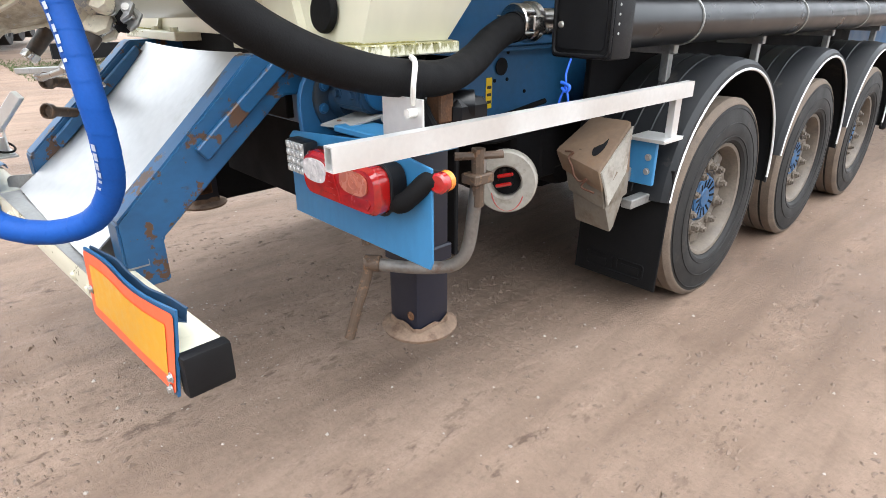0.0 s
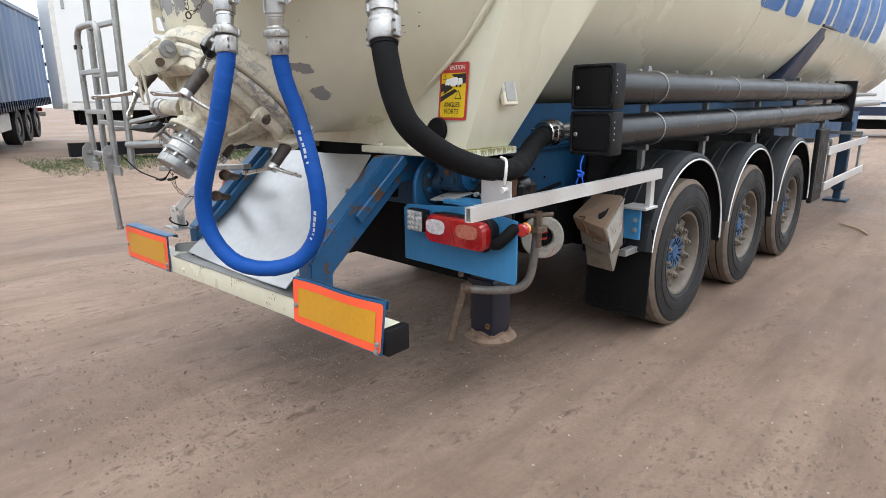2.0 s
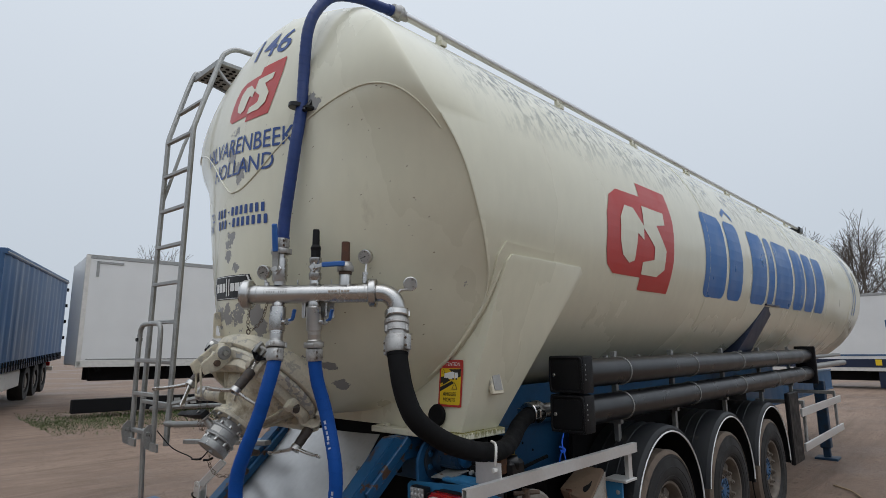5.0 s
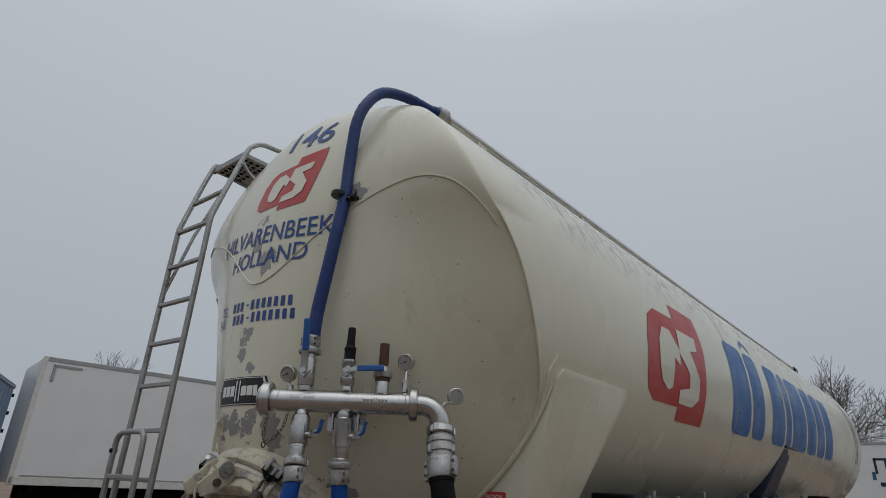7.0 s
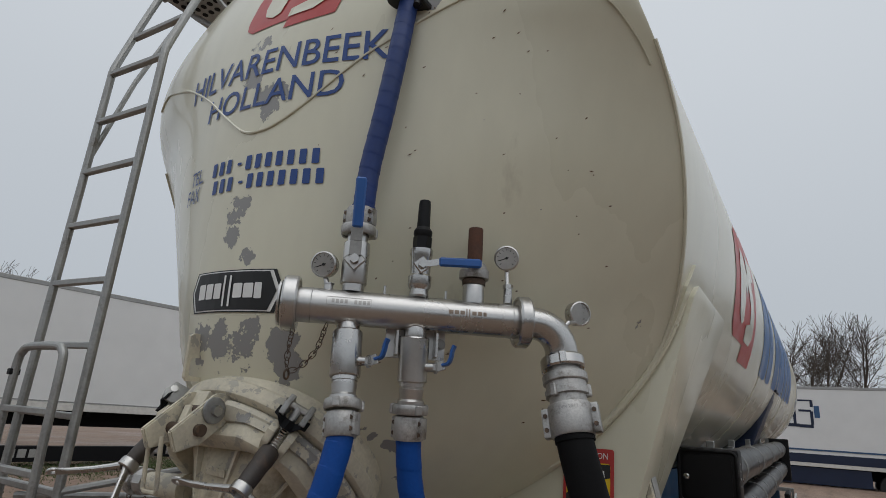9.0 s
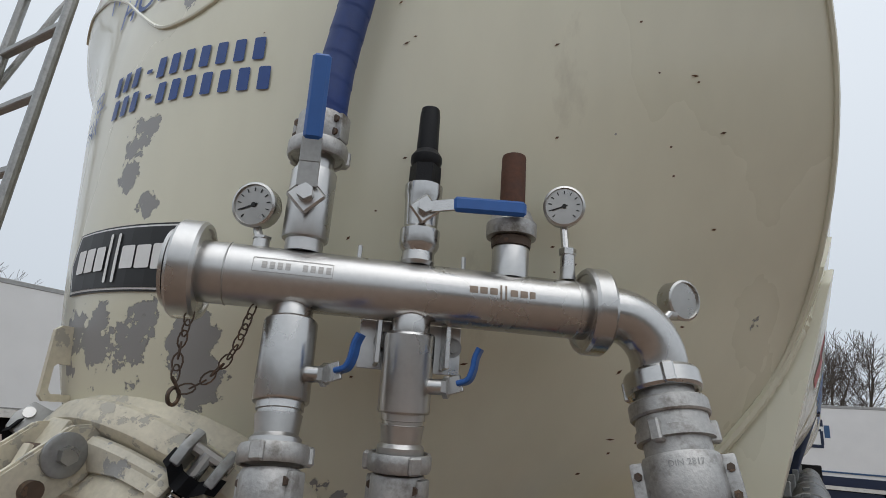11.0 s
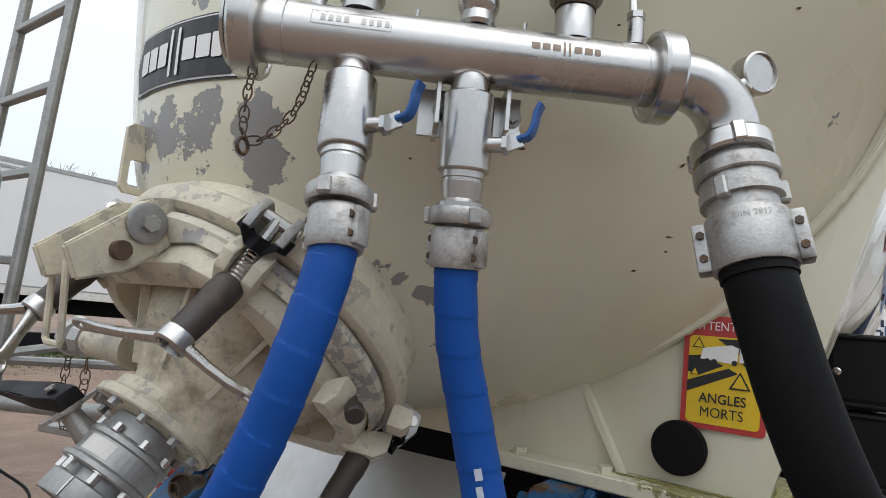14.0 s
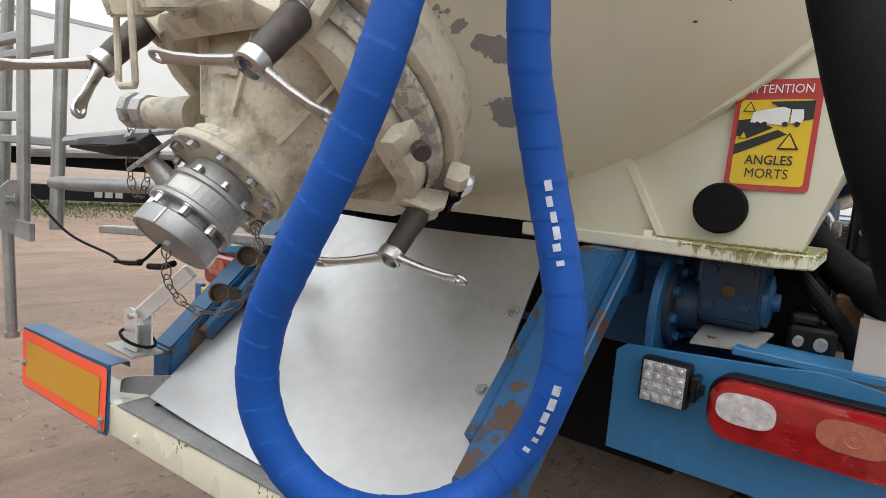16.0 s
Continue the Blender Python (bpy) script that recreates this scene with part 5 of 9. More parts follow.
sticker_piece([(0.774, 1.597), (0.80, 1.60), (0.85, 1.58), (0.80, 1.555), (0.774, 1.56)], BLACK_INK, "sticker_beam")
sticker_piece([(0.774, 1.515), (0.774, 1.54), (0.86, 1.575), (0.88, 1.565)], BLACK_INK, "sticker_beam")
sticker_piece([(0.835, 1.64), (0.926, 1.642), (0.926, 1.60), (0.90, 1.595)], BLACK_INK, "sticker_beam")
sticker_piece([(0.80, 1.592), (0.805, 1.617), (0.865, 1.628), (0.88, 1.622), (0.878, 1.592), (0.865, 1.586)], WHITE_INK, "sticker_truck", 0.0085)
sticker_piece([(0.882, 1.59), (0.882, 1.622), (0.905, 1.622), (0.908, 1.602), (0.905, 1.592)], WHITE_INK, "sticker_cab", 0.0085)
for cx in (0.815, 0.83, 0.872, 0.896):
    sticker_piece([(cx + 0.006 * math.cos(a), 1.588 + 0.006 * math.sin(a)) for a in [0.7 * i for i in range(9)]], BLACK_INK, "sticker_wheel", 0.009)
for cx, cz, s in ((0.795, 1.628, 0.014), (0.79, 1.562, 0.01), (0.885, 1.548, 0.022)):
    sticker_piece([(cx - s, cz - s * 0.8), (cx + s, cz - s * 0.8), (cx, cz + s)], BLACK_INK, "sticker_triangle", 0.0085)
    sticker_piece([(cx - s * 0.72, cz - s * 0.65), (cx + s * 0.72, cz - s * 0.65), (cx, cz + s * 0.72)], YELLOW, "sticker_triangle_field", 0.0095)
for txt, cz, h, wd, mat in (("ATTENTION", 1.669, 0.02, 0.138, WHITE_INK), ("ANGLES", 1.505, 0.022, 0.098, BLACK_INK), ("MORTS", 1.474, 0.022, 0.088, BLACK_INK)):
    b = word(txt, h, wd, 0.0, 0.013 if txt == "ANGLES" else 0.0)
    drape(b, lambda u, v, cz=cz: rear_plane(0.85 + u, cz + v, 0.0105), 0.3)
    part("sticker_word", b, mat, saddle_right, smooth=0)

# blue slanted bracket half way along the flank
for s in (1, -1):
    bm = bmesh.new()
    hull(bm, [(s * x, y, z) for x, y, z in ((1.16, 3.05, 2.19), (1.235, 3.05, 2.19), (1.16, 3.5, 2.20), (1.235, 3.5, 2.20), (0.7, 2.5, 1.5), (1.02, 2.5, 1.62), (0.7, 3.0, 1.5), (1.02, 3.0, 1.62))], 0.008)
    part("mid_bracket", bm, NAVY, trailer, "dark blue slanted tank bracket")
    bm = bmesh.new()
    box(bm, (s * 1.14 - 0.06, 3.05, 2.20), (s * 1.14 + 0.12, 3.62, 2.222), 0.004)
    part("bracket_lip", bm, NAVY, trailer)

# ---- chassis, bumper and rear lamps ----
bm = bmesh.new()
for s in (1, -1):
    x0, x1 = s * 0.53, s * 0.68
    lo, hi = min(x0, x1), max(x0, x1)
    box(bm, (s * 0.655 - 0.006, -1.9, 0.88), (s * 0.655 + 0.006, 9.6, 1.24), 0.002)
    box(bm, (lo, -1.9, 1.225), (hi + (0.0 if s < 0 else 0.0), 9.6, 1.245), 0.003)
    box(bm, (lo, -1.9, 0.87), (hi, 9.6, 0.89), 0.003)
for y in (-1.7, -0.9, 0.68, 2.04, 3.4, 5.2, 7.0, 8.8):
    box(bm, (-0.65, y - 0.05, 0.95), (0.65, y + 0.05, 1.2), 0.004)
chassis = part("chassis", bm, BLUE, trailer, "blue painted steel chassis beams")
bm = bmesh.new()
lathe(bm, (0.664, -1.06, 1.165), (1, 0, 0), [(0.036, 0), (0.036, 0.004), (0, 0.004)], 20)
for y, z in ((-1.02, 1.22), (-1.10, 1.22), (-1.02, 1.11), (-1.10, 1.11), (-1.22, 1.02), (-1.3, 1.02), (-0.9, 1.05)):
    lathe(bm, (0.662, y, z), (1, 0, 0), [(0.008, 0), (0.008, 0.004), (0, 0.004)], 10)
pieces("bolt_hole", bm, ROAD_BLACK, chassis)
bm = bmesh.new()
box(bm, (0.6615, -1.15, 1.0), (0.664, -1.115, 1.125))
part("yellow_label", bm, YELLOW, chassis)
bm = bmesh.new()
for z in (1.02, 1.05, 1.08):
    box(bm, (0.664, -1.145, z), (0.6655, -1.12, z + 0.012))
pieces("label_bar", bm, BLACK_INK, chassis)
for s in (1, -1):
    # tipping pivot: round-headed cheek plate, bolted flange, hanging bearing housing
    bm = bmesh.new()
    prism(bm, [(s * 0.640, y, z) for y, z in [(-1.70, 0.98), (-2.02, 0.98)] + [(-1.86 + 0.165 * math.cos(t), 1.10 + 0.16 * math.sin(t)) for t in [math.pi - math.pi * i / 14 for i in range(15)]]], (s * 0.022, 0, 0))
    bmesh.ops.bevel(bm, geom=bm.edges[:], offset=0.003, segments=1, affect="EDGES")
    pivot = part("tipping_pivot", bm, BLUE, trailer, "blue tipping hinge with a hanging bearing housing")
    bm = bmesh.new()
    lathe(bm, (s * 0.662, -1.86, 1.12), (s, 0, 0), [(0.118, 0.0), (0.118, 0.014), (0.110, 0.018), (0.070, 0.020), (0.066, 0.075), (0, 0.075)], 32)
    part("pivot_flange", bm, BLUE_SHADED_GRIMY, pivot)
    bm = bmesh.new()
    for i in range(8):
        a = i * 0.785 + 0.3
        hexbolt(bm, (s * 0.680, -1.86 + 0.093 * math.cos(a), 1.12 + 0.093 * math.sin(a)), (s, 0, 0), 0.012, 0.011)
    pieces("flange_bolt", bm, BLUE, pivot)
    bm = bmesh.new()
    prism(bm, [(s * 0.735, -1.86 + 0.085 * y, z) for y, z in ((-1, 1.262), (-1, 1.135), (-0.88, 1.108), (-0.5, 1.09), (0.5, 1.09), (0.88, 1.108), (1, 1.135), (1, 1.262))], (s * 0.14, 0, 0))
    bmesh.ops.bevel(bm, geom=bm.edges[:], offset=0.008, segments=2, affect="EDGES")
    housing = part("bearing_housing", bm, BLUE_SHADED_GRIMY, pivot, "grimy blue bearing housing, darkened as if shaded")
    bm = bmesh.new()
    lathe(bm, (s * 0.875, -1.86, 1.165), (s, 0, 0), [(0.066, 0.0), (0.066, 0.012), (0.05, 0.016), (0.024, 0.018), (0.022, 0.032), (0, 0.032)], 26)
    part("end_cover", bm, BLUE, housing)
    for x_, z_ in ((0.765, 1.235), (0.845, 1.235), (0.765, 1.15), (0.845, 1.15)):
        bm = bmesh.new()
        hexbolt(bm, (s * x_, -1.945, z_), (0, -1, 0), 0.012, 0.012)
        part("housing_bolt", bm, BLUE_SHADED_GRIMY, housing)
    bm = bmesh.new()
    lathe(bm, (s * 0.805, -1.944, 1.185), (0, -1, 0), [(0.016, 0.0), (0.016, 0.006), (0.010, 0.008), (0, 0.008)], 16)
    part("grease_plug", bm, RUST, housing)
    # pale folded bracket with two holes below the housing
    bm = bmesh.new()
    prism(bm, [(s * 0.745, -2.005, 1.052), (s * 0.885, -2.005, 1.062), (s * 0.905, -1.87, 1.085), (s * 0.745, -1.87, 1.075)], (0, 0, 0.006))
    tray = part("folded_bracket", bm, BARE, trailer, "dirty pale metal bracket with two holes")
    for x_ in (0.785, 0.822):
        bm = bmesh.new()
        lathe(bm, (s * x_, -1.955, 1.066), (0, 0, 1), [(0.013, 0.0), (0.013, 0.0035), (0, 0.0035)], 18)
        part("bracket_hole", bm, RUST, tray)
    bm = bmesh.new()
    prism(bm, [(s * 0.66, -2.02, 0.985), (s * 0.92, -2.02, 0.995), (s * 0.92, -1.72, 1.0), (s * 0.66, -1.72, 0.99)], (0, 0, 0.01))
    part("pivot_shelf", bm, BLUE_SHADED_GRIMY, trailer)
    # black valve block and rusty clutter outside the housing
    bm = bmesh.new()
    box(bm, (s * 0.985 - 0.05, -1.90, 1.06), (s * 0.985 + 0.05, -1.78, 1.125), 0.008)
    box(bm, (s * 0.965 - 0.03, -1.89, 1.125), (s * 0.965 + 0.03, -1.82, 1.15), 0.008)
    valve_block = part("air_valve", bm, BLACK_PLASTIC, trailer, "black brake air valve")
    for x_, r_ in ((1.005, 0.014), (0.96, 0.011)):
        bm = bmesh.new()
        cyl(bm, (s * x_, -1.895, 1.093), (s * x_, -1.922, 1.091), r_, seg=14)
        part("valve_port", bm, BARE, valve_block)
    bm = bmesh.new()
    tube(bm, spline([(s * 0.90, -1.72, 1.26), (s * 0.945, -1.78, 1.22), (s * 1.00, -1.83, 1.17), (s * 1.06, -1.84, 1.10), (s * 1.08, -1.80, 1.02)], 6), 0.021, 12)
    part("air_hose", bm, RUBBER, trailer, "black rubber air hose")
    bm = bmesh.new()
    box(bm, (s * 1.045 - 0.03, -1.80, 1.075), (s * 1.045 + 0.03, -1.74, 1.20), 0.005)
    part("rusty_bracket", bm, RUST, trailer, "rusty steel bracket")

# sloping arms from the pivots down to the bumper
arm_profile = [(-2.60, 0.690), (-2.60, 0.825), (-2.13, 1.262), (-1.86, 1.262), (-1.86, 1.13), (-2.03, 1.13), (-2.478, 0.75), (-2.478, 0.61), (-2.555, 0.61)]
for s in (1, -1):
    bm = bmesh.new()
    ai = 0.475 if s > 0 else 0.575
    prism(bm, [(s * ai, y, z) for y, z in arm_profile], (s * 0.10, 0, 0))
    bmesh.ops.bevel(bm, geom=bm.edges[:], offset=0.007, segments=2, affect="EDGES")
    arm = part("rear_arm", bm, BLUE_RUSTY, trailer, "blue box-section arm with rust streaks")
    bm = bmesh.new()
    beam(bm, (s * (ai - 0.02), -2.50, 0.86), (s * (ai - 0.02), -2.10, 1.225), 0.03, 0.045)
    part("stiffener", bm, BLUE_RUSTY, arm)
    bm = bmesh.new()
    beam(bm, (s * (ai + 0.112), -2.33, 0.985), (s * (ai + 0.112), -2.02, 1.245), 0.022, 0.05)
    part("edge_flange", bm, BLUE_RUSTY, arm, "rust-scabbed edge flange")

# steel chute sheet between the arms
SHEET_L, SHEET_R = -0.55, 0.47
bm = bmesh.new()
gridv = []
for i in range(13):
    t = i / 12
    row = []
    for j in range(17):
        u = -1 + 2 * j / 16
        y = -2.67 + 0.61 * t
        z = 0.69 + 0.555 * t - 0.035 * math.sin(math.pi * t) + 0.012 * u * u
        row.append(bm.verts.new((SHEET_L + (SHEET_R - SHEET_L) * (u + 1) / 2 + (-0.07 * (1 - u) / 2 - 0.10 * (1 + u) / 2) * t, y, z)))
    gridv.append(row)
for a, b in zip(gridv, gridv[1:]):
    for j in range(16):
        bm.faces.new((a[j], a[j + 1], b[j + 1], b[j]))
ext = bmesh.ops.extrude_face_region(bm, geom=bm.faces[:])
bmesh.ops.translate(bm, vec=(0, 0.003, -0.004), verts=[g for g in ext["geom"] if isinstance(g, bmesh.types.BMVert)])
bmesh.ops.recalc_face_normals(bm, faces=bm.faces[:])
sheet = part("chute_sheet", bm, SHEET, trailer, "dull stainless steel splash sheet")
bm = bmesh.new()
prism(bm, [(-0.690, -2.690, 0.684), (-0.690, -2.688, 0.716), (-0.682, -2.680, 0.729), (-0.665, -2.668, 0.735), (-0.555, -2.605, 0.752), (-0.570, -2.620, 0.700), (-0.610, -2.640, 0.686)], (0.006, -0.003, 0))
part("sheet_corner", bm, GALV, sheet, "rounded upturned corner of grey sheet")
for t in (0.74, 0.47):
    bm = bmesh.new()
    hexbolt(bm, (SHEET_R - 0.10 * t - 0.025, -2.67 + 0.61 * t, 0.69 + 0.555 * t - 0.035 * math.sin(math.pi * t) + 0.011), (0, -0.67, 0.74), 0.011, 0.009)
    part("sheet_bolt", bm, GALV, sheet)

# bumper: cream beam, black end caps, bent marker plates
bump = Matrix.Translation((0, -2.655, 0)) @ Matrix.Rotation(radians(2.6), 4, "Z")
bm = bmesh.new()
box(bm, (-1.12, -0.055, 0.577), (1.12, 0.055, 0.677), 0.010, bump, 2)
bumper = part("rear_bumper", bm, CREAM, trailer, "cream steel bumper beam")
bm = bmesh.new()
box(bm, (-0.60, -0.058, 0.679), (0.58, 0.10, 0.684), 0.0, bump)
box(bm, (-0.60, 0.095, 0.684), (0.58, 0.10, 0.70), 0.0, bump)
top_angle = part("top_angle", bm, GALV, bumper, "grey galvanised angle on the bumper")
for bx in (-0.52, -0.12, 0.30, 0.52):
    bm = bmesh.new()
    lathe(bm, bump @ V(bx, 0.02, 0.684), (0, 0, 1), [(0.011, 0.0), (0.011, 0.002), (0, 0.002)], 16)
    part("angle_hole", bm, ROAD_BLACK, top_angle)
bm = bmesh.new()
for bx, bl in ((0.02, 0.05), (0.06, 0.03), (0.10, 0.06), (0.36, 0.07), (0.40, 0.04), (-0.3, 0.04), (-0.27, 0.03)):
    for i in range(6):
        q = rg.random()
        u, v = bx + rg.gauss(0, 0.012 * (1 - q) + 0.003), 0.676 - bl * q
        bmesh.ops.create_icosphere(bm, subdivisions=1, radius=1, matrix=bump @ Matrix.Translation((u, -0.0552, v)) @ Matrix.Diagonal((rg.uniform(0.0008, 0.0022), 0.0008, rg.uniform(0.002, 0.008), 1)))
tagged(part("moss", bm, MOSS_DARK, bumper, "green moss runs down the bumper face", smooth=0), kind="stuff")
for bx in (-0.50, 0.33, 0.47):
    bm = bmesh.new()
    hexbolt(bm, bump @ V(bx, -0.055, 0.615), (0, -1, 0), 0.011, 0.007)
    part("bolt", bm, CREAM, bumper)
for s in (1, -1):
    bm = bmesh.new()
    box(bm, (s * 1.12, -0.058, 0.574), (s * 1.16, 0.058, 0.68), 0.008, bump, 2)
    part("end_cap", bm, BLACK_PLASTIC, bumper, "black plastic end cap")


def marker_plate(x0, x1, bend):
    """Amber plate with a red border on a bent blue backing."""
    def fit(u, v, lift):
        t = (u - x0) / (x1 - x0)
        f = (v - 0.585) / 0.195
        dent = bend * (0.016 * math.sin(t * 7) * f + 0.03 * f * t * t)
        return bump @ V(u, -0.064 - lift + dent - 0.02 * (1 - f) * bend, v)
    back = bmesh.new()
    flat(back, [(x0, 0.578), (x1, 0.578), (x1, 0.79), (x1 - 0.1, 0.79 - 0.008 * bend), (x0 + 0.2, 0.787), (x0, 0.785)], lambda u, v: fit(u, v, 0.0), 0.05)
    ext = bmesh.ops.extrude_face_region(back, geom=back.faces[:])
    bmesh.ops.translate(back, vec=(0, 0.006, 0), verts=[g for g in ext["geom"] if isinstance(g, bmesh.types.BMVert)])
    bmesh.ops.recalc_face_normals(back, faces=back.faces[:])
    pl = part("marker_plate", back, BLUE, bumper, "bent blue backing plate")
    lip = bmesh.new()
    o = [(x0 + 0.006 + (x1 - x0 - 0.012) * i / 24) for i in range(25)]
    cols = []
    for u in o:
        q = (u - x0) / (x1 - x0)
        wave = bend * (0.012 * math.sin(q * 9) + 0.006 * math.sin(q * 23 + 1))
        if bend < 0.2:
            cols.append([lip.verts.new(p) for p in (fit(u, 0.780, -0.004), fit(u, 0.786, -0.008), fit(u, 0.788, -0.030), fit(u, 0.788, -0.060), fit(u, 0.770, -0.064))])
            continue
        deep = 0.010 + 0.016 * min(1.0, 2.2 * q) + 0.5 * wave
        cols.append([lip.verts.new(p) for p in (fit(u, 0.762, -0.004), fit(u, 0.752, -deep), fit(u, 0.783 + 0.2 * wave, -deep - 0.002), fit(u, 0.786 + 0.2 * wave, -deep - 0.005), fit(u, 0.780 + 0.2 * wave, -deep - 0.009))])
    for p, q in zip(cols, cols[1:]):
        for k in range(4):
            lip.faces.new((p[k], q[k], q[k + 1], p[k + 1]))
    ext = bmesh.ops.extrude_face_region(lip, geom=lip.faces[:])
    bmesh.ops.translate(lip, vec=(0, 0.002, -0.003), verts=[g for g in ext["geom"] if isinstance(g, bmesh.types.BMVert)])
    bmesh.ops.recalc_face_normals(lip, faces=lip.faces[:])
    # the bent plate's trough takes the blue with shade in its colour
    part("folded_lip", lip, BLUE_SHADED_GRIMY if bend > 0.2 else BLUE, pl)
    cx = (x0 + x1) / 2
    b = bmesh.new()
    flat(b, [(u + cx, v + 0.682) for u, v in rounded(x1 - x0 - 0.006, 0.196, 0.014)], lambda u, v: fit(u, v, 0.003), 0.05)
    part("red_border", b, ORANGE_RED, pl, "fluorescent red plate border", smooth=0)
    b = bmesh.new()
    flat(b, [(u + cx, v + 0.682) for u, v in rounded(x1 - x0 - 0.075, 0.128, 0.006)], lambda u, v: fit(u, v, 0.0048), 0.05)
    part("amber_field", b, AMBER, pl, "amber retroreflective field", smooth=0)
    for u, v in ((x0 + 0.022, 0.665), (x1 - 0.022, 0.62), (x1 - 0.025, 0.59)):
        b = bmesh.new()
        p = fit(u, v, 0.004)
        hexbolt(b, p, (0, -1, 0), 0.009, 0.007)
        part("screw", b, GALV, pl)
    return pl


marker_plate(0.575, 1.135, 0.45)
marker_plate(-1.215, -0.645, 0.12)

# blue lamp panels with tail lamps
def lamp_panel(s):
    bm = bmesh.new()
    o = [(0.575, 0.735), (1.275, 0.735), (1.285, 0.76), (1.285, 1.02), (1.05, 1.055), (1.0, 1.055), (0.93, 1.045), (0.60, 1.02), (0.575, 1.0)]
    prism(bm, [(s * x, -2.025, z) for x, z in o], (0, 0.008, 0))
    bmesh.ops.bevel(bm, geom=bm.edges[:], offset=0.002, segments=1, affect="EDGES")
    pn = part("lamp_panel", bm, BLUE_LIGHT, trailer, "faded blue sheet metal lamp panel")
    bm = bmesh.new()
    box(bm, (s * 0.84, -2.02, 1.05), (s * 1.26, -1.90, 1.07), 0.004)
    part("panel_lip", bm, BLUE_LIGHT, pn)
    # tail lamp
    bm = bmesh.new()
    m = Matrix.Translation((s * 1.006, -2.03, 0.947)) @ Matrix.Rotation(radians(90), 4, "X")
    rs = rounded(0.37, 0.137, 0.045, 6)
    prism(bm, [m @ V(u, v, 0) for u, v in rs], (0, -0.05, 0))
    lamp = part("tail_lamp", bm, BLACK_PLASTIC, pn, "combination tail lamp")
    bm = bmesh.new()
    a = [bm.verts.new(m @ V(u * 0.985, v * 0.97, 0.05)) for u, v in rs]
    b = [bm.verts.new(m @ V(u * 0.98, v * 0.96, 0.085)) for u, v in rs]
    c = [bm.verts.new(m @ V(u * 0.93, v * 0.84, 0.10)) for u, v in rs]
    for p, q in ((a, b), (b, c)):
        for i in range(len(p)):
            j = (i + 1) % len(p)
            bm.faces.new((p[i], p[j], q[j], q[i]))
    bm.faces.new(c)
    bm.faces.new(a[::-1])
    bmesh.ops.recalc_face_normals(bm, faces=bm.faces[:])
    lens = bm
    lp = part("lamp_lens", lens, LENS_RED, pn, "red tail lamp lens")
    for cx, cz, rx, rz, mat, nm in ((-0.105, 0.016, 0.058, 0.034, LENS_CLEAR, "reversing_lens"), (0.085, 0.018, 0.062, 0.032, LENS_AMBER, "indicator_lens")):
        bm = bmesh.new()
        ov = [m @ V(s * cx + rx * math.copysign(abs(math.cos(q)) ** 0.7, math.cos(q)), cz + rz * math.copysign(abs(math.sin(q)) ** 0.7, math.sin(q)), 0.101) for q in [6.2832 * i / 28 for i in range(28)]]
        prism(bm, ov, (0, -0.005, 0))
        part(nm, bm, mat, pn)
    bm = bmesh.new()
    prism(bm, [m @ V(s * u, v, 0.101) for u, v in ((-0.085, -0.045), (0.02, -0.05), (-0.015, 0.035), (-0.03, 0.035))], (0, -0.004, 0))
    part("reflector_triangle", bm, LENS_RED, pn)
    for k in range(4):
        v_ = -0.036 + 0.017 * k
        half = 0.046 * (0.035 - v_) / 0.085
        bm = bmesh.new()
        prism(bm, [m @ V(s * (-0.026 - half), v_, 0.1055), m @ V(s * (-0.026 + half), v_, 0.1055), m @ V(s * (-0.026 + half), v_ + 0.0012, 0.1055), m @ V(s * (-0.026 - half), v_ + 0.0012, 0.1055)], (0, -0.001, 0))
        part("reflector_rib", bm, LENS_DEEP, pn)
    bm = bmesh.new()
    prism(bm, [m @ V(s * u, v, 0.101) for u, v in ((0.035, -0.046), (0.145, -0.046), (0.158, -0.030), (0.150, -0.018), (0.060, -0.018), (0.030, -0.030))], (0, -0.003, 0))
    part("stop_lens", bm, LENS_DEEP, pn)
    for cx, cz in ((-0.105, 0.016), (0.085, 0.018)):
        bm = bmesh.new()
        lathe(bm, m @ V(s * cx, cz, 0.106), (0, -1, 0), [(0.020, 0.0), (0.020, 0.0012), (0.016, 0.0012), (0.015, 0.0004), (0.006, 0.0004), (0.005, 0.0012), (0, 0.0012)], 20)
        part("lens_ring", bm, LENS_CLEAR if cx < 0 else LENS_AMBER, pn)
    bm = bmesh.new()
    tube(bm, [m @ V(u * 1.004, v * 1.012, 0.052) for u, v in rs], 0.0045, 8, closed=True)
    part("lamp_seal", bm, BLACK_PLASTIC, pn)
    # work lamp
    bm = bmesh.new()
    box(bm, (s * 0.715 - 0.058, -2.085, 0.905), (s * 0.715 + 0.058, -2.035, 1.015), 0.012, seg=2)
    wl_ = part("work_lamp", bm, FENDER, pn, "square work lamp with sixteen clear lenses")
    bm = bmesh.new()
    box(bm, (s * 0.715 - 0.049, -2.0875, 0.911), (s * 0.715 + 0.049, -2.083, 1.009), 0.003)
    part("lens_plate", bm, LENS_SMALL, wl_)
    for i in range(4):
        for j in range(4):
            bm = bmesh.new()
            x, z = s * 0.715 - 0.038 + 0.0253 * i, 0.922 + 0.0253 * j
            box(bm, (x - 0.0112, -2.0905, z - 0.0112), (x + 0.0112, -2.087, z + 0.0112), 0.0015)
            lathe(bm, (x, -2.0905, z), (0, -1, 0), [(0.0085, 0), (0.007, 0.0025), (0.003, 0.004), (0, 0.0042)], 14)
            part("lens", bm, LENS_SMALL, wl_)
    bm = bmesh.new()
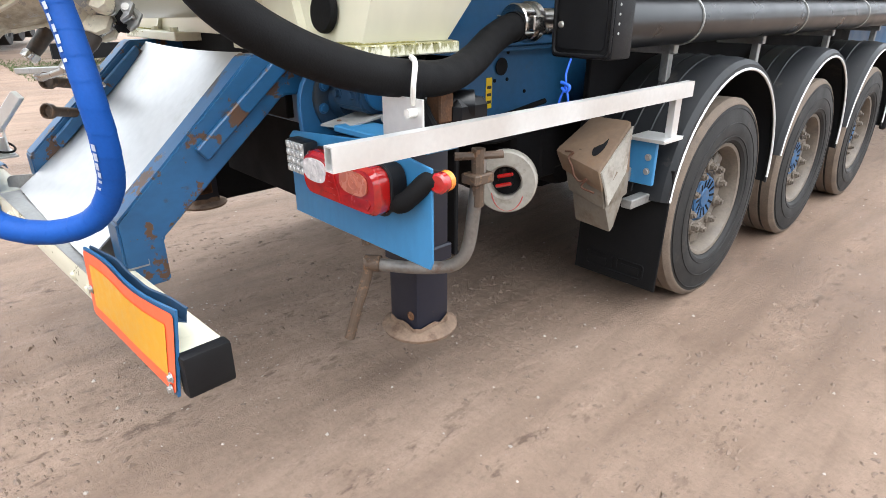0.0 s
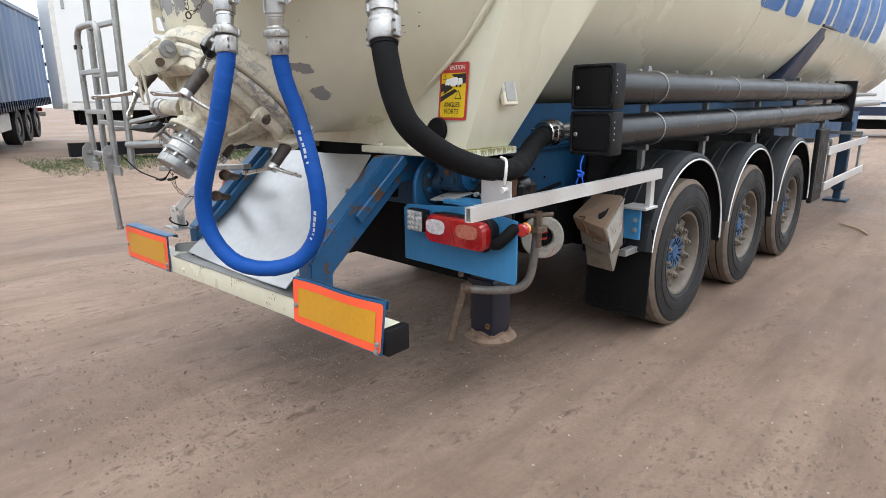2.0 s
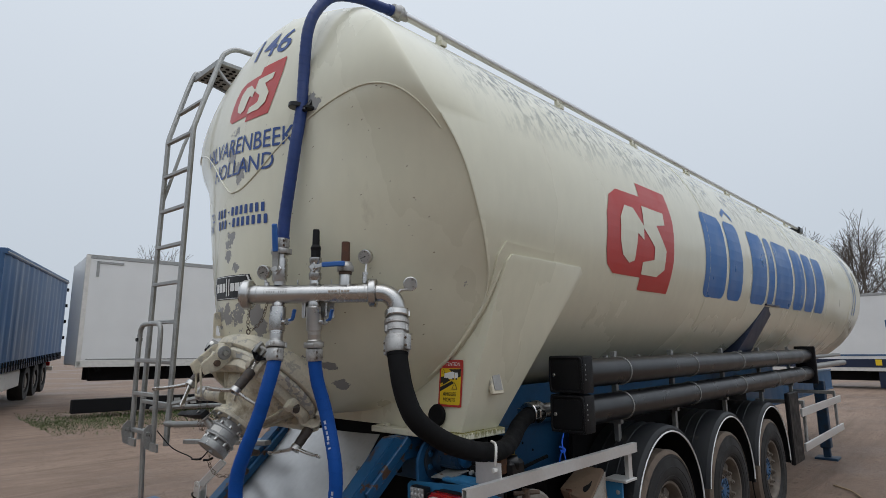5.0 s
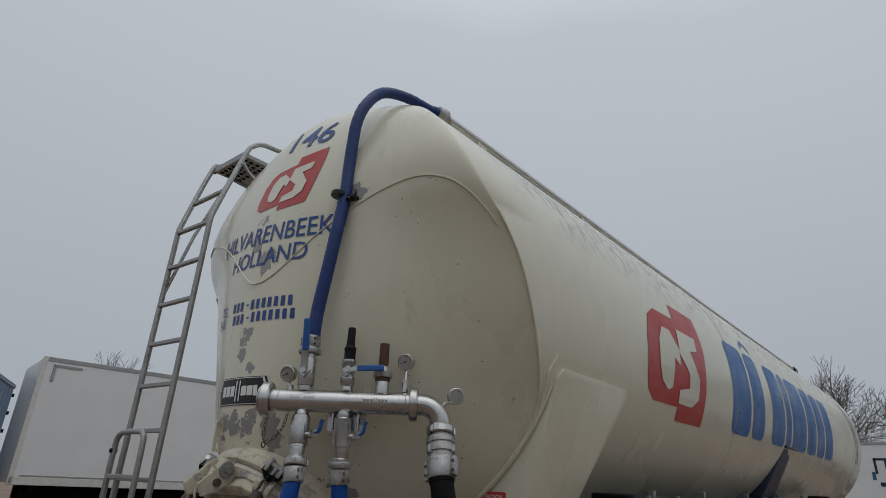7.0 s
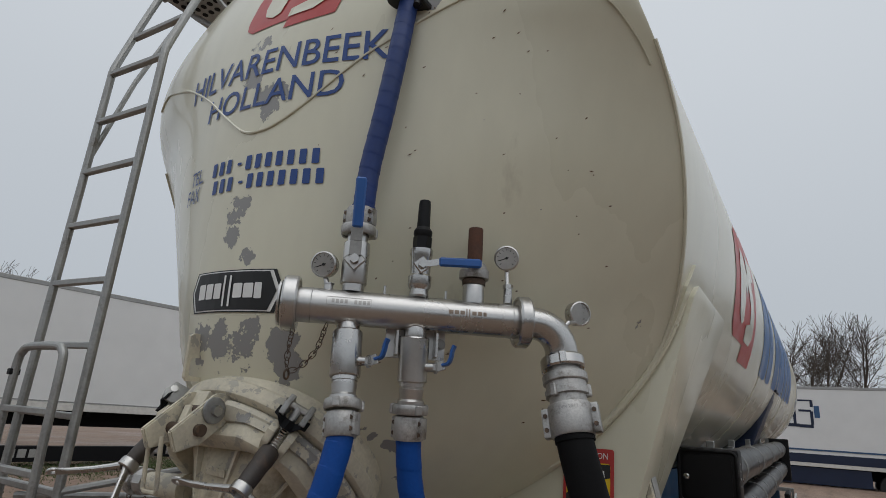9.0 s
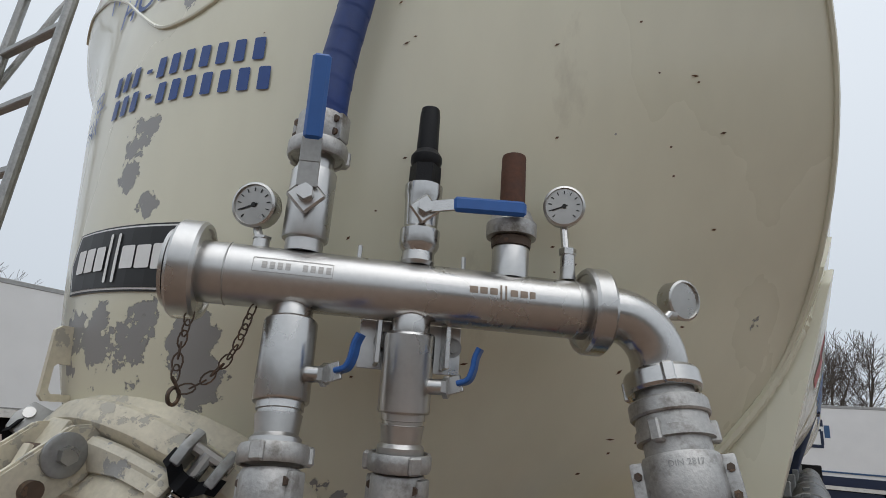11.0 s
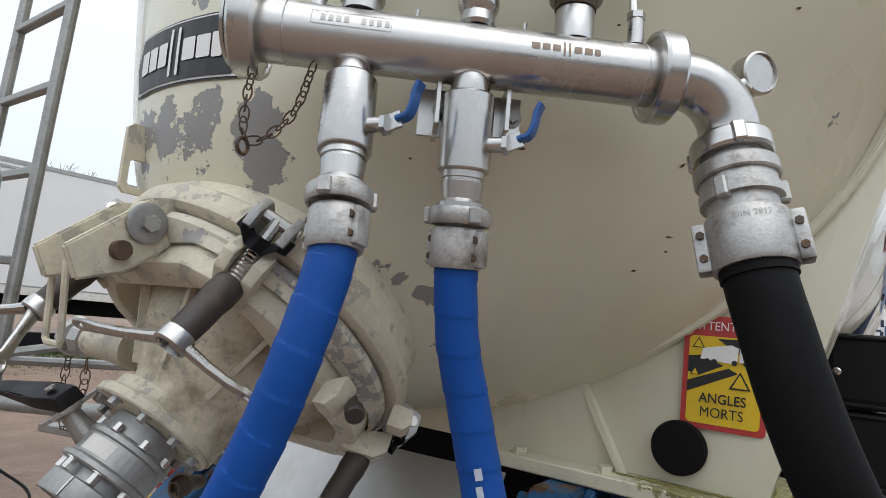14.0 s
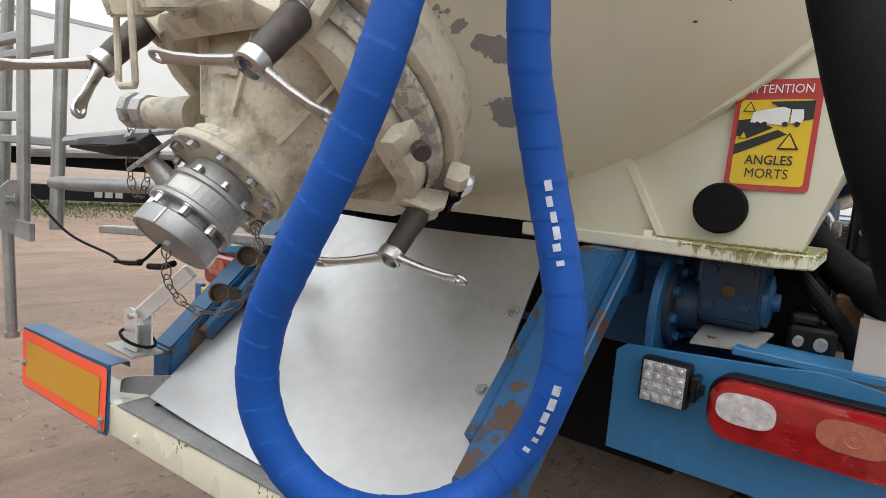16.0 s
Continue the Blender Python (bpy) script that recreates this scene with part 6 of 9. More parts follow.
    box(bm, (s * 0.782 - 0.008, -2.08, 0.93), (s * 0.782 + 0.008, -2.03, 0.99), 0.003)
    hexbolt(bm, (s * 0.79, -2.06, 0.96), (s, 0, 0), 0.014, 0.01)
    part("lamp_bracket", bm, BLACK, wl_)
    # side marker on a rubber arm
    bm = bmesh.new()
    tube(bm, spline([(s * 1.165, -2.055, 0.915), (s * 1.205, -2.06, 0.918), (s * 1.24, -2.045, 0.95), (s * 1.265, -2.02, 0.983), (s * 1.30, -1.995, 0.985)], 6), 0.027, 14)
    mk = part("marker_arm", bm, RUBBER, pn, "black rubber side marker arm")
    bm = bmesh.new()
    lathe(bm, (s * 1.298, -2.0, 0.984), (0.25 * s, -1, 0), [(0.028, -0.0), (0.028, 0.018), (0.022, 0.026), (0, 0.028)], 22)
    part("red_marker", bm, LENS_RED, mk)
    bm = bmesh.new()
    lathe(bm, (s * 1.298, -1.998, 0.984), (-0.25 * s, 1, 0), [(0.028, 0.0), (0.028, 0.02), (0.022, 0.028), (0, 0.03)], 22)
    part("orange_marker", bm, LENS_ORANGE, mk)
    return pn


lamp_panel(1)
lamp_panel(-1)

# support legs with foot plates, and the bent crank
LEG_PAINT = material("navy_leg_paint", (0.006, 0.009, 0.02), 0.4, vary=0.2, scale=8, grain=60, dirt=(0.09, 0.06, 0.04), dirt_amt=0.3, dirt_scale=10, edge=0.06)


def support_leg(s):
    bm = bmesh.new()
    box(bm, (s * 0.955 - 0.075, -1.865, 0.36), (s * 0.955 + 0.075, -1.715, 1.0), 0.02, seg=2)
    leg = part("support_leg", bm, LEG_PAINT, trailer, "dark navy square support leg, muddy foot")
    bm = bmesh.new()
    lathe(bm, (s * 0.955, -1.79, 0.335), (0, 0, 1), [(0.13, 0.0), (0.135, 0.012), (0.11, 0.022), (0.07, 0.03), (0, 0.03)], 28)
    part("foot", bm, FOOT_MUD, leg, "mud-caked round foot plate")
    bm = bmesh.new()
    crust = rounded(0.158, 0.158, 0.022, 5)
    crust = [V(s * 0.955 + a[0] + (b[0] - a[0]) * k / 4, -1.79 + a[1] + (b[1] - a[1]) * k / 4, 0) for a, b in zip(crust, crust[1:] + crust[:1]) for k in range(4)]
    low = [bm.verts.new(p + V(0, 0, 0.360)) for p in crust]
    up = [bm.verts.new(p + V(0, 0, 0.376 + 0.03 * abs(noise.noise(p * 14)) + 0.010 * noise.noise(p * 45))) for p in crust]
    for k in range(len(crust)):
        q = (k + 1) % len(crust)
        bm.faces.new((low[k], low[q], up[q], up[k]))
    part("mud_crust", bm, FOOT_MUD, leg, "ragged crust of dried mud and rust", smooth=0)
    bm = bmesh.new()
    lathe(bm, (s * 0.955 + s * 0.045, -1.866, 0.42), (0, -1, 0), [(0.016, 0.0), (0.016, 0.004), (0.012, 0.006), (0.008, 0.002), (0, 0.002)], 18)
    part("pin_head", bm, RUST, leg)
    bm = bmesh.new()
    box(bm, (s * 0.87 - 0.012, -1.84, 0.42), (s * 0.87 + 0.012, -1.76, 0.62), 0.003)
    for i in range(12):
        box(bm, (s * 0.862 - 0.012, -1.83, 0.42 + 0.016 * i), (s * 0.862 + 0.004, -1.77, 0.428 + 0.016 * i))
    part("ratchet_rack", bm, RUST, leg)
    bm = bmesh.new()
    box(bm, (s * 0.955 - 0.083, -1.873, 0.60), (s * 0.955 + 0.083, -1.707, 0.66), 0.006)
    part("collar", bm, LEG_PAINT, leg)
    return leg


support_leg(1)
support_leg(-1)
bm = bmesh.new()
tube(bm, spline([(1.235, -1.79, 1.0), (1.23, -1.80, 0.9), (1.215, -1.81, 0.74), (1.19, -1.825, 0.675), (1.14, -1.85, 0.645), (1.05, -1.92, 0.637), (0.96, -1.995, 0.645)], 7), 0.0205, 14)
crank = part("crank", bm, CRANK_STEEL, trailer, "bent grey steel crank handle")
bm = bmesh.new()
tube(bm, spline([(0.965, -2.0, 0.665), (0.955, -2.01, 0.6), (0.95, -2.05, 0.5), (0.945, -2.085, 0.40)], 6), 0.017, 12)
part("crank_grip", bm, BROWN_GRIP, crank)
bm = bmesh.new()
cyl(bm, (0.945, -2.005, 0.645), (0.985, -1.975, 0.645), 0.027, seg=14)
tube(bm, [(0.93, -1.99, 0.7), (0.93, -1.985, 0.78)], 0.014, 8)
part("crank_knuckle", bm, BROWN_GRIP, crank)
bm = bmesh.new()
box(bm, (1.205, -1.84, 0.93), (1.265, -1.76, 0.96), 0.004)
tube(bm, [(1.20, -1.86, 1.01), (1.275, -1.74, 1.01)], 0.012, 8)
tube(bm, [(1.235, -1.8, 0.86), (1.235, -1.8, 1.03)], 0.02, 10)
part("crank_clamp", bm, BROWN_GRIP, crank)

# black cylinders added across the chassis to darken the space before the first axle
for z_, y_ in ((0.66, -0.80), (0.66, -0.42)):
    bm = bmesh.new()
    lathe(bm, (-0.62, y_, z_), (1, 0, 0), [(0, 0), (0.08, 0.006), (0.14, 0.03), (0.155, 0.07), (0.155, 1.17), (0.14, 1.21), (0.08, 1.234), (0, 1.24)], 28)
    air_tank = part("air_tank", bm, ROAD_BLACK, trailer, "added black cylinder that darkens the space under the chassis")
    for x_ in (-0.3, 0.3):
        bm = bmesh.new()
        lathe(bm, (x_, y_, z_), (1, 0, 0), [(0.156, -0.02), (0.159, -0.018), (0.159, 0.018), (0.156, 0.02)], 28)
        part("cylinder_strap", bm, ROAD_BLACK, air_tank)

# white cable drum on the chassis
bm = bmesh.new()
ax = V(0.55, -0.83, 0.05).normalized()
lathe(bm, V(0.975, -1.37, 0.79), ax, [(0.112, -0.07), (0.118, -0.05), (0.118, 0.0), (0.112, 0.008), (0.066, 0.008), (0.058, -0.004), (0.055, -0.045), (0, -0.045)], 36)
drum = part("cable_drum", bm, DRUM_DIRTY, trailer, "round dirty off-white drum with red clips")
# near-black disc and stub for the shade in the drum's hollow
bm = bmesh.new()
lathe(bm, V(0.975, -1.37, 0.79), ax, [(0.054, -0.044), (0.054, -0.03), (0.03, -0.028), (0.026, -0.005), (0, -0.005)], 18)
part("drum_hollow", bm, ROAD_BLACK, drum)
bm = bmesh.new()
c0 = V(0.975, -1.37, 0.79) + ax * 0.012
for dx, dz in ((-0.03, 0.022), (-0.035, -0.015)):
    beam(bm, c0 + V(0.83 * dx, 0.55 * dx, dz), c0 + V(0.83 * (dx + 0.06), 0.55 * (dx + 0.06), dz + 0.014), 0.014, 0.014)
pieces("red_clip", bm, LENS_RED, drum)
bm = bmesh.new()
tube(bm, [c0 + V(0.83 * (0.01 + 0.06 * math.cos(a)), 0.55 * (0.01 + 0.06 * math.cos(a)), -0.03 + 0.08 * math.sin(a)) for a in [3.3 + 0.25 * i for i in range(12)]], 0.002, 5)
part("red_cord", bm, RED, drum)
bm = bmesh.new()
box(bm, (0.80, -1.36, 0.76), (0.96, -1.28, 0.84), 0.01)
part("drum_bracket", bm, BLACK, drum)

# square side bar with its brackets
bm = bmesh.new()
b0, b1 = V(1.232, -2.30, 1.085), V(1.262, -0.60, 1.092)
d = (b1 - b0).normalized()
sd_ = V(d.y, -d.x, 0)
w_, t_ = 0.03, 0.004
outer = [(-0.002, -w_), (w_, -w_), (w_, w_), (-0.002, w_)]
inner = [(0.014 + (a - 0.014) * 0.75, b * (w_ - t_) / w_) for a, b in outer]
ends = []
for p in (b0, b1):
    ends.append(([bm.verts.new(p + sd_ * a + V(0, 0, b)) for a, b in outer], [bm.verts.new(p + sd_ * a + V(0, 0, b)) for a, b in inner]))
for k in range(4):
    j = (k + 1) % 4
    bm.faces.new((ends[0][0][k], ends[0][0][j], ends[1][0][j], ends[1][0][k]))
    bm.faces.new((ends[0][1][k], ends[1][1][k], ends[1][1][j], ends[0][1][j]))
    for e in ends:
        bm.faces.new((e[0][k], e[0][j], e[1][j], e[1][k]))
bmesh.ops.recalc_face_normals(bm, faces=bm.faces[:])
side_bar = part("side_bar", bm, ALU_BAR, trailer, "open-ended square aluminium side bar")
bm = bmesh.new()
box(bm, (1.07, -2.008, 1.055), (1.235, -2.002, 1.185), 0.001)
box(bm, (1.07, -2.008, 1.055), (1.235, -1.9, 1.061), 0.001)
part("bar_bracket", bm, ALU_BAR, side_bar)
bm = bmesh.new()
box(bm, (1.235, -0.68, 0.90), (1.265, -0.63, 1.065), 0.002)
box(bm, (1.12, -0.76, 0.885), (1.28, -0.60, 0.90), 0.002)
part("bar_post", bm, ALU_BAR, side_bar)
bm = bmesh.new()
box(bm, (1.12, -0.74, 0.70), (1.24, -0.72, 0.885), 0.004)
box(bm, (1.12, -0.74, 0.70), (1.13, -0.60, 0.885), 0.004)
part("blue_bracket", bm, BLUE_LIGHT, side_bar)
bm = bmesh.new()
hexbolt(bm, (1.21, -0.742, 0.82), (0, -1, 0), 0.01)
hexbolt(bm, (1.21, -0.742, 0.76), (0, -1, 0), 0.01)
pieces("bracket_bolt", bm, GALV, side_bar)
bm = bmesh.new()
tube(bm, spline([(1.20, -2.01, 1.17), (1.215, -2.02, 1.22), (1.20, -2.0, 1.27), (1.15, -1.97, 1.28)], 6), 0.007, 8)
cyl(bm, (1.205, -2.035, 1.15), (1.205, -1.99, 1.15), 0.012, seg=10)
part("hose_hook", bm, WHITE_SOFT, side_bar, "white hook that steadies the hose")

# hose pipes along the flank with black end boxes
PX = 1.125
for z, nm in ((1.585, "upper"), (1.345, "lower")):
    bm = bmesh.new()
    lathe(bm, (PX, -1.06, z), (0, 1, 0), [(0.088, 0.0), (0.095, 0.004), (0.095, 6.35), (0.0, 6.35)], 32)
    hp = part("hose_pipe", bm, BLACK, trailer, "black steel hose storage pipe")
    for y in (-0.45, 0.85, 2.15, 3.45, 4.75):
        bm = bmesh.new()
        ring(bm, (PX, y, z), (0, 1, 0), 0.097, 0.005, 30, 6)
        part("pipe_band", bm, GALV, hp)
    bm = bmesh.new()
    box(bm, (PX - 0.125, -1.175, z - 0.116), (PX + 0.125, -1.05, z + 0.116), 0.014, seg=2)
    bx = part("end_box", bm, BLACK_PLASTIC, hp, "black plastic pipe end box")
    bm = bmesh.new()
    o = rounded(0.19, 0.17, 0.02)
    prism(bm, [(PX + u, -1.1765, z + v) for u, v in o], (0, -0.003, 0))
    part("box_lid", bm, BLACK_PLASTIC, hp)
    bm = bmesh.new()
    tube(bm, [(PX + u, -1.177, z + v) for u, v in rounded(0.228, 0.208, 0.022)], 0.007, 8, closed=True)
    part("box_rim", bm, BLACK_PLASTIC, hp)
    bm = bmesh.new()
    lathe(bm, (PX - 0.085, -1.178, z - 0.005), (0, -1, 0), [(0.012, 0), (0.012, 0.004), (0.007, 0.007), (0, 0.007)], 14)
    part("box_screw", bm, CHROME, hp)
    bm = bmesh.new()
    for k in range(4):
        lathe(bm, (PX + 0.1255, -1.15, z + 0.06 - 0.03 * k), (1, 0, 0), [(0.005, 0), (0.004, 0.002), (0, 0.002)], 8)
    pieces("box_rivet", bm, GALV, hp)
bm = bmesh.new()
box(bm, (PX - 0.13, 5.28, 1.2), (PX + 0.13, 5.33, 1.72), 0.01)
part("pipe_end_plate", bm, BLACK, trailer)
for y in (-0.35, 0.7, 2.0, 3.3, 4.7):
    bm = bmesh.new()
    box(bm, (0.66, y - 0.02, 1.2), (PX - 0.05, y + 0.02, 1.25), 0.004)
    box(bm, (PX - 0.11, y - 0.02, 1.05), (PX - 0.07, y + 0.02, 1.72), 0.004)
    part("pipe_hanger", bm, GALV, trailer)
bm = bmesh.new()
box(bm, (0.668, -1.62, 1.246), (0.69, 5.3, 1.50), 0.004)
part("side_plate", bm, BLUE, trailer, "blue side plate behind the pipes")
for y in (-0.62, -0.1, 1.1, 2.4):
    bm = bmesh.new()
    box(bm, (PX - 0.03, y - 0.015, 1.676), (PX + 0.0, y + 0.015, 1.692), 0.002)
    pieces("hanger_tab", bm, GALV, trailer)

# wheels, fenders and mud flaps
def wheel_parts(x, y, z, s):
    """One wheel facing along s in x."""
    bm = bmesh.new()
    lathe(bm, (x, y, z), (s, 0, 0), [(0.30, -0.185), (0.40, -0.19), (0.475, -0.18), (0.505, -0.16), (0.505, 0.15), (0.485, 0.172), (0.45, 0.180), (0.40, 0.186), (0.375, 0.190), (0.345, 0.186), (0.31, 0.178), (0.296, 0.165), (0.29, 0.12), (0.29, -0.12)], 64, caps=False)
    w = part("wheel", bm, TYRE, trailer, "dusty black truck tyre on a dirty rim")
    bm = bmesh.new()
    n = 64
    for (a0, a1) in ((-0.155, -0.10), (-0.09, -0.035), (-0.025, 0.025), (0.035, 0.09), (0.10, 0.15)):
        lathe(bm, (x, y, z), (s, 0, 0), [(0.50, a0), (0.513, a0 + 0.004), (0.513, a1 - 0.004), (0.50, a1)], n, caps=False)
    pieces("tread", bm, TREAD, w, "mud-filled ribbed tread")
    bm = bmesh.new()
    for rr, hh in ((0.465, 0.1775), (0.395, 0.1875), (0.33, 0.1835)):
        ring(bm, V(x, y, z) + V(s * hh, 0, 0), (s, 0, 0), rr, 0.003, 56, 5)
    pieces("sidewall_ridge", bm, TYRE, w)
    bm = bmesh.new()
    lathe(bm, (x, y, z), (s, 0, 0), [(0.29, -0.12), (0.298, 0.150), (0.292, 0.162), (0.276, 0.158), (0.268, 0.14), (0.262, 0.12), (0.258, 0.06), (0.25, -0.02)], 48, caps=False)
    part("rim", bm, RIM, w, "dirty cream steel rim")
    # near-black disc behind the spokes, for the shade in the gaps
    bm = bmesh.new()
    lathe(bm, (x, y, z), (s, 0, 0), [(0.262, -0.02), (0.262, 0.0), (0.15, 0.005), (0.15, -0.02)], 40)
    part("dark_backing", bm, ROAD_BLACK, w)
    bm = bmesh.new()
    lathe(bm, (x, y, z), (s, 0, 0), [(0.128, 0.0), (0.128, 0.085), (0.118, 0.092), (0.112, 0.108), (0.104, 0.112), (0.05, 0.104), (0.045, 0.112), (0, 0.114)], 40)
    part("hub", bm, HUB, w, "faded blue wheel hub")
    bm = bmesh.new()
    lathe(bm, (x, y, z), (s, 0, 0), [(0.127, 0.02), (0.127, 0.088), (0.134, 0.098), (0.188, 0.102), (0.200, 0.09), (0.203, 0.02)], 40)
    part("rim_disc", bm, RIM, w)
    for i in range(10):
        a = 6.2832 * (i + 0.5) / 10
        ca, sa = math.cos(a), math.sin(a)
        bm = bmesh.new()
        beam(bm, V(x + s * 0.075, y + 0.256 * ca, z + 0.256 * sa), V(x + s * 0.078, y + 0.176 * ca, z + 0.176 * sa), 0.074, 0.05, (1, 0, 0), 0.016)
        part("rim_spoke", bm, RIM, w)
        bm = bmesh.new()
        p = V(x + s * 0.10, y + 0.166 * ca, z + 0.166 * sa)
        lathe(bm, p, (s, 0, 0), [(0.030, 0), (0.030, 0.010), (0.022, 0.014)], 12)
        cyl(bm, p, p + V(s * 0.034, 0, 0), 0.022, 0.0205, seg=6)
        cyl(bm, p, p + V(s * 0.046, 0, 0), 0.012, seg=10)
        part("wheel_nut", bm, RIM, w)
    bm = bmesh.new()
    lathe(bm, (x, y, z), (s, 0, 0), [(0.512, 0.130), (0.513, 0.152), (0.497, 0.170), (0.486, 0.1755), (0.482, 0.176), (0.484, 0.171), (0.492, 0.166)], 64, caps=False)
    part("mud_band", bm, TREAD, w, "dried tan mud on the tyre shoulder")
    bm = bmesh.new()
    for i in range(14):
        a = 6.2832 * i / 14
        p = V(x + s * 0.1055, y + 0.056 * math.cos(a), z + 0.056 * math.sin(a))
        beam(bm, p, p + V(s * 0.006, 0.044 * math.cos(a), 0.044 * math.sin(a)), 0.011, 0.004, (1, 0, 0), 0)
    pieces("hub_slot", bm, ROAD_BLACK, w)
    return w


def fender_parts(y, z, s):
    bm = bmesh.new()
    a0, a1 = 8, 186
    prof = []
    n = 34
    rows = []
    for i in range(n + 1):
        a = radians(a0 + (a1 - a0) * i / n)
        row = []
        for xx, rr in ((0.86, 0.655), (1.19, 0.655), (1.25, 0.645), (1.272, 0.625), (1.275, 0.60), (1.265, 0.60), (1.26, 0.62), (1.24, 0.636), (1.19, 0.645), (0.86, 0.645)):
            row.append(bm.verts.new((s * xx, y - rr * math.cos(a), z + rr * math.sin(a))))
        rows.append(row)
    k = len(rows[0])
    for a, b in zip(rows, rows[1:]):
        for i in range(k):
            j = (i + 1) % k
            bm.faces.new((a[i], a[j], b[j], b[i]))
    bm.faces.new(rows[0])
    bm.faces.new(rows[-1][::-1])
    bmesh.ops.recalc_face_normals(bm, faces=bm.faces[:])
    f = part("fender", bm, FENDER, trailer, "dark grey plastic wheel fender")
    for rr, mat, nm in ((0.603, WHITE, "white_edge"),):
        bm = bmesh.new()
        tube(bm, [V(s * 1.273, y - rr * math.cos(radians(a)), z + rr * math.sin(radians(a))) for a in range(8, 187, 5)], 0.0065, 8)
        part(nm, bm, mat, f, "white edging on the fender")
    for rr in (0.652,):
        bm = bmesh.new()
        for xx in (0.95, 1.03, 1.11):
            tube(bm, [V(s * xx, y - (rr + 0.002) * math.cos(radians(a)), z + (rr + 0.002) * math.sin(radians(a))) for a in range(10, 185, 6)], 0.006, 6)
        part("rib", bm, FENDER, f)
    return f


for k in range(3):
    y = 1.36 * k - 0.02
    zz = 0.505 - math.tan(PITCH) * (y + 2.0)
    for s in (1, -1):
        wheel_parts(s * 1.075, y, zz, s)
        fender_parts(y, zz + 0.045, s)
    bm = bmesh.new()
    tube(bm, [(-0.9, y, zz), (0.9, y, zz)], 0.065, 14)
    box(bm, (-0.75, y - 0.09, zz - 0.09), (-0.5, y + 0.09, zz + 0.12), 0.01)
    box(bm, (0.5, y - 0.09, zz - 0.09), (0.75, y + 0.09, zz + 0.12), 0.01)
    part("axle", bm, ROAD_BLACK, trailer)
    for s in (1, -1):
        bm = bmesh.new()
        beam(bm, (s * 0.56, y - 0.62, 0.72), (s * 0.56, y + 0.05, zz + 0.1), 0.09, 0.06)
        beam(bm, (s * 0.56, y + 0.05, zz + 0.1), (s * 0.56, y + 0.42, zz + 0.12), 0.09, 0.06)
        box(bm, (s * 0.56 - 0.07, y - 0.68, 0.6), (s * 0.56 + 0.07, y - 0.55, 0.9), 0.01)
        part("trailing_arm", bm, ROAD_BLACK, trailer)
        bm = bmesh.new()
        lathe(bm, (s * 0.56, y + 0.36, zz + 0.13), (0, 0, 1), [(0.11, 0), (0.14, 0.03), (0.145, 0.1), (0.14, 0.2), (0.12, 0.26)], 20)
        part("air_spring", bm, RUBBER, trailer)
        bm = bmesh.new()
        cyl(bm, (s * 0.32, y - 0.28, zz + 0.02), (s * 0.32, y - 0.06, zz + 0.02), 0.085, seg=18)
        part("brake_chamber", bm, ROAD_BLACK, trailer)
for s in (1, -1):
    bm = bmesh.new()
    m = Matrix.Translation((s * 1.06, -0.625, 0.47)) @ Matrix.Rotation(radians(-3), 4, "X")
    box(bm, (-0.215, -0.006, -0.29), (0.215, 0.006, 0.28), 0.003, m)
    fl = part("mud_flap", bm, RUBBER, trailer, "black rubber mud flap with raised mark")
    bm = bmesh.new()
    ov = rounded(0.30, 0.07, 0.015)
    mm = m @ Matrix.Translation((0, -0.008, -0.215)) @ Matrix.Rotation(radians(90), 4, "X")
    tube(bm, [mm @ V(u, v, 0) for u, v in ov], 0.004, 6, closed=True)
    for u, wd in ((-0.085, 0.09), (-0.012, 0.008), (0.012, 0.008), (0.085, 0.09)):
        box(bm, (u - wd / 2, -0.016, -0.004), (u + wd / 2, 0.016 if wd > 0.02 else 0.03, 0.004), 0, mm)
    part("raised_mark", bm, RUBBER, fl)
    bm = bmesh.new()
    for u in (-0.15, 0.17):
        lathe(bm, m @ V(u, -0.006, 0.25), (0, -1, 0), [(0.011, 0), (0.009, 0.005), (0, 0.006)], 12)
    pieces("flap_bolt", bm, GALV, fl)
    # black panel and front flap ahead of the wheels, side guard rails, landing legs
    bm = bmesh.new()
    box(bm, (s * 1.25 - 0.03, 3.52, 0.36), (s * 1.25 + 0.02, 3.98, 1.18), 0.012)
    part("front_panel", bm, BLACK_PLASTIC, trailer, "black plastic panel ahead of the wheels")
    bm = bmesh.new()
    for z in (0.90, 0.48):
        box(bm, (s * 1.25 - 0.015, 4.15, z - 0.05), (s * 1.25 + 0.012, 6.7, z + 0.05), 0.005)
    gd = part("guard_rail", bm, ALU_BAR, trailer, "aluminium side guard rails")
    for yy in (4.4, 6.45):
        bm = bmesh.new()
        box(bm, (s * 1.23 - 0.03, yy, 0.42), (s * 1.23, yy + 0.07, 1.0), 0.004)
        box(bm, (min(s * 0.66, s * 1.23), yy, 0.98), (max(s * 0.66, s * 1.23), yy + 0.07, 1.03), 0.004)
        part("guard_post", bm, GALV, gd)
    bm = bmesh.new()
    box(bm, (s * 0.95 - 0.075, 6.85, 0.1), (s * 0.95 + 0.075, 7.0, 1.15), 0.01)
    box(bm, (s * 0.95 - 0.16, 6.78, -0.1), (s * 0.95 + 0.16, 7.07, -0.04), 0.01)
    box(bm, (s * 0.95 - 0.05, 6.88, -0.05), (s * 0.95 + 0.05, 6.97, 0.12), 0.01)
    part("landing_leg", bm, BLUE_SHADED_GRIMY, trailer, "blue front landing leg")
bm = bmesh.new()
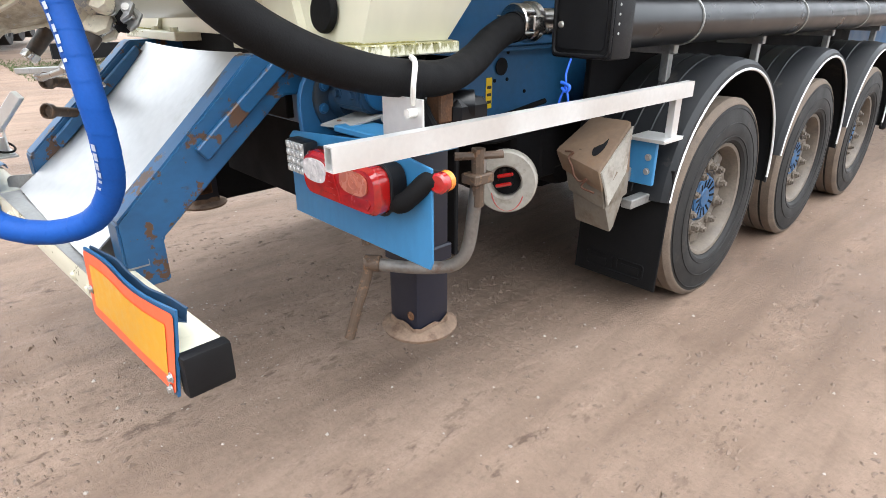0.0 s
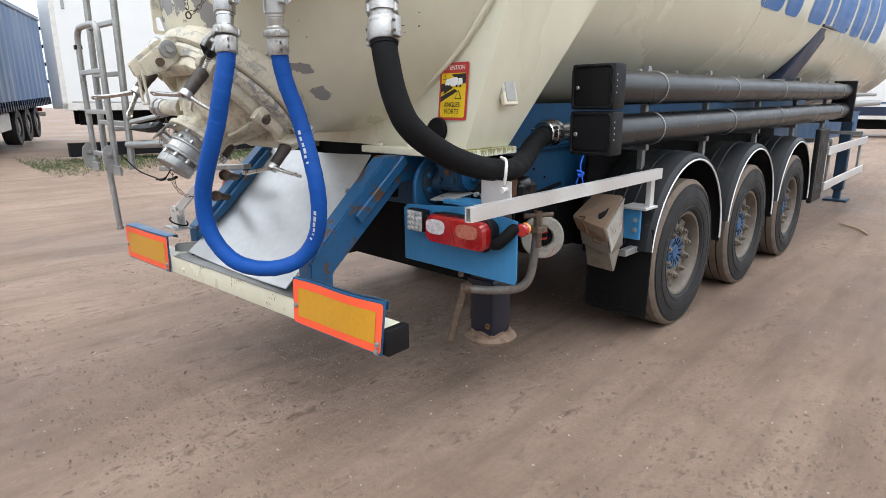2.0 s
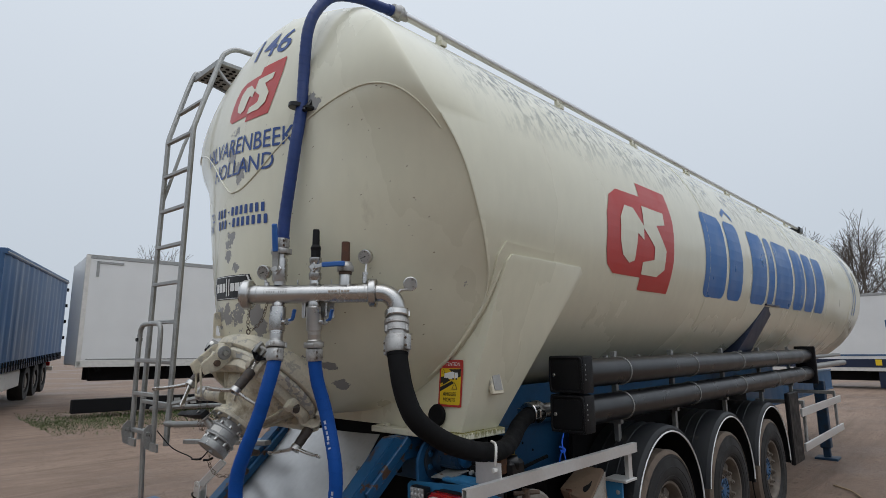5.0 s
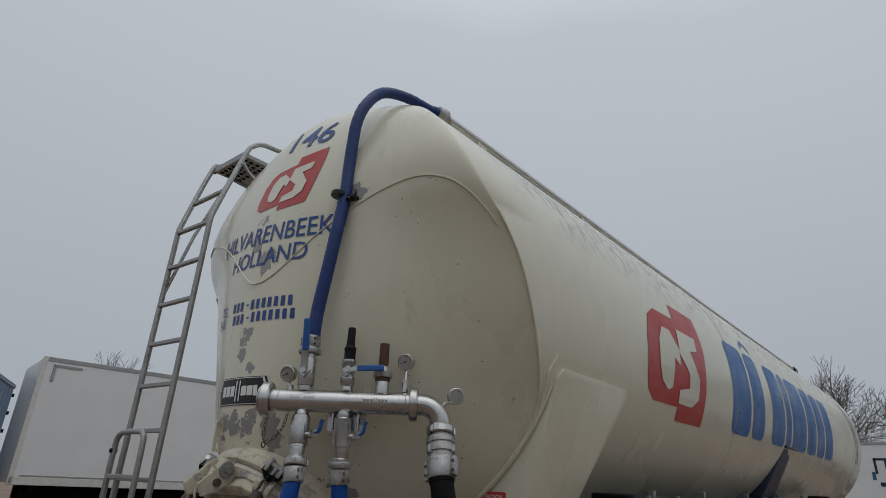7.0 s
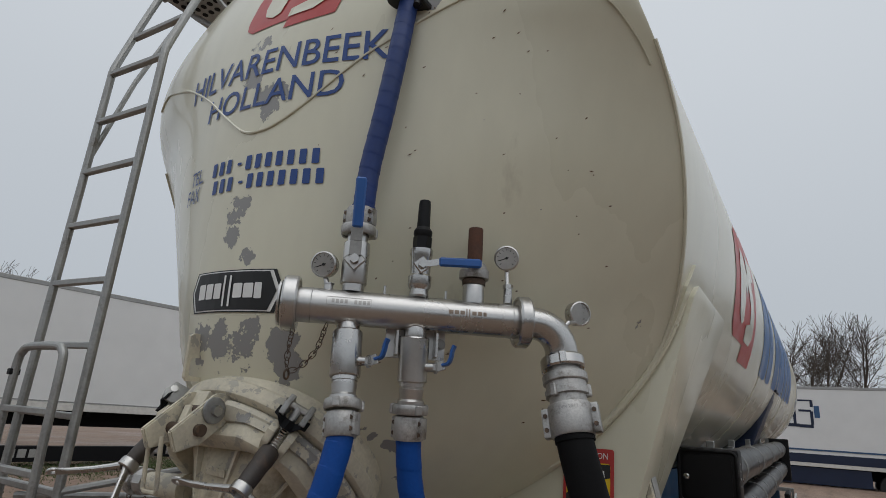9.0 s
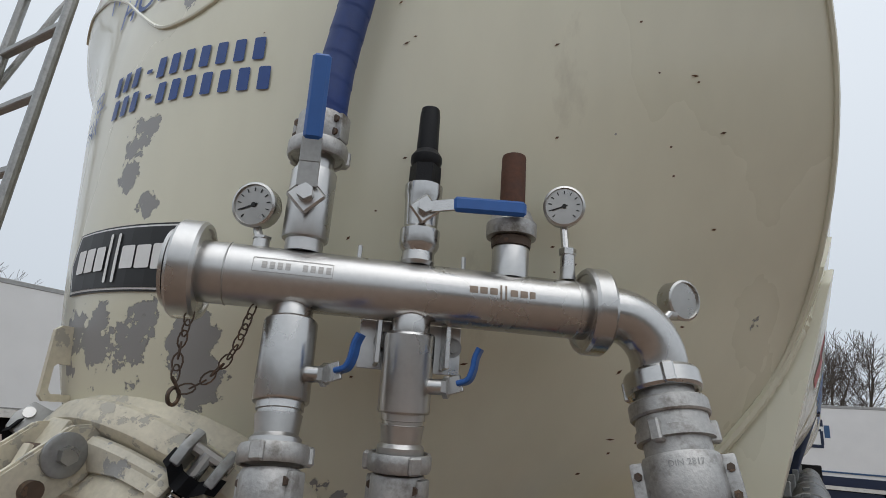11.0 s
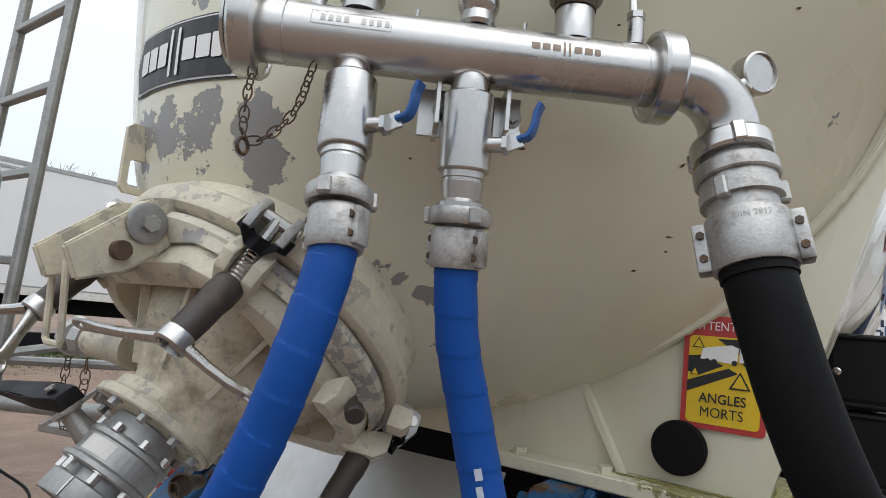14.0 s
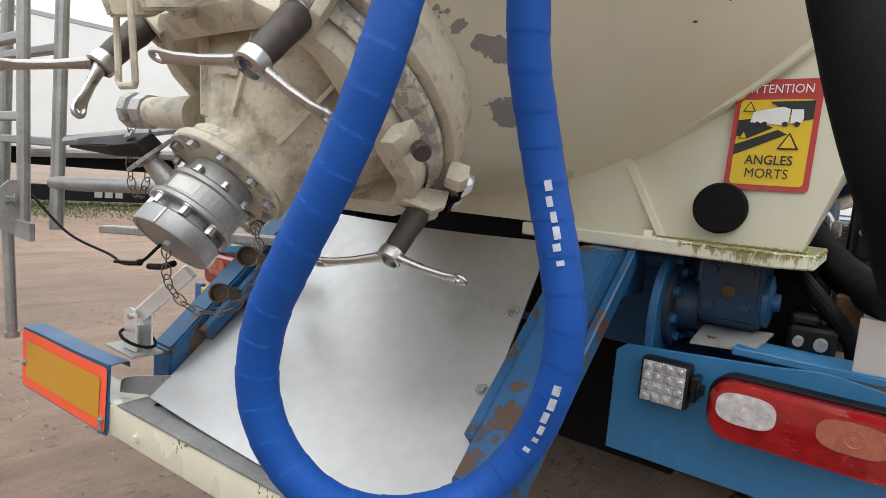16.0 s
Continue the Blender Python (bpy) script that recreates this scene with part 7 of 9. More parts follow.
tube(bm, [(1.12, 5.33, 1.42), (1.12, 8.2, 1.42)], 0.045, 14)
tube(bm, [(1.0, 5.33, 1.55), (1.0, 8.6, 1.55)], 0.03, 12)
pieces("front_pipe", bm, GALV, trailer)
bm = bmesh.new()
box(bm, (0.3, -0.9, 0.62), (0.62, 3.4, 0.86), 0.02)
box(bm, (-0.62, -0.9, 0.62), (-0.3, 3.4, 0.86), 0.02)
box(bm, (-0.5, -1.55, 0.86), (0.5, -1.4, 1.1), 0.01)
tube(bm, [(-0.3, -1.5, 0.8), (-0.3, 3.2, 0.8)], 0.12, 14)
# near-black cross panel and tray, added to hide the light behind
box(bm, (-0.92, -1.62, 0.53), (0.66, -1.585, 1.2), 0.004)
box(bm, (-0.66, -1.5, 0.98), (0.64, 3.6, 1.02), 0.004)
# dark plates behind the fenders, added to deepen the shade there
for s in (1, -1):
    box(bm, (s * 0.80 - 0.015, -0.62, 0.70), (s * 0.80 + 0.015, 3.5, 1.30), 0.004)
# fillers for the dark gap over the chute sheet and behind the pivot
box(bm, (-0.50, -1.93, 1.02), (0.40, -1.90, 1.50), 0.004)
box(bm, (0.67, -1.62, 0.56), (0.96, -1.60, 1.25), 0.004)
# unseen left skirts, added to keep side light off the ground
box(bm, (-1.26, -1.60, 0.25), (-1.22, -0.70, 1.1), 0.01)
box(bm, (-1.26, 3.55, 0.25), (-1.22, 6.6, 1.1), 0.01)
pieces("underbody", bm, ROAD_BLACK, trailer, "running gear and added dark panels that block light under the chassis")
bm = bmesh.new()
for p0, p1, r in (((0.70, -1.6, 1.0), (0.78, -0.9, 1.02), 0.012), ((0.72, -1.55, 1.03), (0.80, -0.95, 0.92), 0.01), ((0.69, -1.3, 0.93), (0.70, 0.6, 0.92), 0.014)):
    tube(bm, spline([p0, ((p0[0] + p1[0]) / 2, (p0[1] + p1[1]) / 2, min(p0[2], p1[2]) - 0.03), p1], 6), r, 8)
part("air_line", bm, RUBBER, trailer)
bm = bmesh.new()
box(bm, (0.93, -1.75, 1.05), (1.10, -1.60, 1.14), 0.02)
cyl(bm, (0.96, -1.80, 1.12), (1.08, -1.66, 1.12), 0.045, seg=16)
part("air_valve", bm, BLACK, trailer, "black air brake valve block")

# ---- discharge manifold on the stern ----
MA, MD = V(0.345, -2.934, 2.040), V(0.7648, 0.6443, 0.0)     # its left end and its run along the stern panel
MN = V(0.6443, -0.7648, 0.0)                                # outward from the panel


def mp(s, z=None, out=0.0):
    p = MA + MD * s + MN * out
    return V(p.x, p.y, MA.z if z is None else z)


ML = 0.648
bm = bmesh.new()
lathe(bm, MA, MD, [(0.044, 0.0), (0.048, 0.004), (0.048, ML), (0.044, ML)], 40)
manifold = part("manifold", bm, STEEL, trailer, "brushed stainless steel discharge manifold")


def union_ring(at, axis, r=0.078, w=0.046, lugs=0, mat=STEEL, name="union_ring"):
    bm = bmesh.new()
    lathe(bm, at, axis, [(r * 0.62, -w / 2 + 0.004), (r * 0.84, -w / 2 + 0.004), (r * 0.86, -w / 2), (r * 0.95, -w / 2), (r, -w / 2 + 0.005), (r, w / 2 - 0.005), (r * 0.95, w / 2), (r * 0.86, w / 2), (r * 0.84, w / 2 - 0.004), (r * 0.62, w / 2 - 0.004)], 40)
    m = Matrix.Translation(at) @ turn_to(axis)
    for i in range(lugs):
        a = 6.2832 * i / lugs
        b = bmesh.new()
        box(b, (-0.008, -0.010, -w / 2), (0.006, 0.010, w / 2), 0.003, m @ Matrix.Rotation(a, 4, "Z") @ Matrix.Translation((r, 0, 0)))
        part("ring_lug", b, mat, manifold)
    return part(name, bm, mat, manifold)


union_ring(mp(0.005), MD, 0.076, 0.040)
union_ring(mp(0.650), MD, 0.073, 0.036)
bm = bmesh.new()
lathe(bm, mp(-0.02), -MD, [(0.062, 0), (0.060, 0.006), (0.0, 0.008)], 36)
part("end_blank", bm, STEEL, manifold)
for s in (0.06, 0.615):
    bm = bmesh.new()
    ring(bm, mp(s), MD, 0.048, 0.0015, 36, 5)
    part("weld_ring", bm, STEEL, manifold)
# elbow down to the big hose
el = []
for i in range(11):
    a = radians(90 * i / 10)
    c = mp(0.684, MA.z - 0.085)
    el.append(c + MD * 0.085 * math.sin(a) + V(0, 0, 0.085 * math.cos(a)))
el = [mp(0.652)] + el + [el[-1] - V(0, 0, 0.02)]
bm = bmesh.new()
tube(bm, el, 0.046, 28)
part("elbow", bm, STEEL, manifold)
SB = 0.770
B0 = mp(SB, 1.945)
BD = (V(0.987, -2.481, 1.717) - B0).normalized()          # the drop leans outward a little
BL = turn_to(-BD)
union_ring(B0 + BD * 0.015, BD, 0.061, 0.034, 3)
bm = bmesh.new()
lathe(bm, B0 + BD * 0.012, BD, [(0.0425, 0.0), (0.0467, 0.018), (0.0467, 0.034), (0.0603, 0.035), (0.0625, 0.038), (0.0625, 0.058), (0.0603, 0.061), (0.0561, 0.0615), (0.0561, 0.08), (0.0599, 0.081), (0.0599, 0.097), (0.051, 0.098), (0.051, 0.128)], 40)
part("big_coupling", bm, ALU, manifold, "cast aluminium hose coupling")
for i in range(3):
    bm = bmesh.new()
    box(bm, (0.048, -0.009, -0.016), (0.066, 0.009, 0.018), 0.003, Matrix.Translation(B0 + BD * 0.1) @ BL @ Matrix.Rotation(2.1 * i + 0.4, 4, "Z"))
    part("coupling_lug", bm, ALU, manifold)


def hose_clamp(at, r, h, facing, axis=(0, 0, 1), name="hose_clamp", ear=0.020):
    """Two cast half shells with bolted ears."""
    m0 = Matrix.Translation(at) @ turn_to(axis)
    bm = bmesh.new()
    lathe(bm, None, None, [(r * 0.85, -h / 2), (r, -h / 2), (r + 0.003, -h / 2 + 0.006), (r + 0.003, h / 2 - 0.006), (r, h / 2), (r * 0.85, h / 2)], 36, m0)
    up = Vector(axis).normalized()
    ex = (Vector(facing) - up * up.dot(Vector(facing))).normalized()
    m = Matrix((ex, up.cross(ex), up)).transposed().to_4x4()
    m.translation = at
    for s in (1, -1):
        box(bm, (s * (r + ear - 0.012) - 0.012, -0.015, -h / 2 + 0.003), (s * (r + ear - 0.012) + 0.012, 0.015, h / 2 - 0.003), 0.005, m, 2)
    c = part(name, bm, ALU, manifold, "cast aluminium hose clamp")
    for s in (1, -1):
        for z in (-h * 0.22, h * 0.22):
            bm = bmesh.new()
            cyl(bm, m @ V(s * (r + ear - 0.011), -0.0195, z), m @ V(s * (r + ear - 0.011), 0.0195, z), 0.0065, seg=6)
            part("clamp_bolt", bm, BROWN_GRIP, manifold)
    return c


hose_clamp(B0 + BD * 0.175, 0.057, 0.085, (0.99, 0.12, 0), -BD)
b = word("DIN 2817", 0.009, 0.052)
cc = B0 + BD * 0.15
fr = (V(0.30, -0.954, 0) + BD * -V(0.30, -0.954, 0).dot(BD)).normalized()
drape(b, lambda u, v: cc + (Matrix.Rotation(u / 0.0605, 3, -BD) @ fr) * 0.0612 - BD * v, 0.02)
part("cast_lettering", b, GALV, manifold, smooth=0)

# valves below, for the two blue hoses
def lower_valve(s, end):
    p = mp(s)
    at = V(p.x, p.y, p.z - 0.05)
    ax = (Vector(end) - at).normalized()
    k = ((Vector(end) - at).length) / 0.292
    mv = Matrix.Translation(at) @ turn_to(ax)
    bm = bmesh.new()
    lathe(bm, None, None, [(r, h * k) for r, h in ((0.026, -0.02), (0.031, -0.006), (0.031, 0.014), (0.038, 0.0155), (0.0405, 0.019), (0.0405, 0.138), (0.039, 0.141), (0.034, 0.1415), (0.034, 0.152), (0.031, 0.153), (0.031, 0.158), (0.0335, 0.159), (0.0305, 0.186), (0.036, 0.192), (0.036, 0.215))], 32, mv)
    part("valve_body", bm, STEEL, manifold, "stainless ball valve body")
    union_ring(at + ax * 0.214 * k, ax, 0.049, 0.026, 3, ALU, "claw_ring")
    hose_clamp(at + ax * 0.264 * k, 0.0385, 0.062, (0.93, 0.10, 0), -ax, ear=0.009)
    bm = bmesh.new()
    q = at + ax * 0.095
    d = (MD * 0.9 + MN * 0.45).normalized()
    cyl(bm, q + d * 0.035, q + d * 0.062, 0.012, seg=14)
    cyl(bm, q + d * 0.062, q + d * 0.07, 0.017, seg=6)
    beam(bm, q + d * 0.064, q + d * 0.09 + V(0, 0, 0.008), 0.006, 0.026, (0, 0, 1), 0.001)
    part("valve_stem", bm, STEEL, manifold)
    bm = bmesh.new()
    strap(bm, spline([q + d * 0.084 + V(0, 0, 0.006), q + d * 0.100 + V(0, 0, 0.012), q + d * 0.107 + V(0, 0, 0.028), q + d * 0.110 + V(0, 0, 0.046), q + d * 0.116 + V(0, 0, 0.060)], 6), 0.022, 0.008, d.cross(V(0, 0, 1)))
    part("valve_lever", bm, LEVER_BLUE, manifold, "blue plastic valve lever")


lower_valve(0.164, (0.514, -2.865, 1.708))
lower_valve(0.348, (0.600, -2.692, 1.708))

# valve above with the overhead hose
p = mp(0.166)
bm = bmesh.new()
lathe(bm, V(p.x, p.y, p.z + 0.045), (0, 0, 1), [(0.030, 0), (0.030, 0.02), (0.036, 0.022), (0.037, 0.025), (0.037, 0.137), (0.036, 0.14), (0.030, 0.141), (0.030, 0.17)], 32)
part("valve_body", bm, STEEL, manifold)
union_ring(V(p.x, p.y, p.z + 0.222), (0, 0, 1), 0.05, 0.028, 3, ALU, "claw_ring")
hose_clamp(V(p.x, p.y, p.z + 0.262), 0.037, 0.055, (0.98, 0.2, 0), ear=0.011)
bm = bmesh.new()
q = V(p.x, p.y, p.z + 0.125)
f = (MN * 0.95 - MD * 0.05).normalized()
cyl(bm, q + f * 0.035, q + f * 0.062, 0.013, seg=14)
box(bm, (-0.023, -0.023, -0.003), (0.023, 0.023, 0.003), 0.004, Matrix.Translation(q + f * 0.052) @ turn_to(f) @ Matrix.Rotation(radians(45), 4, "Z"))
cyl(bm, q + f * 0.06, q + f * 0.072, 0.013, seg=6)
part("valve_stem", bm, STEEL, manifold)
bm = bmesh.new()
pts = [q + f * 0.062 + V(0, 0, 0.01), q + f * 0.066 + V(0, 0, 0.05), q + f * 0.072 + V(0, 0, 0.09)]
for a, c in zip(pts, pts[1:]):
    beam(bm, a, c, 0.032, 0.006, f, 0.001)
part("lever_arm", bm, GALV, manifold)
bm = bmesh.new()
beam(bm, q + f * 0.073 + V(0, 0, 0.085), q + f * 0.095 + V(0, 0, 0.225), 0.030, 0.012, f, 0.005)
part("valve_lever", bm, LEVER_BLUE, manifold, "blue plastic valve lever")
# second upper valve with a black stub pipe
p = mp(0.350)
bm = bmesh.new()
lathe(bm, V(p.x, p.y, p.z + 0.045), (0, 0, 1), [(0.024, 0), (0.028, 0.006), (0.026, 0.022), (0.031, 0.03), (0.033, 0.036), (0.033, 0.06), (0.028, 0.066), (0.030, 0.115), (0.032, 0.122), (0.032, 0.14), (0.022, 0.146)], 28)
part("valve_body", bm, STEEL, manifold)
bm = bmesh.new()
cyl(bm, V(p.x, p.y, p.z + 0.188), V(p.x, p.y, p.z + 0.222), 0.027, seg=6)
lathe(bm, V(p.x, p.y, p.z + 0.222), (0, 0, 1), [(0.024, 0), (0.027, 0.008), (0.027, 0.018), (0.022, 0.026), (0.019, 0.03), (0.0175, 0.10), (0.016, 0.112), (0, 0.112)], 22)
part("stub_pipe", bm, BLACK_PLASTIC, manifold, "black plastic stub pipe")
bm = bmesh.new()
q = V(p.x, p.y, p.z + 0.132)
f = MN
cyl(bm, q + f * 0.025, q + f * 0.05, 0.012, seg=14)
box(bm, (-0.019, -0.019, -0.003), (0.019, 0.019, 0.003), 0.003, Matrix.Translation(q + f * 0.04) @ turn_to(f) @ Matrix.Rotation(radians(40), 4, "Z"))
cyl(bm, q + f * 0.045, q + f * 0.057, 0.012, seg=6)
beam(bm, q + f * 0.047, q + f * 0.05 + MD * 0.06 + V(0, 0, 0.012), 0.02, 0.005, f, 0.001)
part("valve_stem", bm, STEEL, manifold)
bm = bmesh.new()
beam(bm, q + f * 0.05 + MD * 0.045 + V(0, 0, 0.010), q + f * 0.055 + MD * 0.165 + V(0, 0, 0.014), 0.026, 0.013, f, 0.005)
part("valve_lever", bm, LEVER_BLUE, manifold, "blue plastic valve lever")
# relief valve with a rusted pipe
p = mp(0.506)
bm = bmesh.new()
lathe(bm, V(p.x, p.y, p.z + 0.04), (0, 0, 1), [(0.031, 0), (0.031, 0.052), (0.029, 0.056)], 28)
part("branch_pipe", bm, STEEL, manifold)
bm = bmesh.new()
lathe(bm, V(p.x, p.y, p.z + 0.095), (0, 0, 1), [(0.033, 0), (0.034, 0.014), (0.03, 0.018)], 28)
part("dark_collar", bm, BROWN_GRIP, manifold)
bm = bmesh.new()
lathe(bm, V(p.x, p.y, p.z + 0.112), (0, 0, 1), [(0.042, 0), (0.043, 0.004), (0.043, 0.024), (0.038, 0.03), (0.032, 0.045), (0.024, 0.05)], 30)
part("relief_flange", bm, ALU, manifold)
bm = bmesh.new()
lathe(bm, V(p.x, p.y, p.z + 0.16), (0, 0, 1), [(0.022, 0), (0.0215, 0.10), (0.0205, 0.105), (0.017, 0.105), (0.016, 0.06)], 24)
part("rusty_pipe", bm, RUST_PIPE, manifold, "rusty brown outlet pipe")


def gauge(at, facing, stem, post=0.0, plain=False):
    fn_ = Vector(facing).normalized()
    stem = [Vector(q) for q in stem[:-1]] + [at - fn_ * 0.016 - V(0, 0, 0.026)]
    bm = bmesh.new()
    lathe(bm, at, facing, [(0.033, -0.03), (0.035, -0.026), (0.035, -0.004), (0.037, -0.002), (0.037, 0.004), (0.033, 0.006), (0.032, 0.002)], 32)
    g = part("gauge_case", bm, CHROME, manifold, "round steel pressure gauge")
    bm = bmesh.new()
    lathe(bm, Vector(at), facing, [(0.0325, 0.0015), (0.0, 0.0018)], 32)
    part("gauge_dial", bm, GLASS_FACE, manifold, "pale gauge dial")
    bm = bmesh.new()
    m = Matrix.Translation(Vector(at) + Vector(facing).normalized() * 0.0028) @ turn_to(facing)
    for i in range(11):
        a = radians(-45 + 27 * i)
        box(bm, (0.022, -0.0008, 0), (0.028, 0.0008, 0.0006), 0, m @ Matrix.Rotation(a, 4, "Z"))
    box(bm, (-0.006, -0.0012, 0), (0.022, 0.0012, 0.001), 0, m @ Matrix.Rotation(radians(200), 4, "Z"))
    cyl(bm, m @ V(0, 0, 0), m @ V(0, 0, 0.002), 0.004, seg=10)
    if plain:
        bm.free()
    else:
        part("gauge_needle", bm, BLACK_INK, manifold)
    bm = bmesh.new()
    tube(bm, stem, 0.007, 10)
    if post:
        cyl(bm, stem[0], Vector(stem[0]) + V(0, 0, post), 0.0135, 0.012, seg=14)
        cyl(bm, Vector(stem[0]) + V(0, 0, post * 0.8), Vector(stem[0]) + V(0, 0, post), 0.015, seg=6)
    part("gauge_stem", bm, STEEL, manifold)


face = (0.36, -0.88, -0.14)
g1, g2, g3 = V(0.41, -2.886, 2.155), V(0.80, -2.537, 2.228), V(0.965, -2.372, 2.085)
gauge(g1, face, [mp(0.10, 2.085), mp(0.10, 2.135)], 0.02)
gauge(g2, face, [mp(0.607, 2.09), mp(0.607, 2.2)], 0.055)
gauge(g3, (0.80, -0.58, -0.08), [mp(0.77, 2.03), mp(0.79, 2.05), V(0.955, -2.37, 2.075)], plain=True)
# bracket that holds the manifold off the stern, small plugs, maker's marks as plain bars
bm = bmesh.new()
for s in (0.30, 0.41):
    box(bm, (-0.004, -0.10, -0.045), (0.004, 0.0, 0.03), 0.001, Matrix.Translation(mp(s, 1.97)) @ Matrix.Rotation(math.atan2(MD.y, MD.x), 4, "Z") @ Matrix.Rotation(radians(180), 4, "Z"))
box(bm, (-0.02, -0.006, -0.045), (0.15, 0.0, 0.035), 0.001, Matrix.Translation(mp(0.29, 1.965, -0.06)) @ Matrix.Rotation(math.atan2(MD.y, MD.x), 4, "Z"))
part("manifold_bracket", bm, STEEL, manifold)
bm = bmesh.new()
for s in (0.31, 0.425):
    hexbolt(bm, mp(s, 1.965, -0.052), MN, 0.011, 0.012)
pieces("bracket_nut", bm, GALV, manifold)
bm = bmesh.new()
for s in (0.255, 0.43):
    cyl(bm, mp(s, 2.085, -0.02), mp(s, 2.115, -0.02), 0.004, seg=8)
pieces("plug", bm, STEEL, manifold)


def on_pipe(s, a, lift=0.0008):
    return MA + MD * s + (MN * math.cos(a) + V(0, 0, math.sin(a))) * (0.048 + lift)


ETCH = material("etched_steel", (0.40, 0.385, 0.365), 0.5, metal=0.9, vary=0.15, scale=40)
ETCH_BROWN = material("stained_etching", (0.27, 0.215, 0.17), 0.55, metal=0.6, vary=0.2, scale=40)
for s0, wd, hh in ((0.437, 0.013, 0.011), (0.453, 0.012, 0.011), (0.469, 0.012, 0.011), (0.481, 0.003, 0.024), (0.489, 0.003, 0.024), (0.502, 0.012, 0.011), (0.518, 0.012, 0.011), (0.532, 0.009, 0.011)):
    b = bmesh.new()
    flat(b, rounded(wd, hh, 0.001), lambda u, v, s0=s0: on_pipe(s0 + u, 0.12 + v / 0.048), 0.01)
    part("etched_bar", b, ETCH_BROWN, manifold, smooth=0)
for s0, wd, v0, hh in [(0.16, 0.118, 0.0115, 0.0012), (0.16, 0.118, -0.0115, 0.0012), (0.101, 0.0012, 0, 0.023), (0.219, 0.0012, 0, 0.023)] + [(0.118 + 0.0115 * k + 0.014 * (k > 3), 0.0075, 0, 0.011) for k in range(8)]:
    b = bmesh.new()
    flat(b, [(u, v + v0) for u, v in rounded(wd, hh, 0.0004)], lambda u, v, s0=s0: on_pipe(s0 + u, 0.2 + v / 0.048, 0.0006), 0.01)
    part("etched_bar", b, ETCH, manifold, smooth=0)

# the chain under the blank end
def chain(parent, pts, link=0.021, wire=0.0014, name="chain"):
    ps = spline(pts, 24)
    acc, nxt, k = 0.0, 0.0, 0
    bm = bmesh.new()
    for a, b_ in zip(ps, ps[1:]):
        d = b_ - a
        if d.length < 1e-6:
            continue
        while nxt <= acc + d.length:
            c = a + d * ((nxt - acc) / d.length)
            m = Matrix.Translation(c) @ turn_to(d) @ Matrix.Rotation(radians(90 * (k % 2)), 4, "Z")
            o = [m @ V(0.35 * link * math.cos(t), 0, 0.62 * link * math.sin(t)) for t in [6.2832 * i / 10 for i in range(10)]]
            tube(bm, o, wire, 5, closed=True)
            nxt += link * 0.78
            k += 1
        acc += d.length
    part(name, bm, BROWN_GRIP, parent, "dark steel chain")


chain(manifold, [mp(0.02, 1.965, 0.02), mp(0.015, 1.91, 0.015), mp(0.02, 1.865, 0.01), mp(0.05, 1.875, 0.0), mp(0.085, 1.92, 0.0), mp(0.105, 1.985, 0.01)])
bm = bmesh.new()
ring(bm, mp(0.018, 1.852, 0.012), (1, 0.3, 0), 0.012, 0.003, 16, 6)
part("shackle", bm, BROWN_GRIP, manifold)

# ---- hoses ----
def hose(name, pts, r, mat, label, wrap=0.055, n=10, seg=18):
    ps = spline(pts, n)
    # resample evenly, with faint ridges where the cloth wrap overlaps
    d = [0.0]
    for a, b_ in zip(ps, ps[1:]):
        d.append(d[-1] + (b_ - a).length)
    step = 0.003
    k = int(d[-1] / step)
    out, j = [], 0
    for i in range(k + 1):
        t = d[-1] * i / k
        while j < len(d) - 2 and d[j + 1] < t:
            j += 1
        f = (t - d[j]) / max(1e-9, d[j + 1] - d[j])
        out.append(ps[j].lerp(ps[j + 1], f))
    bm = bmesh.new()
    tube(bm, out, r, seg)
    if wrap:
        bm.verts.ensure_lookup_table()
        for i in range(k + 1):
            for q in range(seg):
                v = bm.verts[i * seg + q]
                s = (i * step + 0.005 * math.cos(6.2832 * q / seg) + 0.006 * noise.noise(V(i * 0.02, q, 1))) / wrap
                cell = math.floor(s)
                g = 0.98 + 0.036 * (1 - (s - cell)) ** 1.4 + 0.008 * math.sin(cell * 12.7)
                v.co = out[i] + (v.co - out[i]) * g
    ob = single(name, bm, mat, label, "hose", smooth=22 if wrap else 50)
    return ob, out


loop = [(0.512, -2.860, 1.735), (0.512, -2.873, 1.66), (0.498, -2.896, 1.545), (0.465, -2.905, 1.445), (0.428, -2.917, 1.353), (0.38, -2.927, 1.255), (0.325, -2.928, 1.146), (0.301, -2.918, 1.027), (0.325, -2.893, 0.925), (0.385, -2.852, 0.850), (0.45, -2.79, 0.815), (0.515, -2.705, 0.812),
        (0.575, -2.63, 0.852), (0.632, -2.592, 0.945), (0.674, -2.595, 1.065), (0.682, -2.606, 1.18), (0.66, -2.612, 1.285), (0.632, -2.62, 1.387), (0.612, -2.639, 1.487), (0.601, -2.668, 1.581), (0.600, -2.688, 1.67), (0.600, -2.694, 1.735)]
blue_hose, bp_ = hose("blue_hose", loop, 0.0345, HOSE_BLUE, "bright blue cloth-wrapped rubber hose hanging in a loop", 0.06)
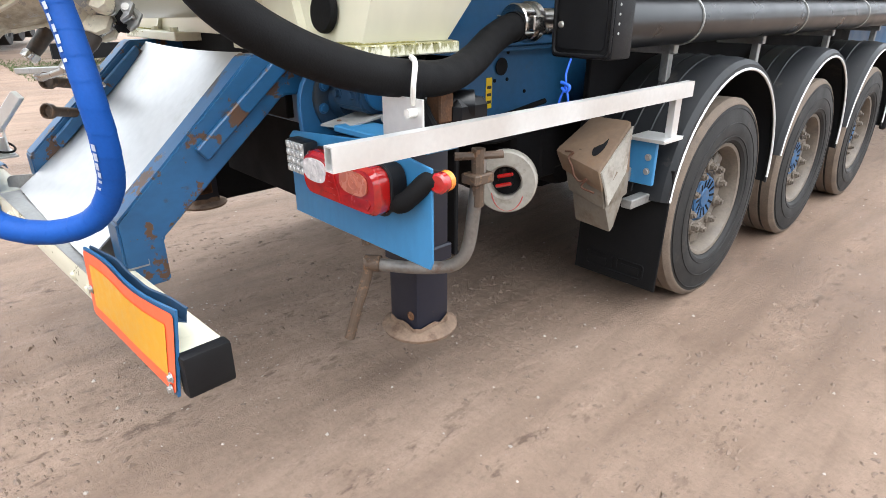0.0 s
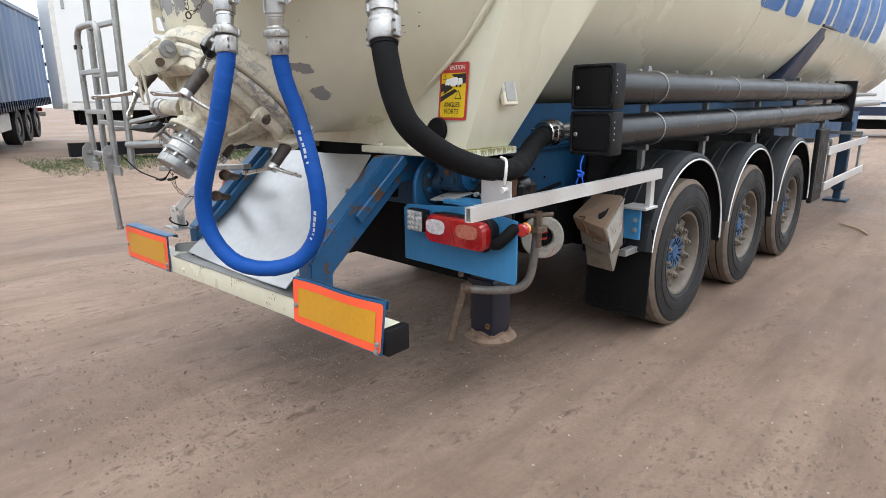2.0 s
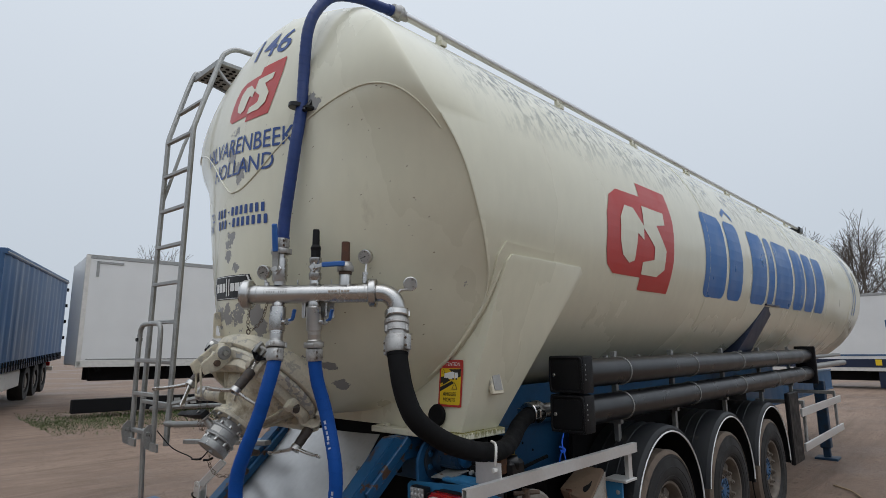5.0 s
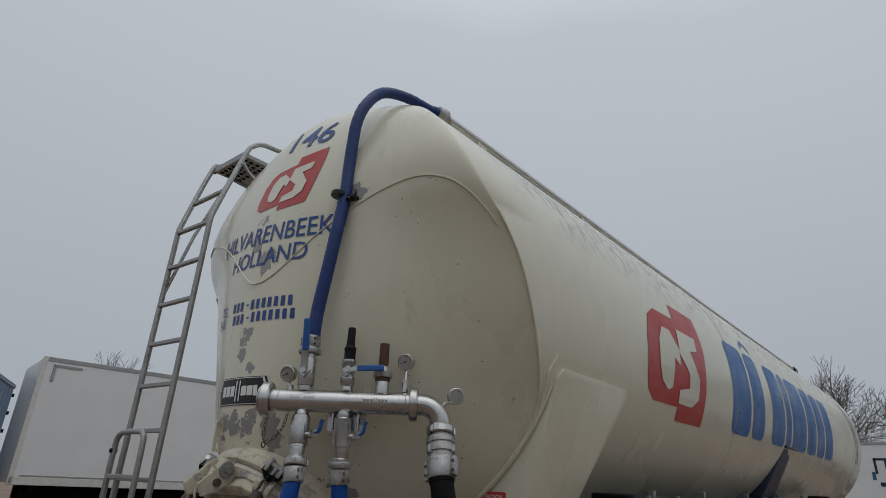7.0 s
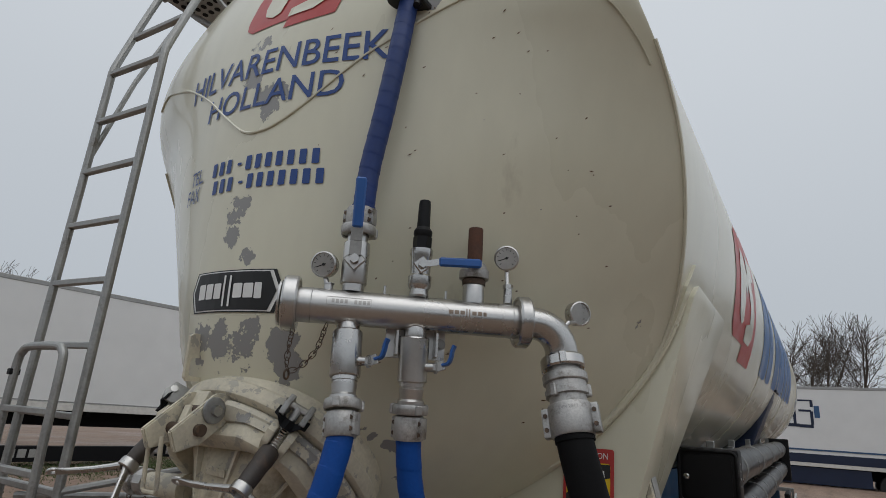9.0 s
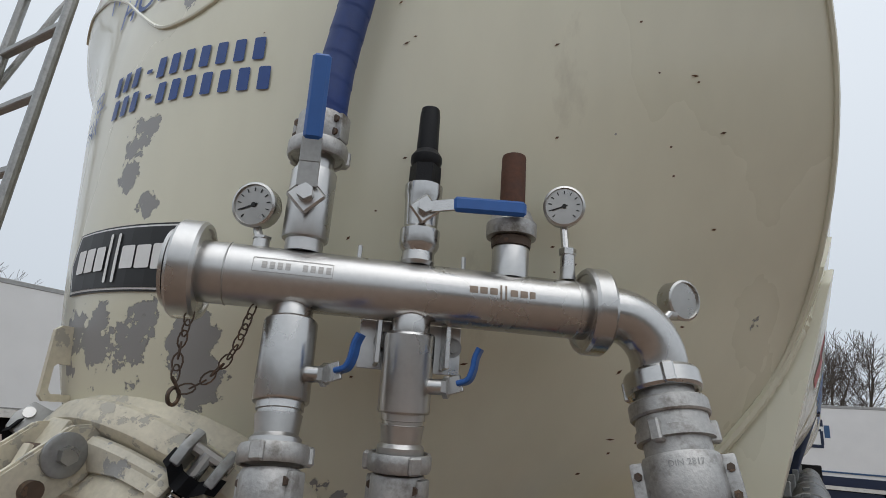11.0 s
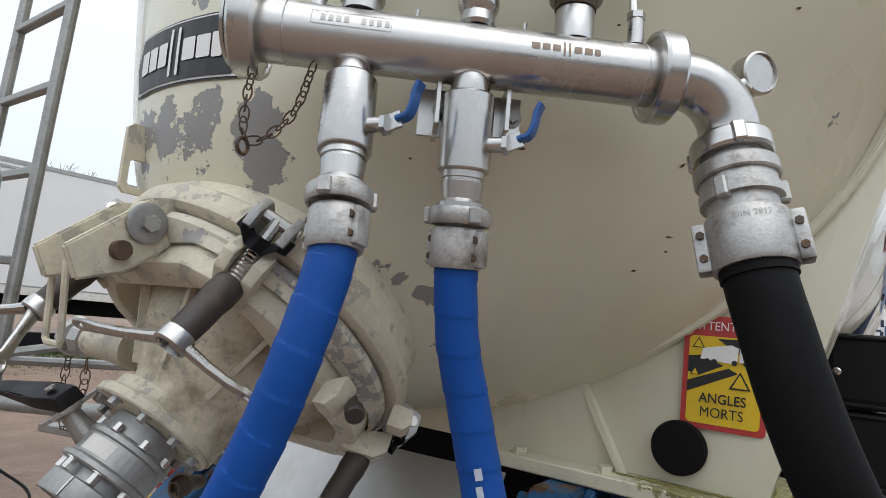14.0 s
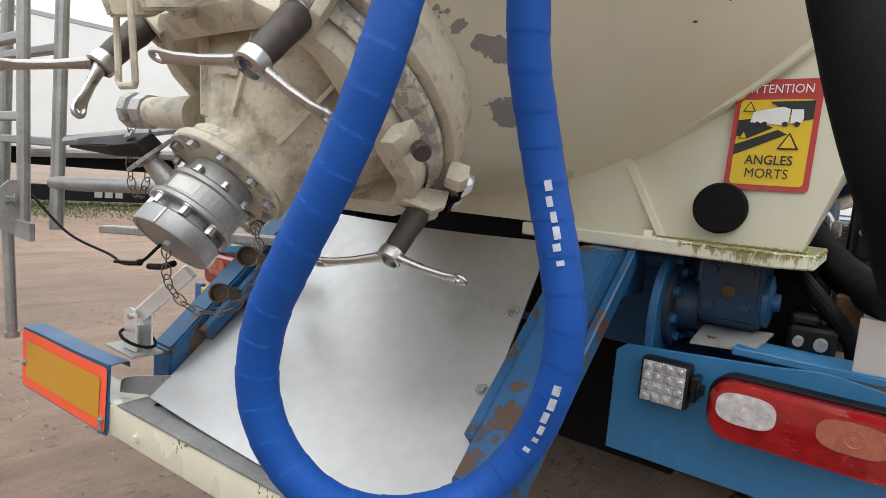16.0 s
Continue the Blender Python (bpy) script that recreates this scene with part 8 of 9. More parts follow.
# white print on the hose as plain bars
for i0, i1 in [(c0 - 0.012 * q, c0 - 0.012 * q - 0.0085 + 0.004 * (q > 3)) for c0 in (0.845, 0.695) for q in range(6)]:
    ph = 0.05 * math.sin(i0 * 700)
    a, b_ = sorted((int(i0 * len(bp_)), int(i1 * len(bp_))))
    bm = bmesh.new()
    prev = None
    for i in range(a, b_ + 1):
        d = (bp_[i + 1] - bp_[i - 1]).normalized()
        f = V(0.45, -0.88, 0.05)
        f = (f - d * f.dot(d)).normalized()
        sd2 = d.cross(f)
        cur = [bm.verts.new(bp_[i] + (f * math.cos(t) + sd2 * math.sin(t)) * 0.0366) for t in (ph - 0.15 + 0.04 * math.sin(i0 * 431), ph - 0.06, ph + 0.06, ph + 0.16)]
        if prev:
            for q in range(3):
                bm.faces.new((prev[q], prev[q + 1], cur[q + 1], cur[q]))
        prev = cur
    part("print_bar", bm, PRINT, blue_hose, "plain white printed bar", smooth=0)
black = [B0 + BD * 0.15, V(0.987, -2.481, 1.717), V(1.009, -2.486, 1.644), V(1.030, -2.487, 1.575), V(1.057, -2.478, 1.497), V(1.083, -2.455, 1.430), V(1.105, -2.385, 1.365), V(1.128, -2.26, 1.297), V(1.137, -2.10, 1.247), V(1.125, -1.93, 1.222), V(1.085, -1.77, 1.217), V(1.015, -1.60, 1.245), V(0.945, -1.44, 1.296), V(0.905, -1.30, 1.335), V(0.892, -1.18, 1.345)]
black_hose, bh_ = hose("black_hose", black, 0.0495, RUBBER, "thick black rubber discharge hose", 0)
for i0, i1 in ((0.035, 0.05), (0.945, 0.962)):
    a, b_ = int(i0 * len(bh_)), int(i1 * len(bh_))
    bm = bmesh.new()
    tube(bm, bh_[a:b_ + 1], 0.053, 24)
    part("rubber_cuff", bm, RUBBER, black_hose)
bm = bmesh.new()
lathe(bm, (0.892, -1.27, 1.345), (0, 1, 0), [(0.062, 0), (0.066, 0.006), (0.066, 0.06), (0.06, 0.066), (0.05, 0.072), (0.072, 0.078), (0.072, 0.105), (0.05, 0.112), (0.048, 0.22), (0.046, 0.6)], 32)
box(bm, (0.955, -1.26, 1.32), (0.985, -1.20, 1.37), 0.005)
box(bm, (0.80, -1.26, 1.32), (0.83, -1.20, 1.37), 0.005)
part("pipe_coupling", bm, STEEL, trailer, "steel clamp coupling of the black hose")
over = [mp(0.166, 2.29), mp(0.168, 2.36), V(0.478, -2.822, 2.46), V(0.508, -2.818, 2.65), V(0.528, -2.81, 2.83), V(0.53, -2.795, 2.95), V(0.535, -2.785, 3.07), V(0.53, -2.78, 3.21), V(0.536, -2.78, 3.355), V(0.548, -2.775, 3.50), V(0.563, -2.735, 3.63), V(0.576, -2.637, 3.757), V(0.592, -2.473, 3.82), V(0.612, -2.30, 3.832), V(0.628, -2.20, 3.838)]
over_hose, oh_ = hose("blue_hose", over, 0.0315, HOSE_DARK, "dark blue wrapped hose rising over the tank", 0.05)
for i0, i1 in ((0.0, 0.02), (0.97, 0.995)):
    a, b_ = int(i0 * len(oh_)), int(i1 * len(oh_))
    bm = bmesh.new()
    tube(bm, oh_[a:b_ + 1], 0.0345, 20)
    part("hose_cuff", bm, HOSE_DARK, over_hose)
bm = bmesh.new()
lathe(bm, (0.515, -2.79, 3.06), (0.07, 0.05, 1), [(0.040, -0.012), (0.042, -0.01), (0.042, 0.01), (0.040, 0.012)], 24)
box(bm, (0.50, -2.78, 3.03), (0.60, -2.66, 3.05), 0.004)
cyl(bm, (0.575, -2.78, 3.02), (0.575, -2.73, 3.09), 0.012, seg=10)
part("hose_bracket", bm, BLACK, trailer, "black hose clip on the stern")

# pipe along the roof with small stands
bm = bmesh.new()
tube(bm, [(0.64, -2.14, 3.84), (0.65, -1.8, 3.835), (0.67, 3.0, 3.85), (0.70, 7.9, 3.885)], 0.026, 14)
roof = part("roof_pipe", bm, ALU_BAR, trailer, "aluminium pipe along the tank top")
bm = bmesh.new()
lathe(bm, (0.632, -2.20, 3.84), (0.02, 1, 0.0), [(0.040, 0), (0.043, 0.01), (0.043, 0.04), (0.05, 0.045), (0.05, 0.065), (0.035, 0.07), (0.03, 0.12)], 22)
part("pipe_union", bm, ALU, roof)
for y in (-1.8, -0.35, 1.05, 2.45, 3.9, 5.4, 7.0):
    bm = bmesh.new()
    px, pz = 0.651 + 0.005 * (y + 2), 3.835 + 0.005 * max(0.0, y)
    box(bm, (px - 0.05, y - 0.025, pz - 0.105), (px + 0.05, y + 0.025, pz - 0.065), 0.002)
    box(bm, (px - 0.015, y - 0.02, pz - 0.075), (px + 0.015, y + 0.02, pz - 0.015), 0.003)
    part("pipe_stand", bm, CREAM, roof)
for y in (1.9, 5.2, 7.9):
    bm = bmesh.new()
    lathe(bm, (0.0, y, 3.9), (0, 0, 1), [(0.28, 0.0), (0.28, 0.09), (0.31, 0.10), (0.31, 0.13), (0.26, 0.16), (0.0, 0.17)], 30)
    part("man_lid", bm, ALU, trailer, "aluminium filling lid on the tank top")
bm = bmesh.new()
box(bm, (0.55, 7.9, 3.80), (0.75, 8.15, 3.92), 0.02)
part("roof_valve", bm, BLACK, roof)

# ---- ladder ----
RB, RT, LB, LT = V(-0.865, -2.80, 1.16), V(-0.905, -2.735, 3.32), V(-1.315, -2.80, 1.16), V(-1.345, -2.735, 3.34)
bm = bmesh.new()
tube(bm, [RB, RB.lerp(RT, 0.5), RT + V(0, 0, -0.03)] + spline([RT, V(-0.912, -2.712, 3.42), V(-0.93, -2.555, 3.93), V(-0.928, -2.50, 4.03), V(-0.915, -2.43, 4.07), V(-0.88, -2.33, 4.06), V(-0.82, -2.22, 4.04)], 6), 0.0185, 12)
tube(bm, [LB, LB.lerp(LT, 0.5), LT + V(0, 0, -0.03)] + spline([LT, V(-1.35, -2.712, 3.44), V(-1.375, -2.57, 3.93), V(-1.37, -2.52, 4.0), V(-1.35, -2.44, 4.02), V(-1.30, -2.36, 4.02)], 6), 0.0185, 12)
ladder = part("ladder", bm, GALV, trailer, "grey aluminium access ladder")
for z in [3.315 - 0.2715 * k for k in range(8)]:
    t = (z - RB.z) / (RT.z - RB.z)
    bm = bmesh.new()
    beam(bm, RB.lerp(RT, t), LB.lerp(LT, t), 0.03, 0.026, (0, 0, 1), 0.004)
    part("rung", bm, GALV, ladder)
bm = bmesh.new()
beam(bm, (-0.918, -2.66, 3.59), (-1.358, -2.66, 3.60), 0.03, 0.026, (0, 0, 1), 0.004)
part("rung", bm, GALV, ladder)
bm = bmesh.new()
tube(bm, [V(-1.338, -2.748, 2.86), V(-1.335, -2.62, 3.35), V(-1.335, -2.42, 3.93)], 0.0125, 10)
part("rear_stay", bm, GALV, ladder)
bm = bmesh.new()
c = V(-1.15, -2.44, 3.945)
box(bm, (c.x - 0.21, c.y - 0.11, c.z - 0.02), (c.x + 0.21, c.y + 0.18, c.z + 0.012), 0.004)
box(bm, (c.x - 0.22, c.y - 0.12, c.z - 0.03), (c.x + 0.22, c.y - 0.10, c.z + 0.02), 0.003)
part("top_step", bm, GALV, ladder)
bm = bmesh.new()
for i in range(7):
    for j in range(4):
        lathe(bm, (c.x - 0.16 + 0.053 * i, c.y - 0.075 + 0.052 * j, c.z - 0.0205), (0, 0, -1), [(0.017, 0), (0.017, 0.002), (0, 0.002)], 10)
part("step_hole", bm, ROAD_BLACK, ladder)
bm = bmesh.new()
tube(bm, spline([V(-0.925, -2.57, 3.86), V(-0.91, -2.50, 3.78), V(-0.85, -2.42, 3.70), V(-0.80, stern_y(-0.80, 3.66) + 0.02, 3.66)], 5), 0.014, 8)
tube(bm, [V(-1.33, -2.42, 3.92), V(-0.85, -2.30, 3.62)], 0.014, 8)
tube(bm, [RB.lerp(RT, 0.12), V(-0.5, -2.3, 1.55)], 0.014, 8)
tube(bm, [RB.lerp(RT, 0.10) + V(-0.3, 0, 0), V(-0.45, -2.42, 1.42)], 0.014, 8)
pieces("ladder_stay", bm, GALV, ladder)
# folding lower piece and its hoop
bm = bmesh.new()
hoop = [V(-0.885, -2.875, 1.18), V(-0.885, -2.875, 1.60), V(-0.89, -2.872, 1.87), V(-0.91, -2.87, 1.925), V(-0.96, -2.87, 1.945), V(-1.17, -2.87, 1.945), V(-1.225, -2.87, 1.925), V(-1.245, -2.872, 1.87), V(-1.25, -2.875, 1.60), V(-1.25, -2.875, 1.18)]
tube(bm, spline(hoop, 5), 0.0165, 12)
lower = part("folding_step", bm, GALV, ladder)
bm = bmesh.new()
for z in (1.24, 1.48, 1.70):
    beam(bm, (-0.885, -2.875, z), (-1.25, -2.875, z), 0.028, 0.026, (0, 0, 1), 0.004)
pieces("step_bar", bm, GALV, ladder)
bm = bmesh.new()
for x in (-0.885, -1.25):
    prism(bm, [(x - 0.004, -2.89, 1.14), (x - 0.004, -2.89, 1.30), (x - 0.004, -2.91, 1.30), (x - 0.004, -2.935, 1.275), (x - 0.004, -2.943, 1.23), (x - 0.004, -2.93, 1.16)], (0.008, 0, 0))
    box(bm, (x + 0.004, -2.90, 1.14), (x + 0.12, -2.886, 1.19), 0.002)
    hexbolt(bm, (x, -2.90, 1.245), (0, -1, 0), 0.013, 0.02)
pieces("latch_plate", bm, GALV, ladder)
bm = bmesh.new()
tube(bm, [(-1.13, -2.845, 1.25), (-1.135, -2.83, 0.79)], 0.0165, 12)
cyl(bm, (-1.135, -2.83, 0.775), (-1.135, -2.83, 0.795), 0.021, seg=14)
part("ladder_leg", bm, GALV, ladder)
bm = bmesh.new()
box(bm, (-1.262, -2.895, 1.83), (-1.235, -2.855, 1.855), 0.003)
cyl(bm, (-1.29, -2.875, 1.842), (-1.25, -2.875, 1.842), 0.008, seg=8)
part("latch", bm, BLACK_PLASTIC, ladder)

PROP = (V(-0.585, -2.69, 0.845), V(-0.575, -2.69, 0.945), V(-0.475, -2.60, 1.083))

# ---- discharge door at the foot of the stern ----
HC = V(0.0, -2.60, 1.56)
HN = V(0.0, -0.66, -0.75).normalized()
HU = V(0, -0.75, 0.66).normalized()    # up the slope of the door
HX = V(1, 0, 0)


def hd(a, r, h=0.0):
    """A place on the door: angle in degrees from its top towards +x, radius, height along its axis."""
    t = radians(a)
    return HC + HX * (r * math.sin(t)) + HU * (r * math.cos(t)) + HN * h


def squared(a, side, top):
    """Radius of a square frame with rounded corners at the four bolts."""
    t = radians(a)
    m = max(abs(math.cos(t)), abs(math.sin(t)))
    return min(top, side / m)


bm = bmesh.new()
lathe(bm, HC, HN, [(0.32, -0.17), (0.352, -0.12), (0.358, -0.062), (0.364, -0.056), (0.370, -0.048), (0.370, -0.014), (0.366, -0.006), (0.358, -0.002), (0.31, 0.0)], 80)
door = part("discharge_door", bm, CREAM_WORN, trailer, "worn cream cast discharge door with swing bolts")


def lid_band(name, profile, mat, label=""):
    """One band of the cast lid, turned round its axis from radii that follow the square frame."""
    bm = bmesh.new()
    rows = []
    for i in range(96):
        a = 360 * i / 96
        rows.append([bm.verts.new(hd(a, r, h)) for r, h in profile(squared(a, 0.290, 0.325), squared(a, 0.228, 0.280))])
    for a, b in zip(rows, rows[1:] + rows[:1]):
        for k in range(len(a) - 1):
            bm.faces.new((a[k], a[k + 1], b[k + 1], b[k]))
    bmesh.ops.recalc_face_normals(bm, faces=bm.faces[:])
    part(name, bm, mat, door, label)


# the cast lid: a rim, a groove, a broad square frame, and a cone to the outlet
lid_band("lid_rim", lambda o, i: ((0.310, 0.003), (0.345, 0.004), (0.349, 0.010), (0.349, 0.024), (0.344, 0.029), (o + 0.013, 0.050), (o + 0.009, 0.050), (o + 0.006, 0.026)), CREAM_BARE, "cream rim worn to bare grey metal")
lid_band("lid_frame", lambda o, i: ((o + 0.004, 0.024), (o + 0.001, 0.082), (o - 0.003, 0.090), (o - 0.012, 0.094), (i + 0.012, 0.097), (i + 0.003, 0.094), (i, 0.087), (i - 0.008, 0.055), (i - 0.016, 0.045)), CREAM_WORN, "chipped cream square frame of the lid")
lid_band("door_cone", lambda o, i: ((i - 0.010, 0.040), (i - 0.018, 0.047), (0.5 * i + 0.088, 0.078), (0.168, 0.150), (0.122, 0.205), (0.114, 0.225), (0.113, 0.270), (0.09, 0.270)), CREAM_BROWNED, "cast lid cone in browner, blotchy cream")
for k in range(8):
    a = 22 + 45 * k
    hull_pts = []
    for r, h in ((0.240, 0.05), (0.236, 0.080), (0.138, 0.205), (0.116, 0.195)):
        for da in (-0.8, 0.8):
            hull_pts.append(hd(a + da * (0.3 / r), r, h))
    bm = bmesh.new()
    hull(bm, hull_pts)
    part("door_rib", bm, CREAM_WORN, door)
# outlet: flange, butterfly valve and cap in line with the door
OC = V(-0.016, -2.797, 1.360)
ON = HN
OU = (V(0, 0, 1) - ON * ON.z).normalized()
OX = OU.cross(ON)


def od(a, r, h=0.0):
    t = radians(a)
    return OC + OX * (r * math.sin(t)) + OU * (r * math.cos(t)) + ON * h


bm = bmesh.new()
lathe(bm, OC, ON, [(0.112, -0.05), (0.112, -0.030), (0.116, -0.024), (0.126, -0.022), (0.129, -0.018), (0.129, -0.003), (0.126, 0.0), (0.08, 0.001)], 56)
part("outlet_flange", bm, CREAM_WORN, door)
for k in range(10):
    bm = bmesh.new()
    hexbolt(bm, od(12 + 36 * k, 0.111, 0.0), ON, 0.0095, 0.013)
    pieces("flange_bolt", bm, GALV, door)
bm = bmesh.new()
lathe(bm, OC, ON, [(0.066, 0.0), (0.070, 0.004), (0.070, 0.038), (0.082, 0.042), (0.085, 0.046), (0.085, 0.054), (0.080, 0.057), (0.080, 0.094), (0.088, 0.097), (0.090, 0.100), (0.090, 0.108), (0.087, 0.111), (0.062, 0.112), (0.062, 0.134)], 56)
part("outlet_valve", bm, GALV, door, "aluminium butterfly outlet valve")
for k in range(8):
    bm = bmesh.new()
    hexbolt(bm, od(5 + 45 * k, 0.077, 0.110), ON, 0.0088, 0.018)
    part("valve_bolt", bm, CHROME, door)
for k in range(8):
    bm = bmesh.new()
    hexbolt(bm, od(25 + 45 * k, 0.076, 0.043), -ON, 0.0085, 0.014)
    part("valve_nut", bm, CHROME, door)
bm = bmesh.new()
lathe(bm, OC, ON, [(0.060, 0.130), (0.079, 0.131), (0.082, 0.134), (0.082, 0.166), (0.080, 0.170), (0.074, 0.1705), (0.072, 0.168), (0.012, 0.168), (0.011, 0.178), (0.0, 0.179)], 48)
part("outlet_cap", bm, GALV, door, "scratched aluminium outlet cap")
for k in range(3):
    bm = bmesh.new()
    box(bm, (-0.003, -0.0022, -0.018), (0.003, 0.0022, 0.018), 0.001, Matrix.Translation(od(30 + 120 * k, 0.0815, 0.151)) @ Matrix((OX * math.sin(radians(30 + 120 * k)) + OU * math.cos(radians(30 + 120 * k)), ON.cross(OX * math.sin(radians(30 + 120 * k)) + OU * math.cos(radians(30 + 120 * k))), ON)).transposed().to_4x4())
    part("cap_rib", bm, CHROME, door)
for a, w0, nm, mt in ((22, 0.028, "type_plate", WHITE_SOFT), (78, 0.020, "maker_plate", GALV)):
    bm = bmesh.new()
    for k in range(5):
        t0, t1 = a - 22 + 9 * k, a - 13 + 9 * k
        vs = [bm.verts.new(od(q, 0.0808, hh)) for q, hh in ((t0, 0.061), (t1, 0.061), (t1, 0.090), (t0, 0.090))]
        bm.faces.new(vs)
    bmesh.ops.recalc_face_normals(bm, faces=bm.faces[:])
    part(nm, bm, mt, door)
# black valve lever on a slotted plate
l0, l1 = V(-0.083, -2.883, 1.354), V(-0.109, -2.929, 1.416)
ld_ = (l1 - l0).normalized()
lever_at = (l1 - l0).length - 0.030
bm = bmesh.new()
lathe(bm, l0, ld_, [(0.026, -0.03), (0.022, 0.006), (0.018, lever_at - 0.006), (0.026, lever_at - 0.004), (0.026, lever_at)], 20)
part("lever_stem", bm, ALU, door)
# toothed quadrant with a long slot
bm = bmesh.new()
side_ = ld_.cross(V(0.8, 0.5, 0.2)).normalized()
long_ = side_.cross(ld_)
qa = [(0.052 * math.cos(t) * (1.25 if math.cos(t) > 0 else 0.9), (0.040 + 0.003 * (k % 2)) * math.sin(t)) for k, t in enumerate([6.2832 * i / 36 for i in range(36)])]
qb = [(0.036 + 0.013 * math.cos(t), 0.007 * math.sin(t)) for t in [6.2832 * i / 36 for i in range(36)]]
vq = [[bm.verts.new(l0 + ld_ * (lever_at + d) + long_ * u + side_ * v) for u, v in o] for d in (0.0, 0.007) for o in (qa, qb)]
for k in range(36):
    j_ = (k + 1) % 36
    bm.faces.new((vq[0][k], vq[0][j_], vq[1][j_], vq[1][k]))
    bm.faces.new((vq[2][k], vq[3][k], vq[3][j_], vq[2][j_]))
    bm.faces.new((vq[0][k], vq[2][k], vq[2][j_], vq[0][j_]))
    bm.faces.new((vq[1][k], vq[1][j_], vq[3][j_], vq[3][k]))
bmesh.ops.recalc_face_normals(bm, faces=bm.faces[:])
part("lever_plate", bm, ALU, door, "slotted aluminium lever plate")
bm = bmesh.new()
lathe(bm, l1 + ld_ * 0.022, ld_, [(0.010, 0), (0.010, 0.004), (0.007, 0.006), (0, 0.006)], 16)
part("lever_screw", bm, CHROME, door)
bm = bmesh.new()
q0, q1 = l1 + V(0.035, 0.01, 0.0), V(-0.315, -2.962, 1.412)
dq = (q1 - q0).normalized()
sq = dq.cross(ld_).normalized()
hull(bm, [q0 + sq * 0.022 + ld_ * 0.022, q0 - sq * 0.022 + ld_ * 0.022, q0 + sq * 0.024 - ld_ * 0.012, q0 - sq * 0.024 - ld_ * 0.012,
          q0 + dq * 0.09 + sq * 0.026 + ld_ * 0.014, q0 + dq * 0.09 - sq * 0.026 + ld_ * 0.014, q0 + dq * 0.09 + sq * 0.026 - ld_ * 0.012, q0 + dq * 0.09 - sq * 0.026 - ld_ * 0.012,
          q1 + sq * 0.016 + ld_ * 0.005, q1 - sq * 0.016 + ld_ * 0.005, q1 + sq * 0.016 - ld_ * 0.003, q1 - sq * 0.016 - ld_ * 0.003], 0.004)
part("valve_lever", bm, BLACK_PLASTIC, door, "black plastic valve lever")
# side nozzle
bm = bmesh.new()
n0 = V(-0.30, -2.765, 1.502)
nd = V(-0.985, -0.16, 0.03).normalized()
lathe(bm, n0, nd, [(0.046, -0.10), (0.038, -0.02), (0.035, 0.055), (0.033, 0.08)], 24)
part("side_nozzle", bm, CREAM_WORN, door)
bm = bmesh.new()
lathe(bm, n0 + nd * 0.08, nd, [(0.032, -0.02), (0.041, -0.016), (0.043, 0.004), (0.043, 0.014), (0.036, 0.018), (0.036, 0.026), (0.045, 0.030), (0.045, 0.056), (0.040, 0.062), (0.0, 0.064)], 10)
part("nozzle_cap", bm, ALU, door)
chain(door, [n0 + nd * 0.14 + V(0, 0, -0.04), n0 + nd * 0.145 + V(0, 0, -0.11), n0 + nd * 0.14 + V(0.01, 0, -0.19), n0 + nd * 0.12 + V(0.03, 0, -0.205), n0 + nd * 0.09 + V(0.03, 0.0, -0.12), n0 + nd * 0.07 + V(0, 0, -0.04)], 0.03)
ce = od(0, 0.0, 0.18)
chain(door, [ce + V(0, 0, -0.005), ce + V(0.015, 0, -0.07), ce + V(0.06, 0.03, -0.115), ce + V(0.125, 0.07, -0.10), ce + V(0.16, 0.10, -0.02), od(120, 0.11, 0.05)], 0.026)

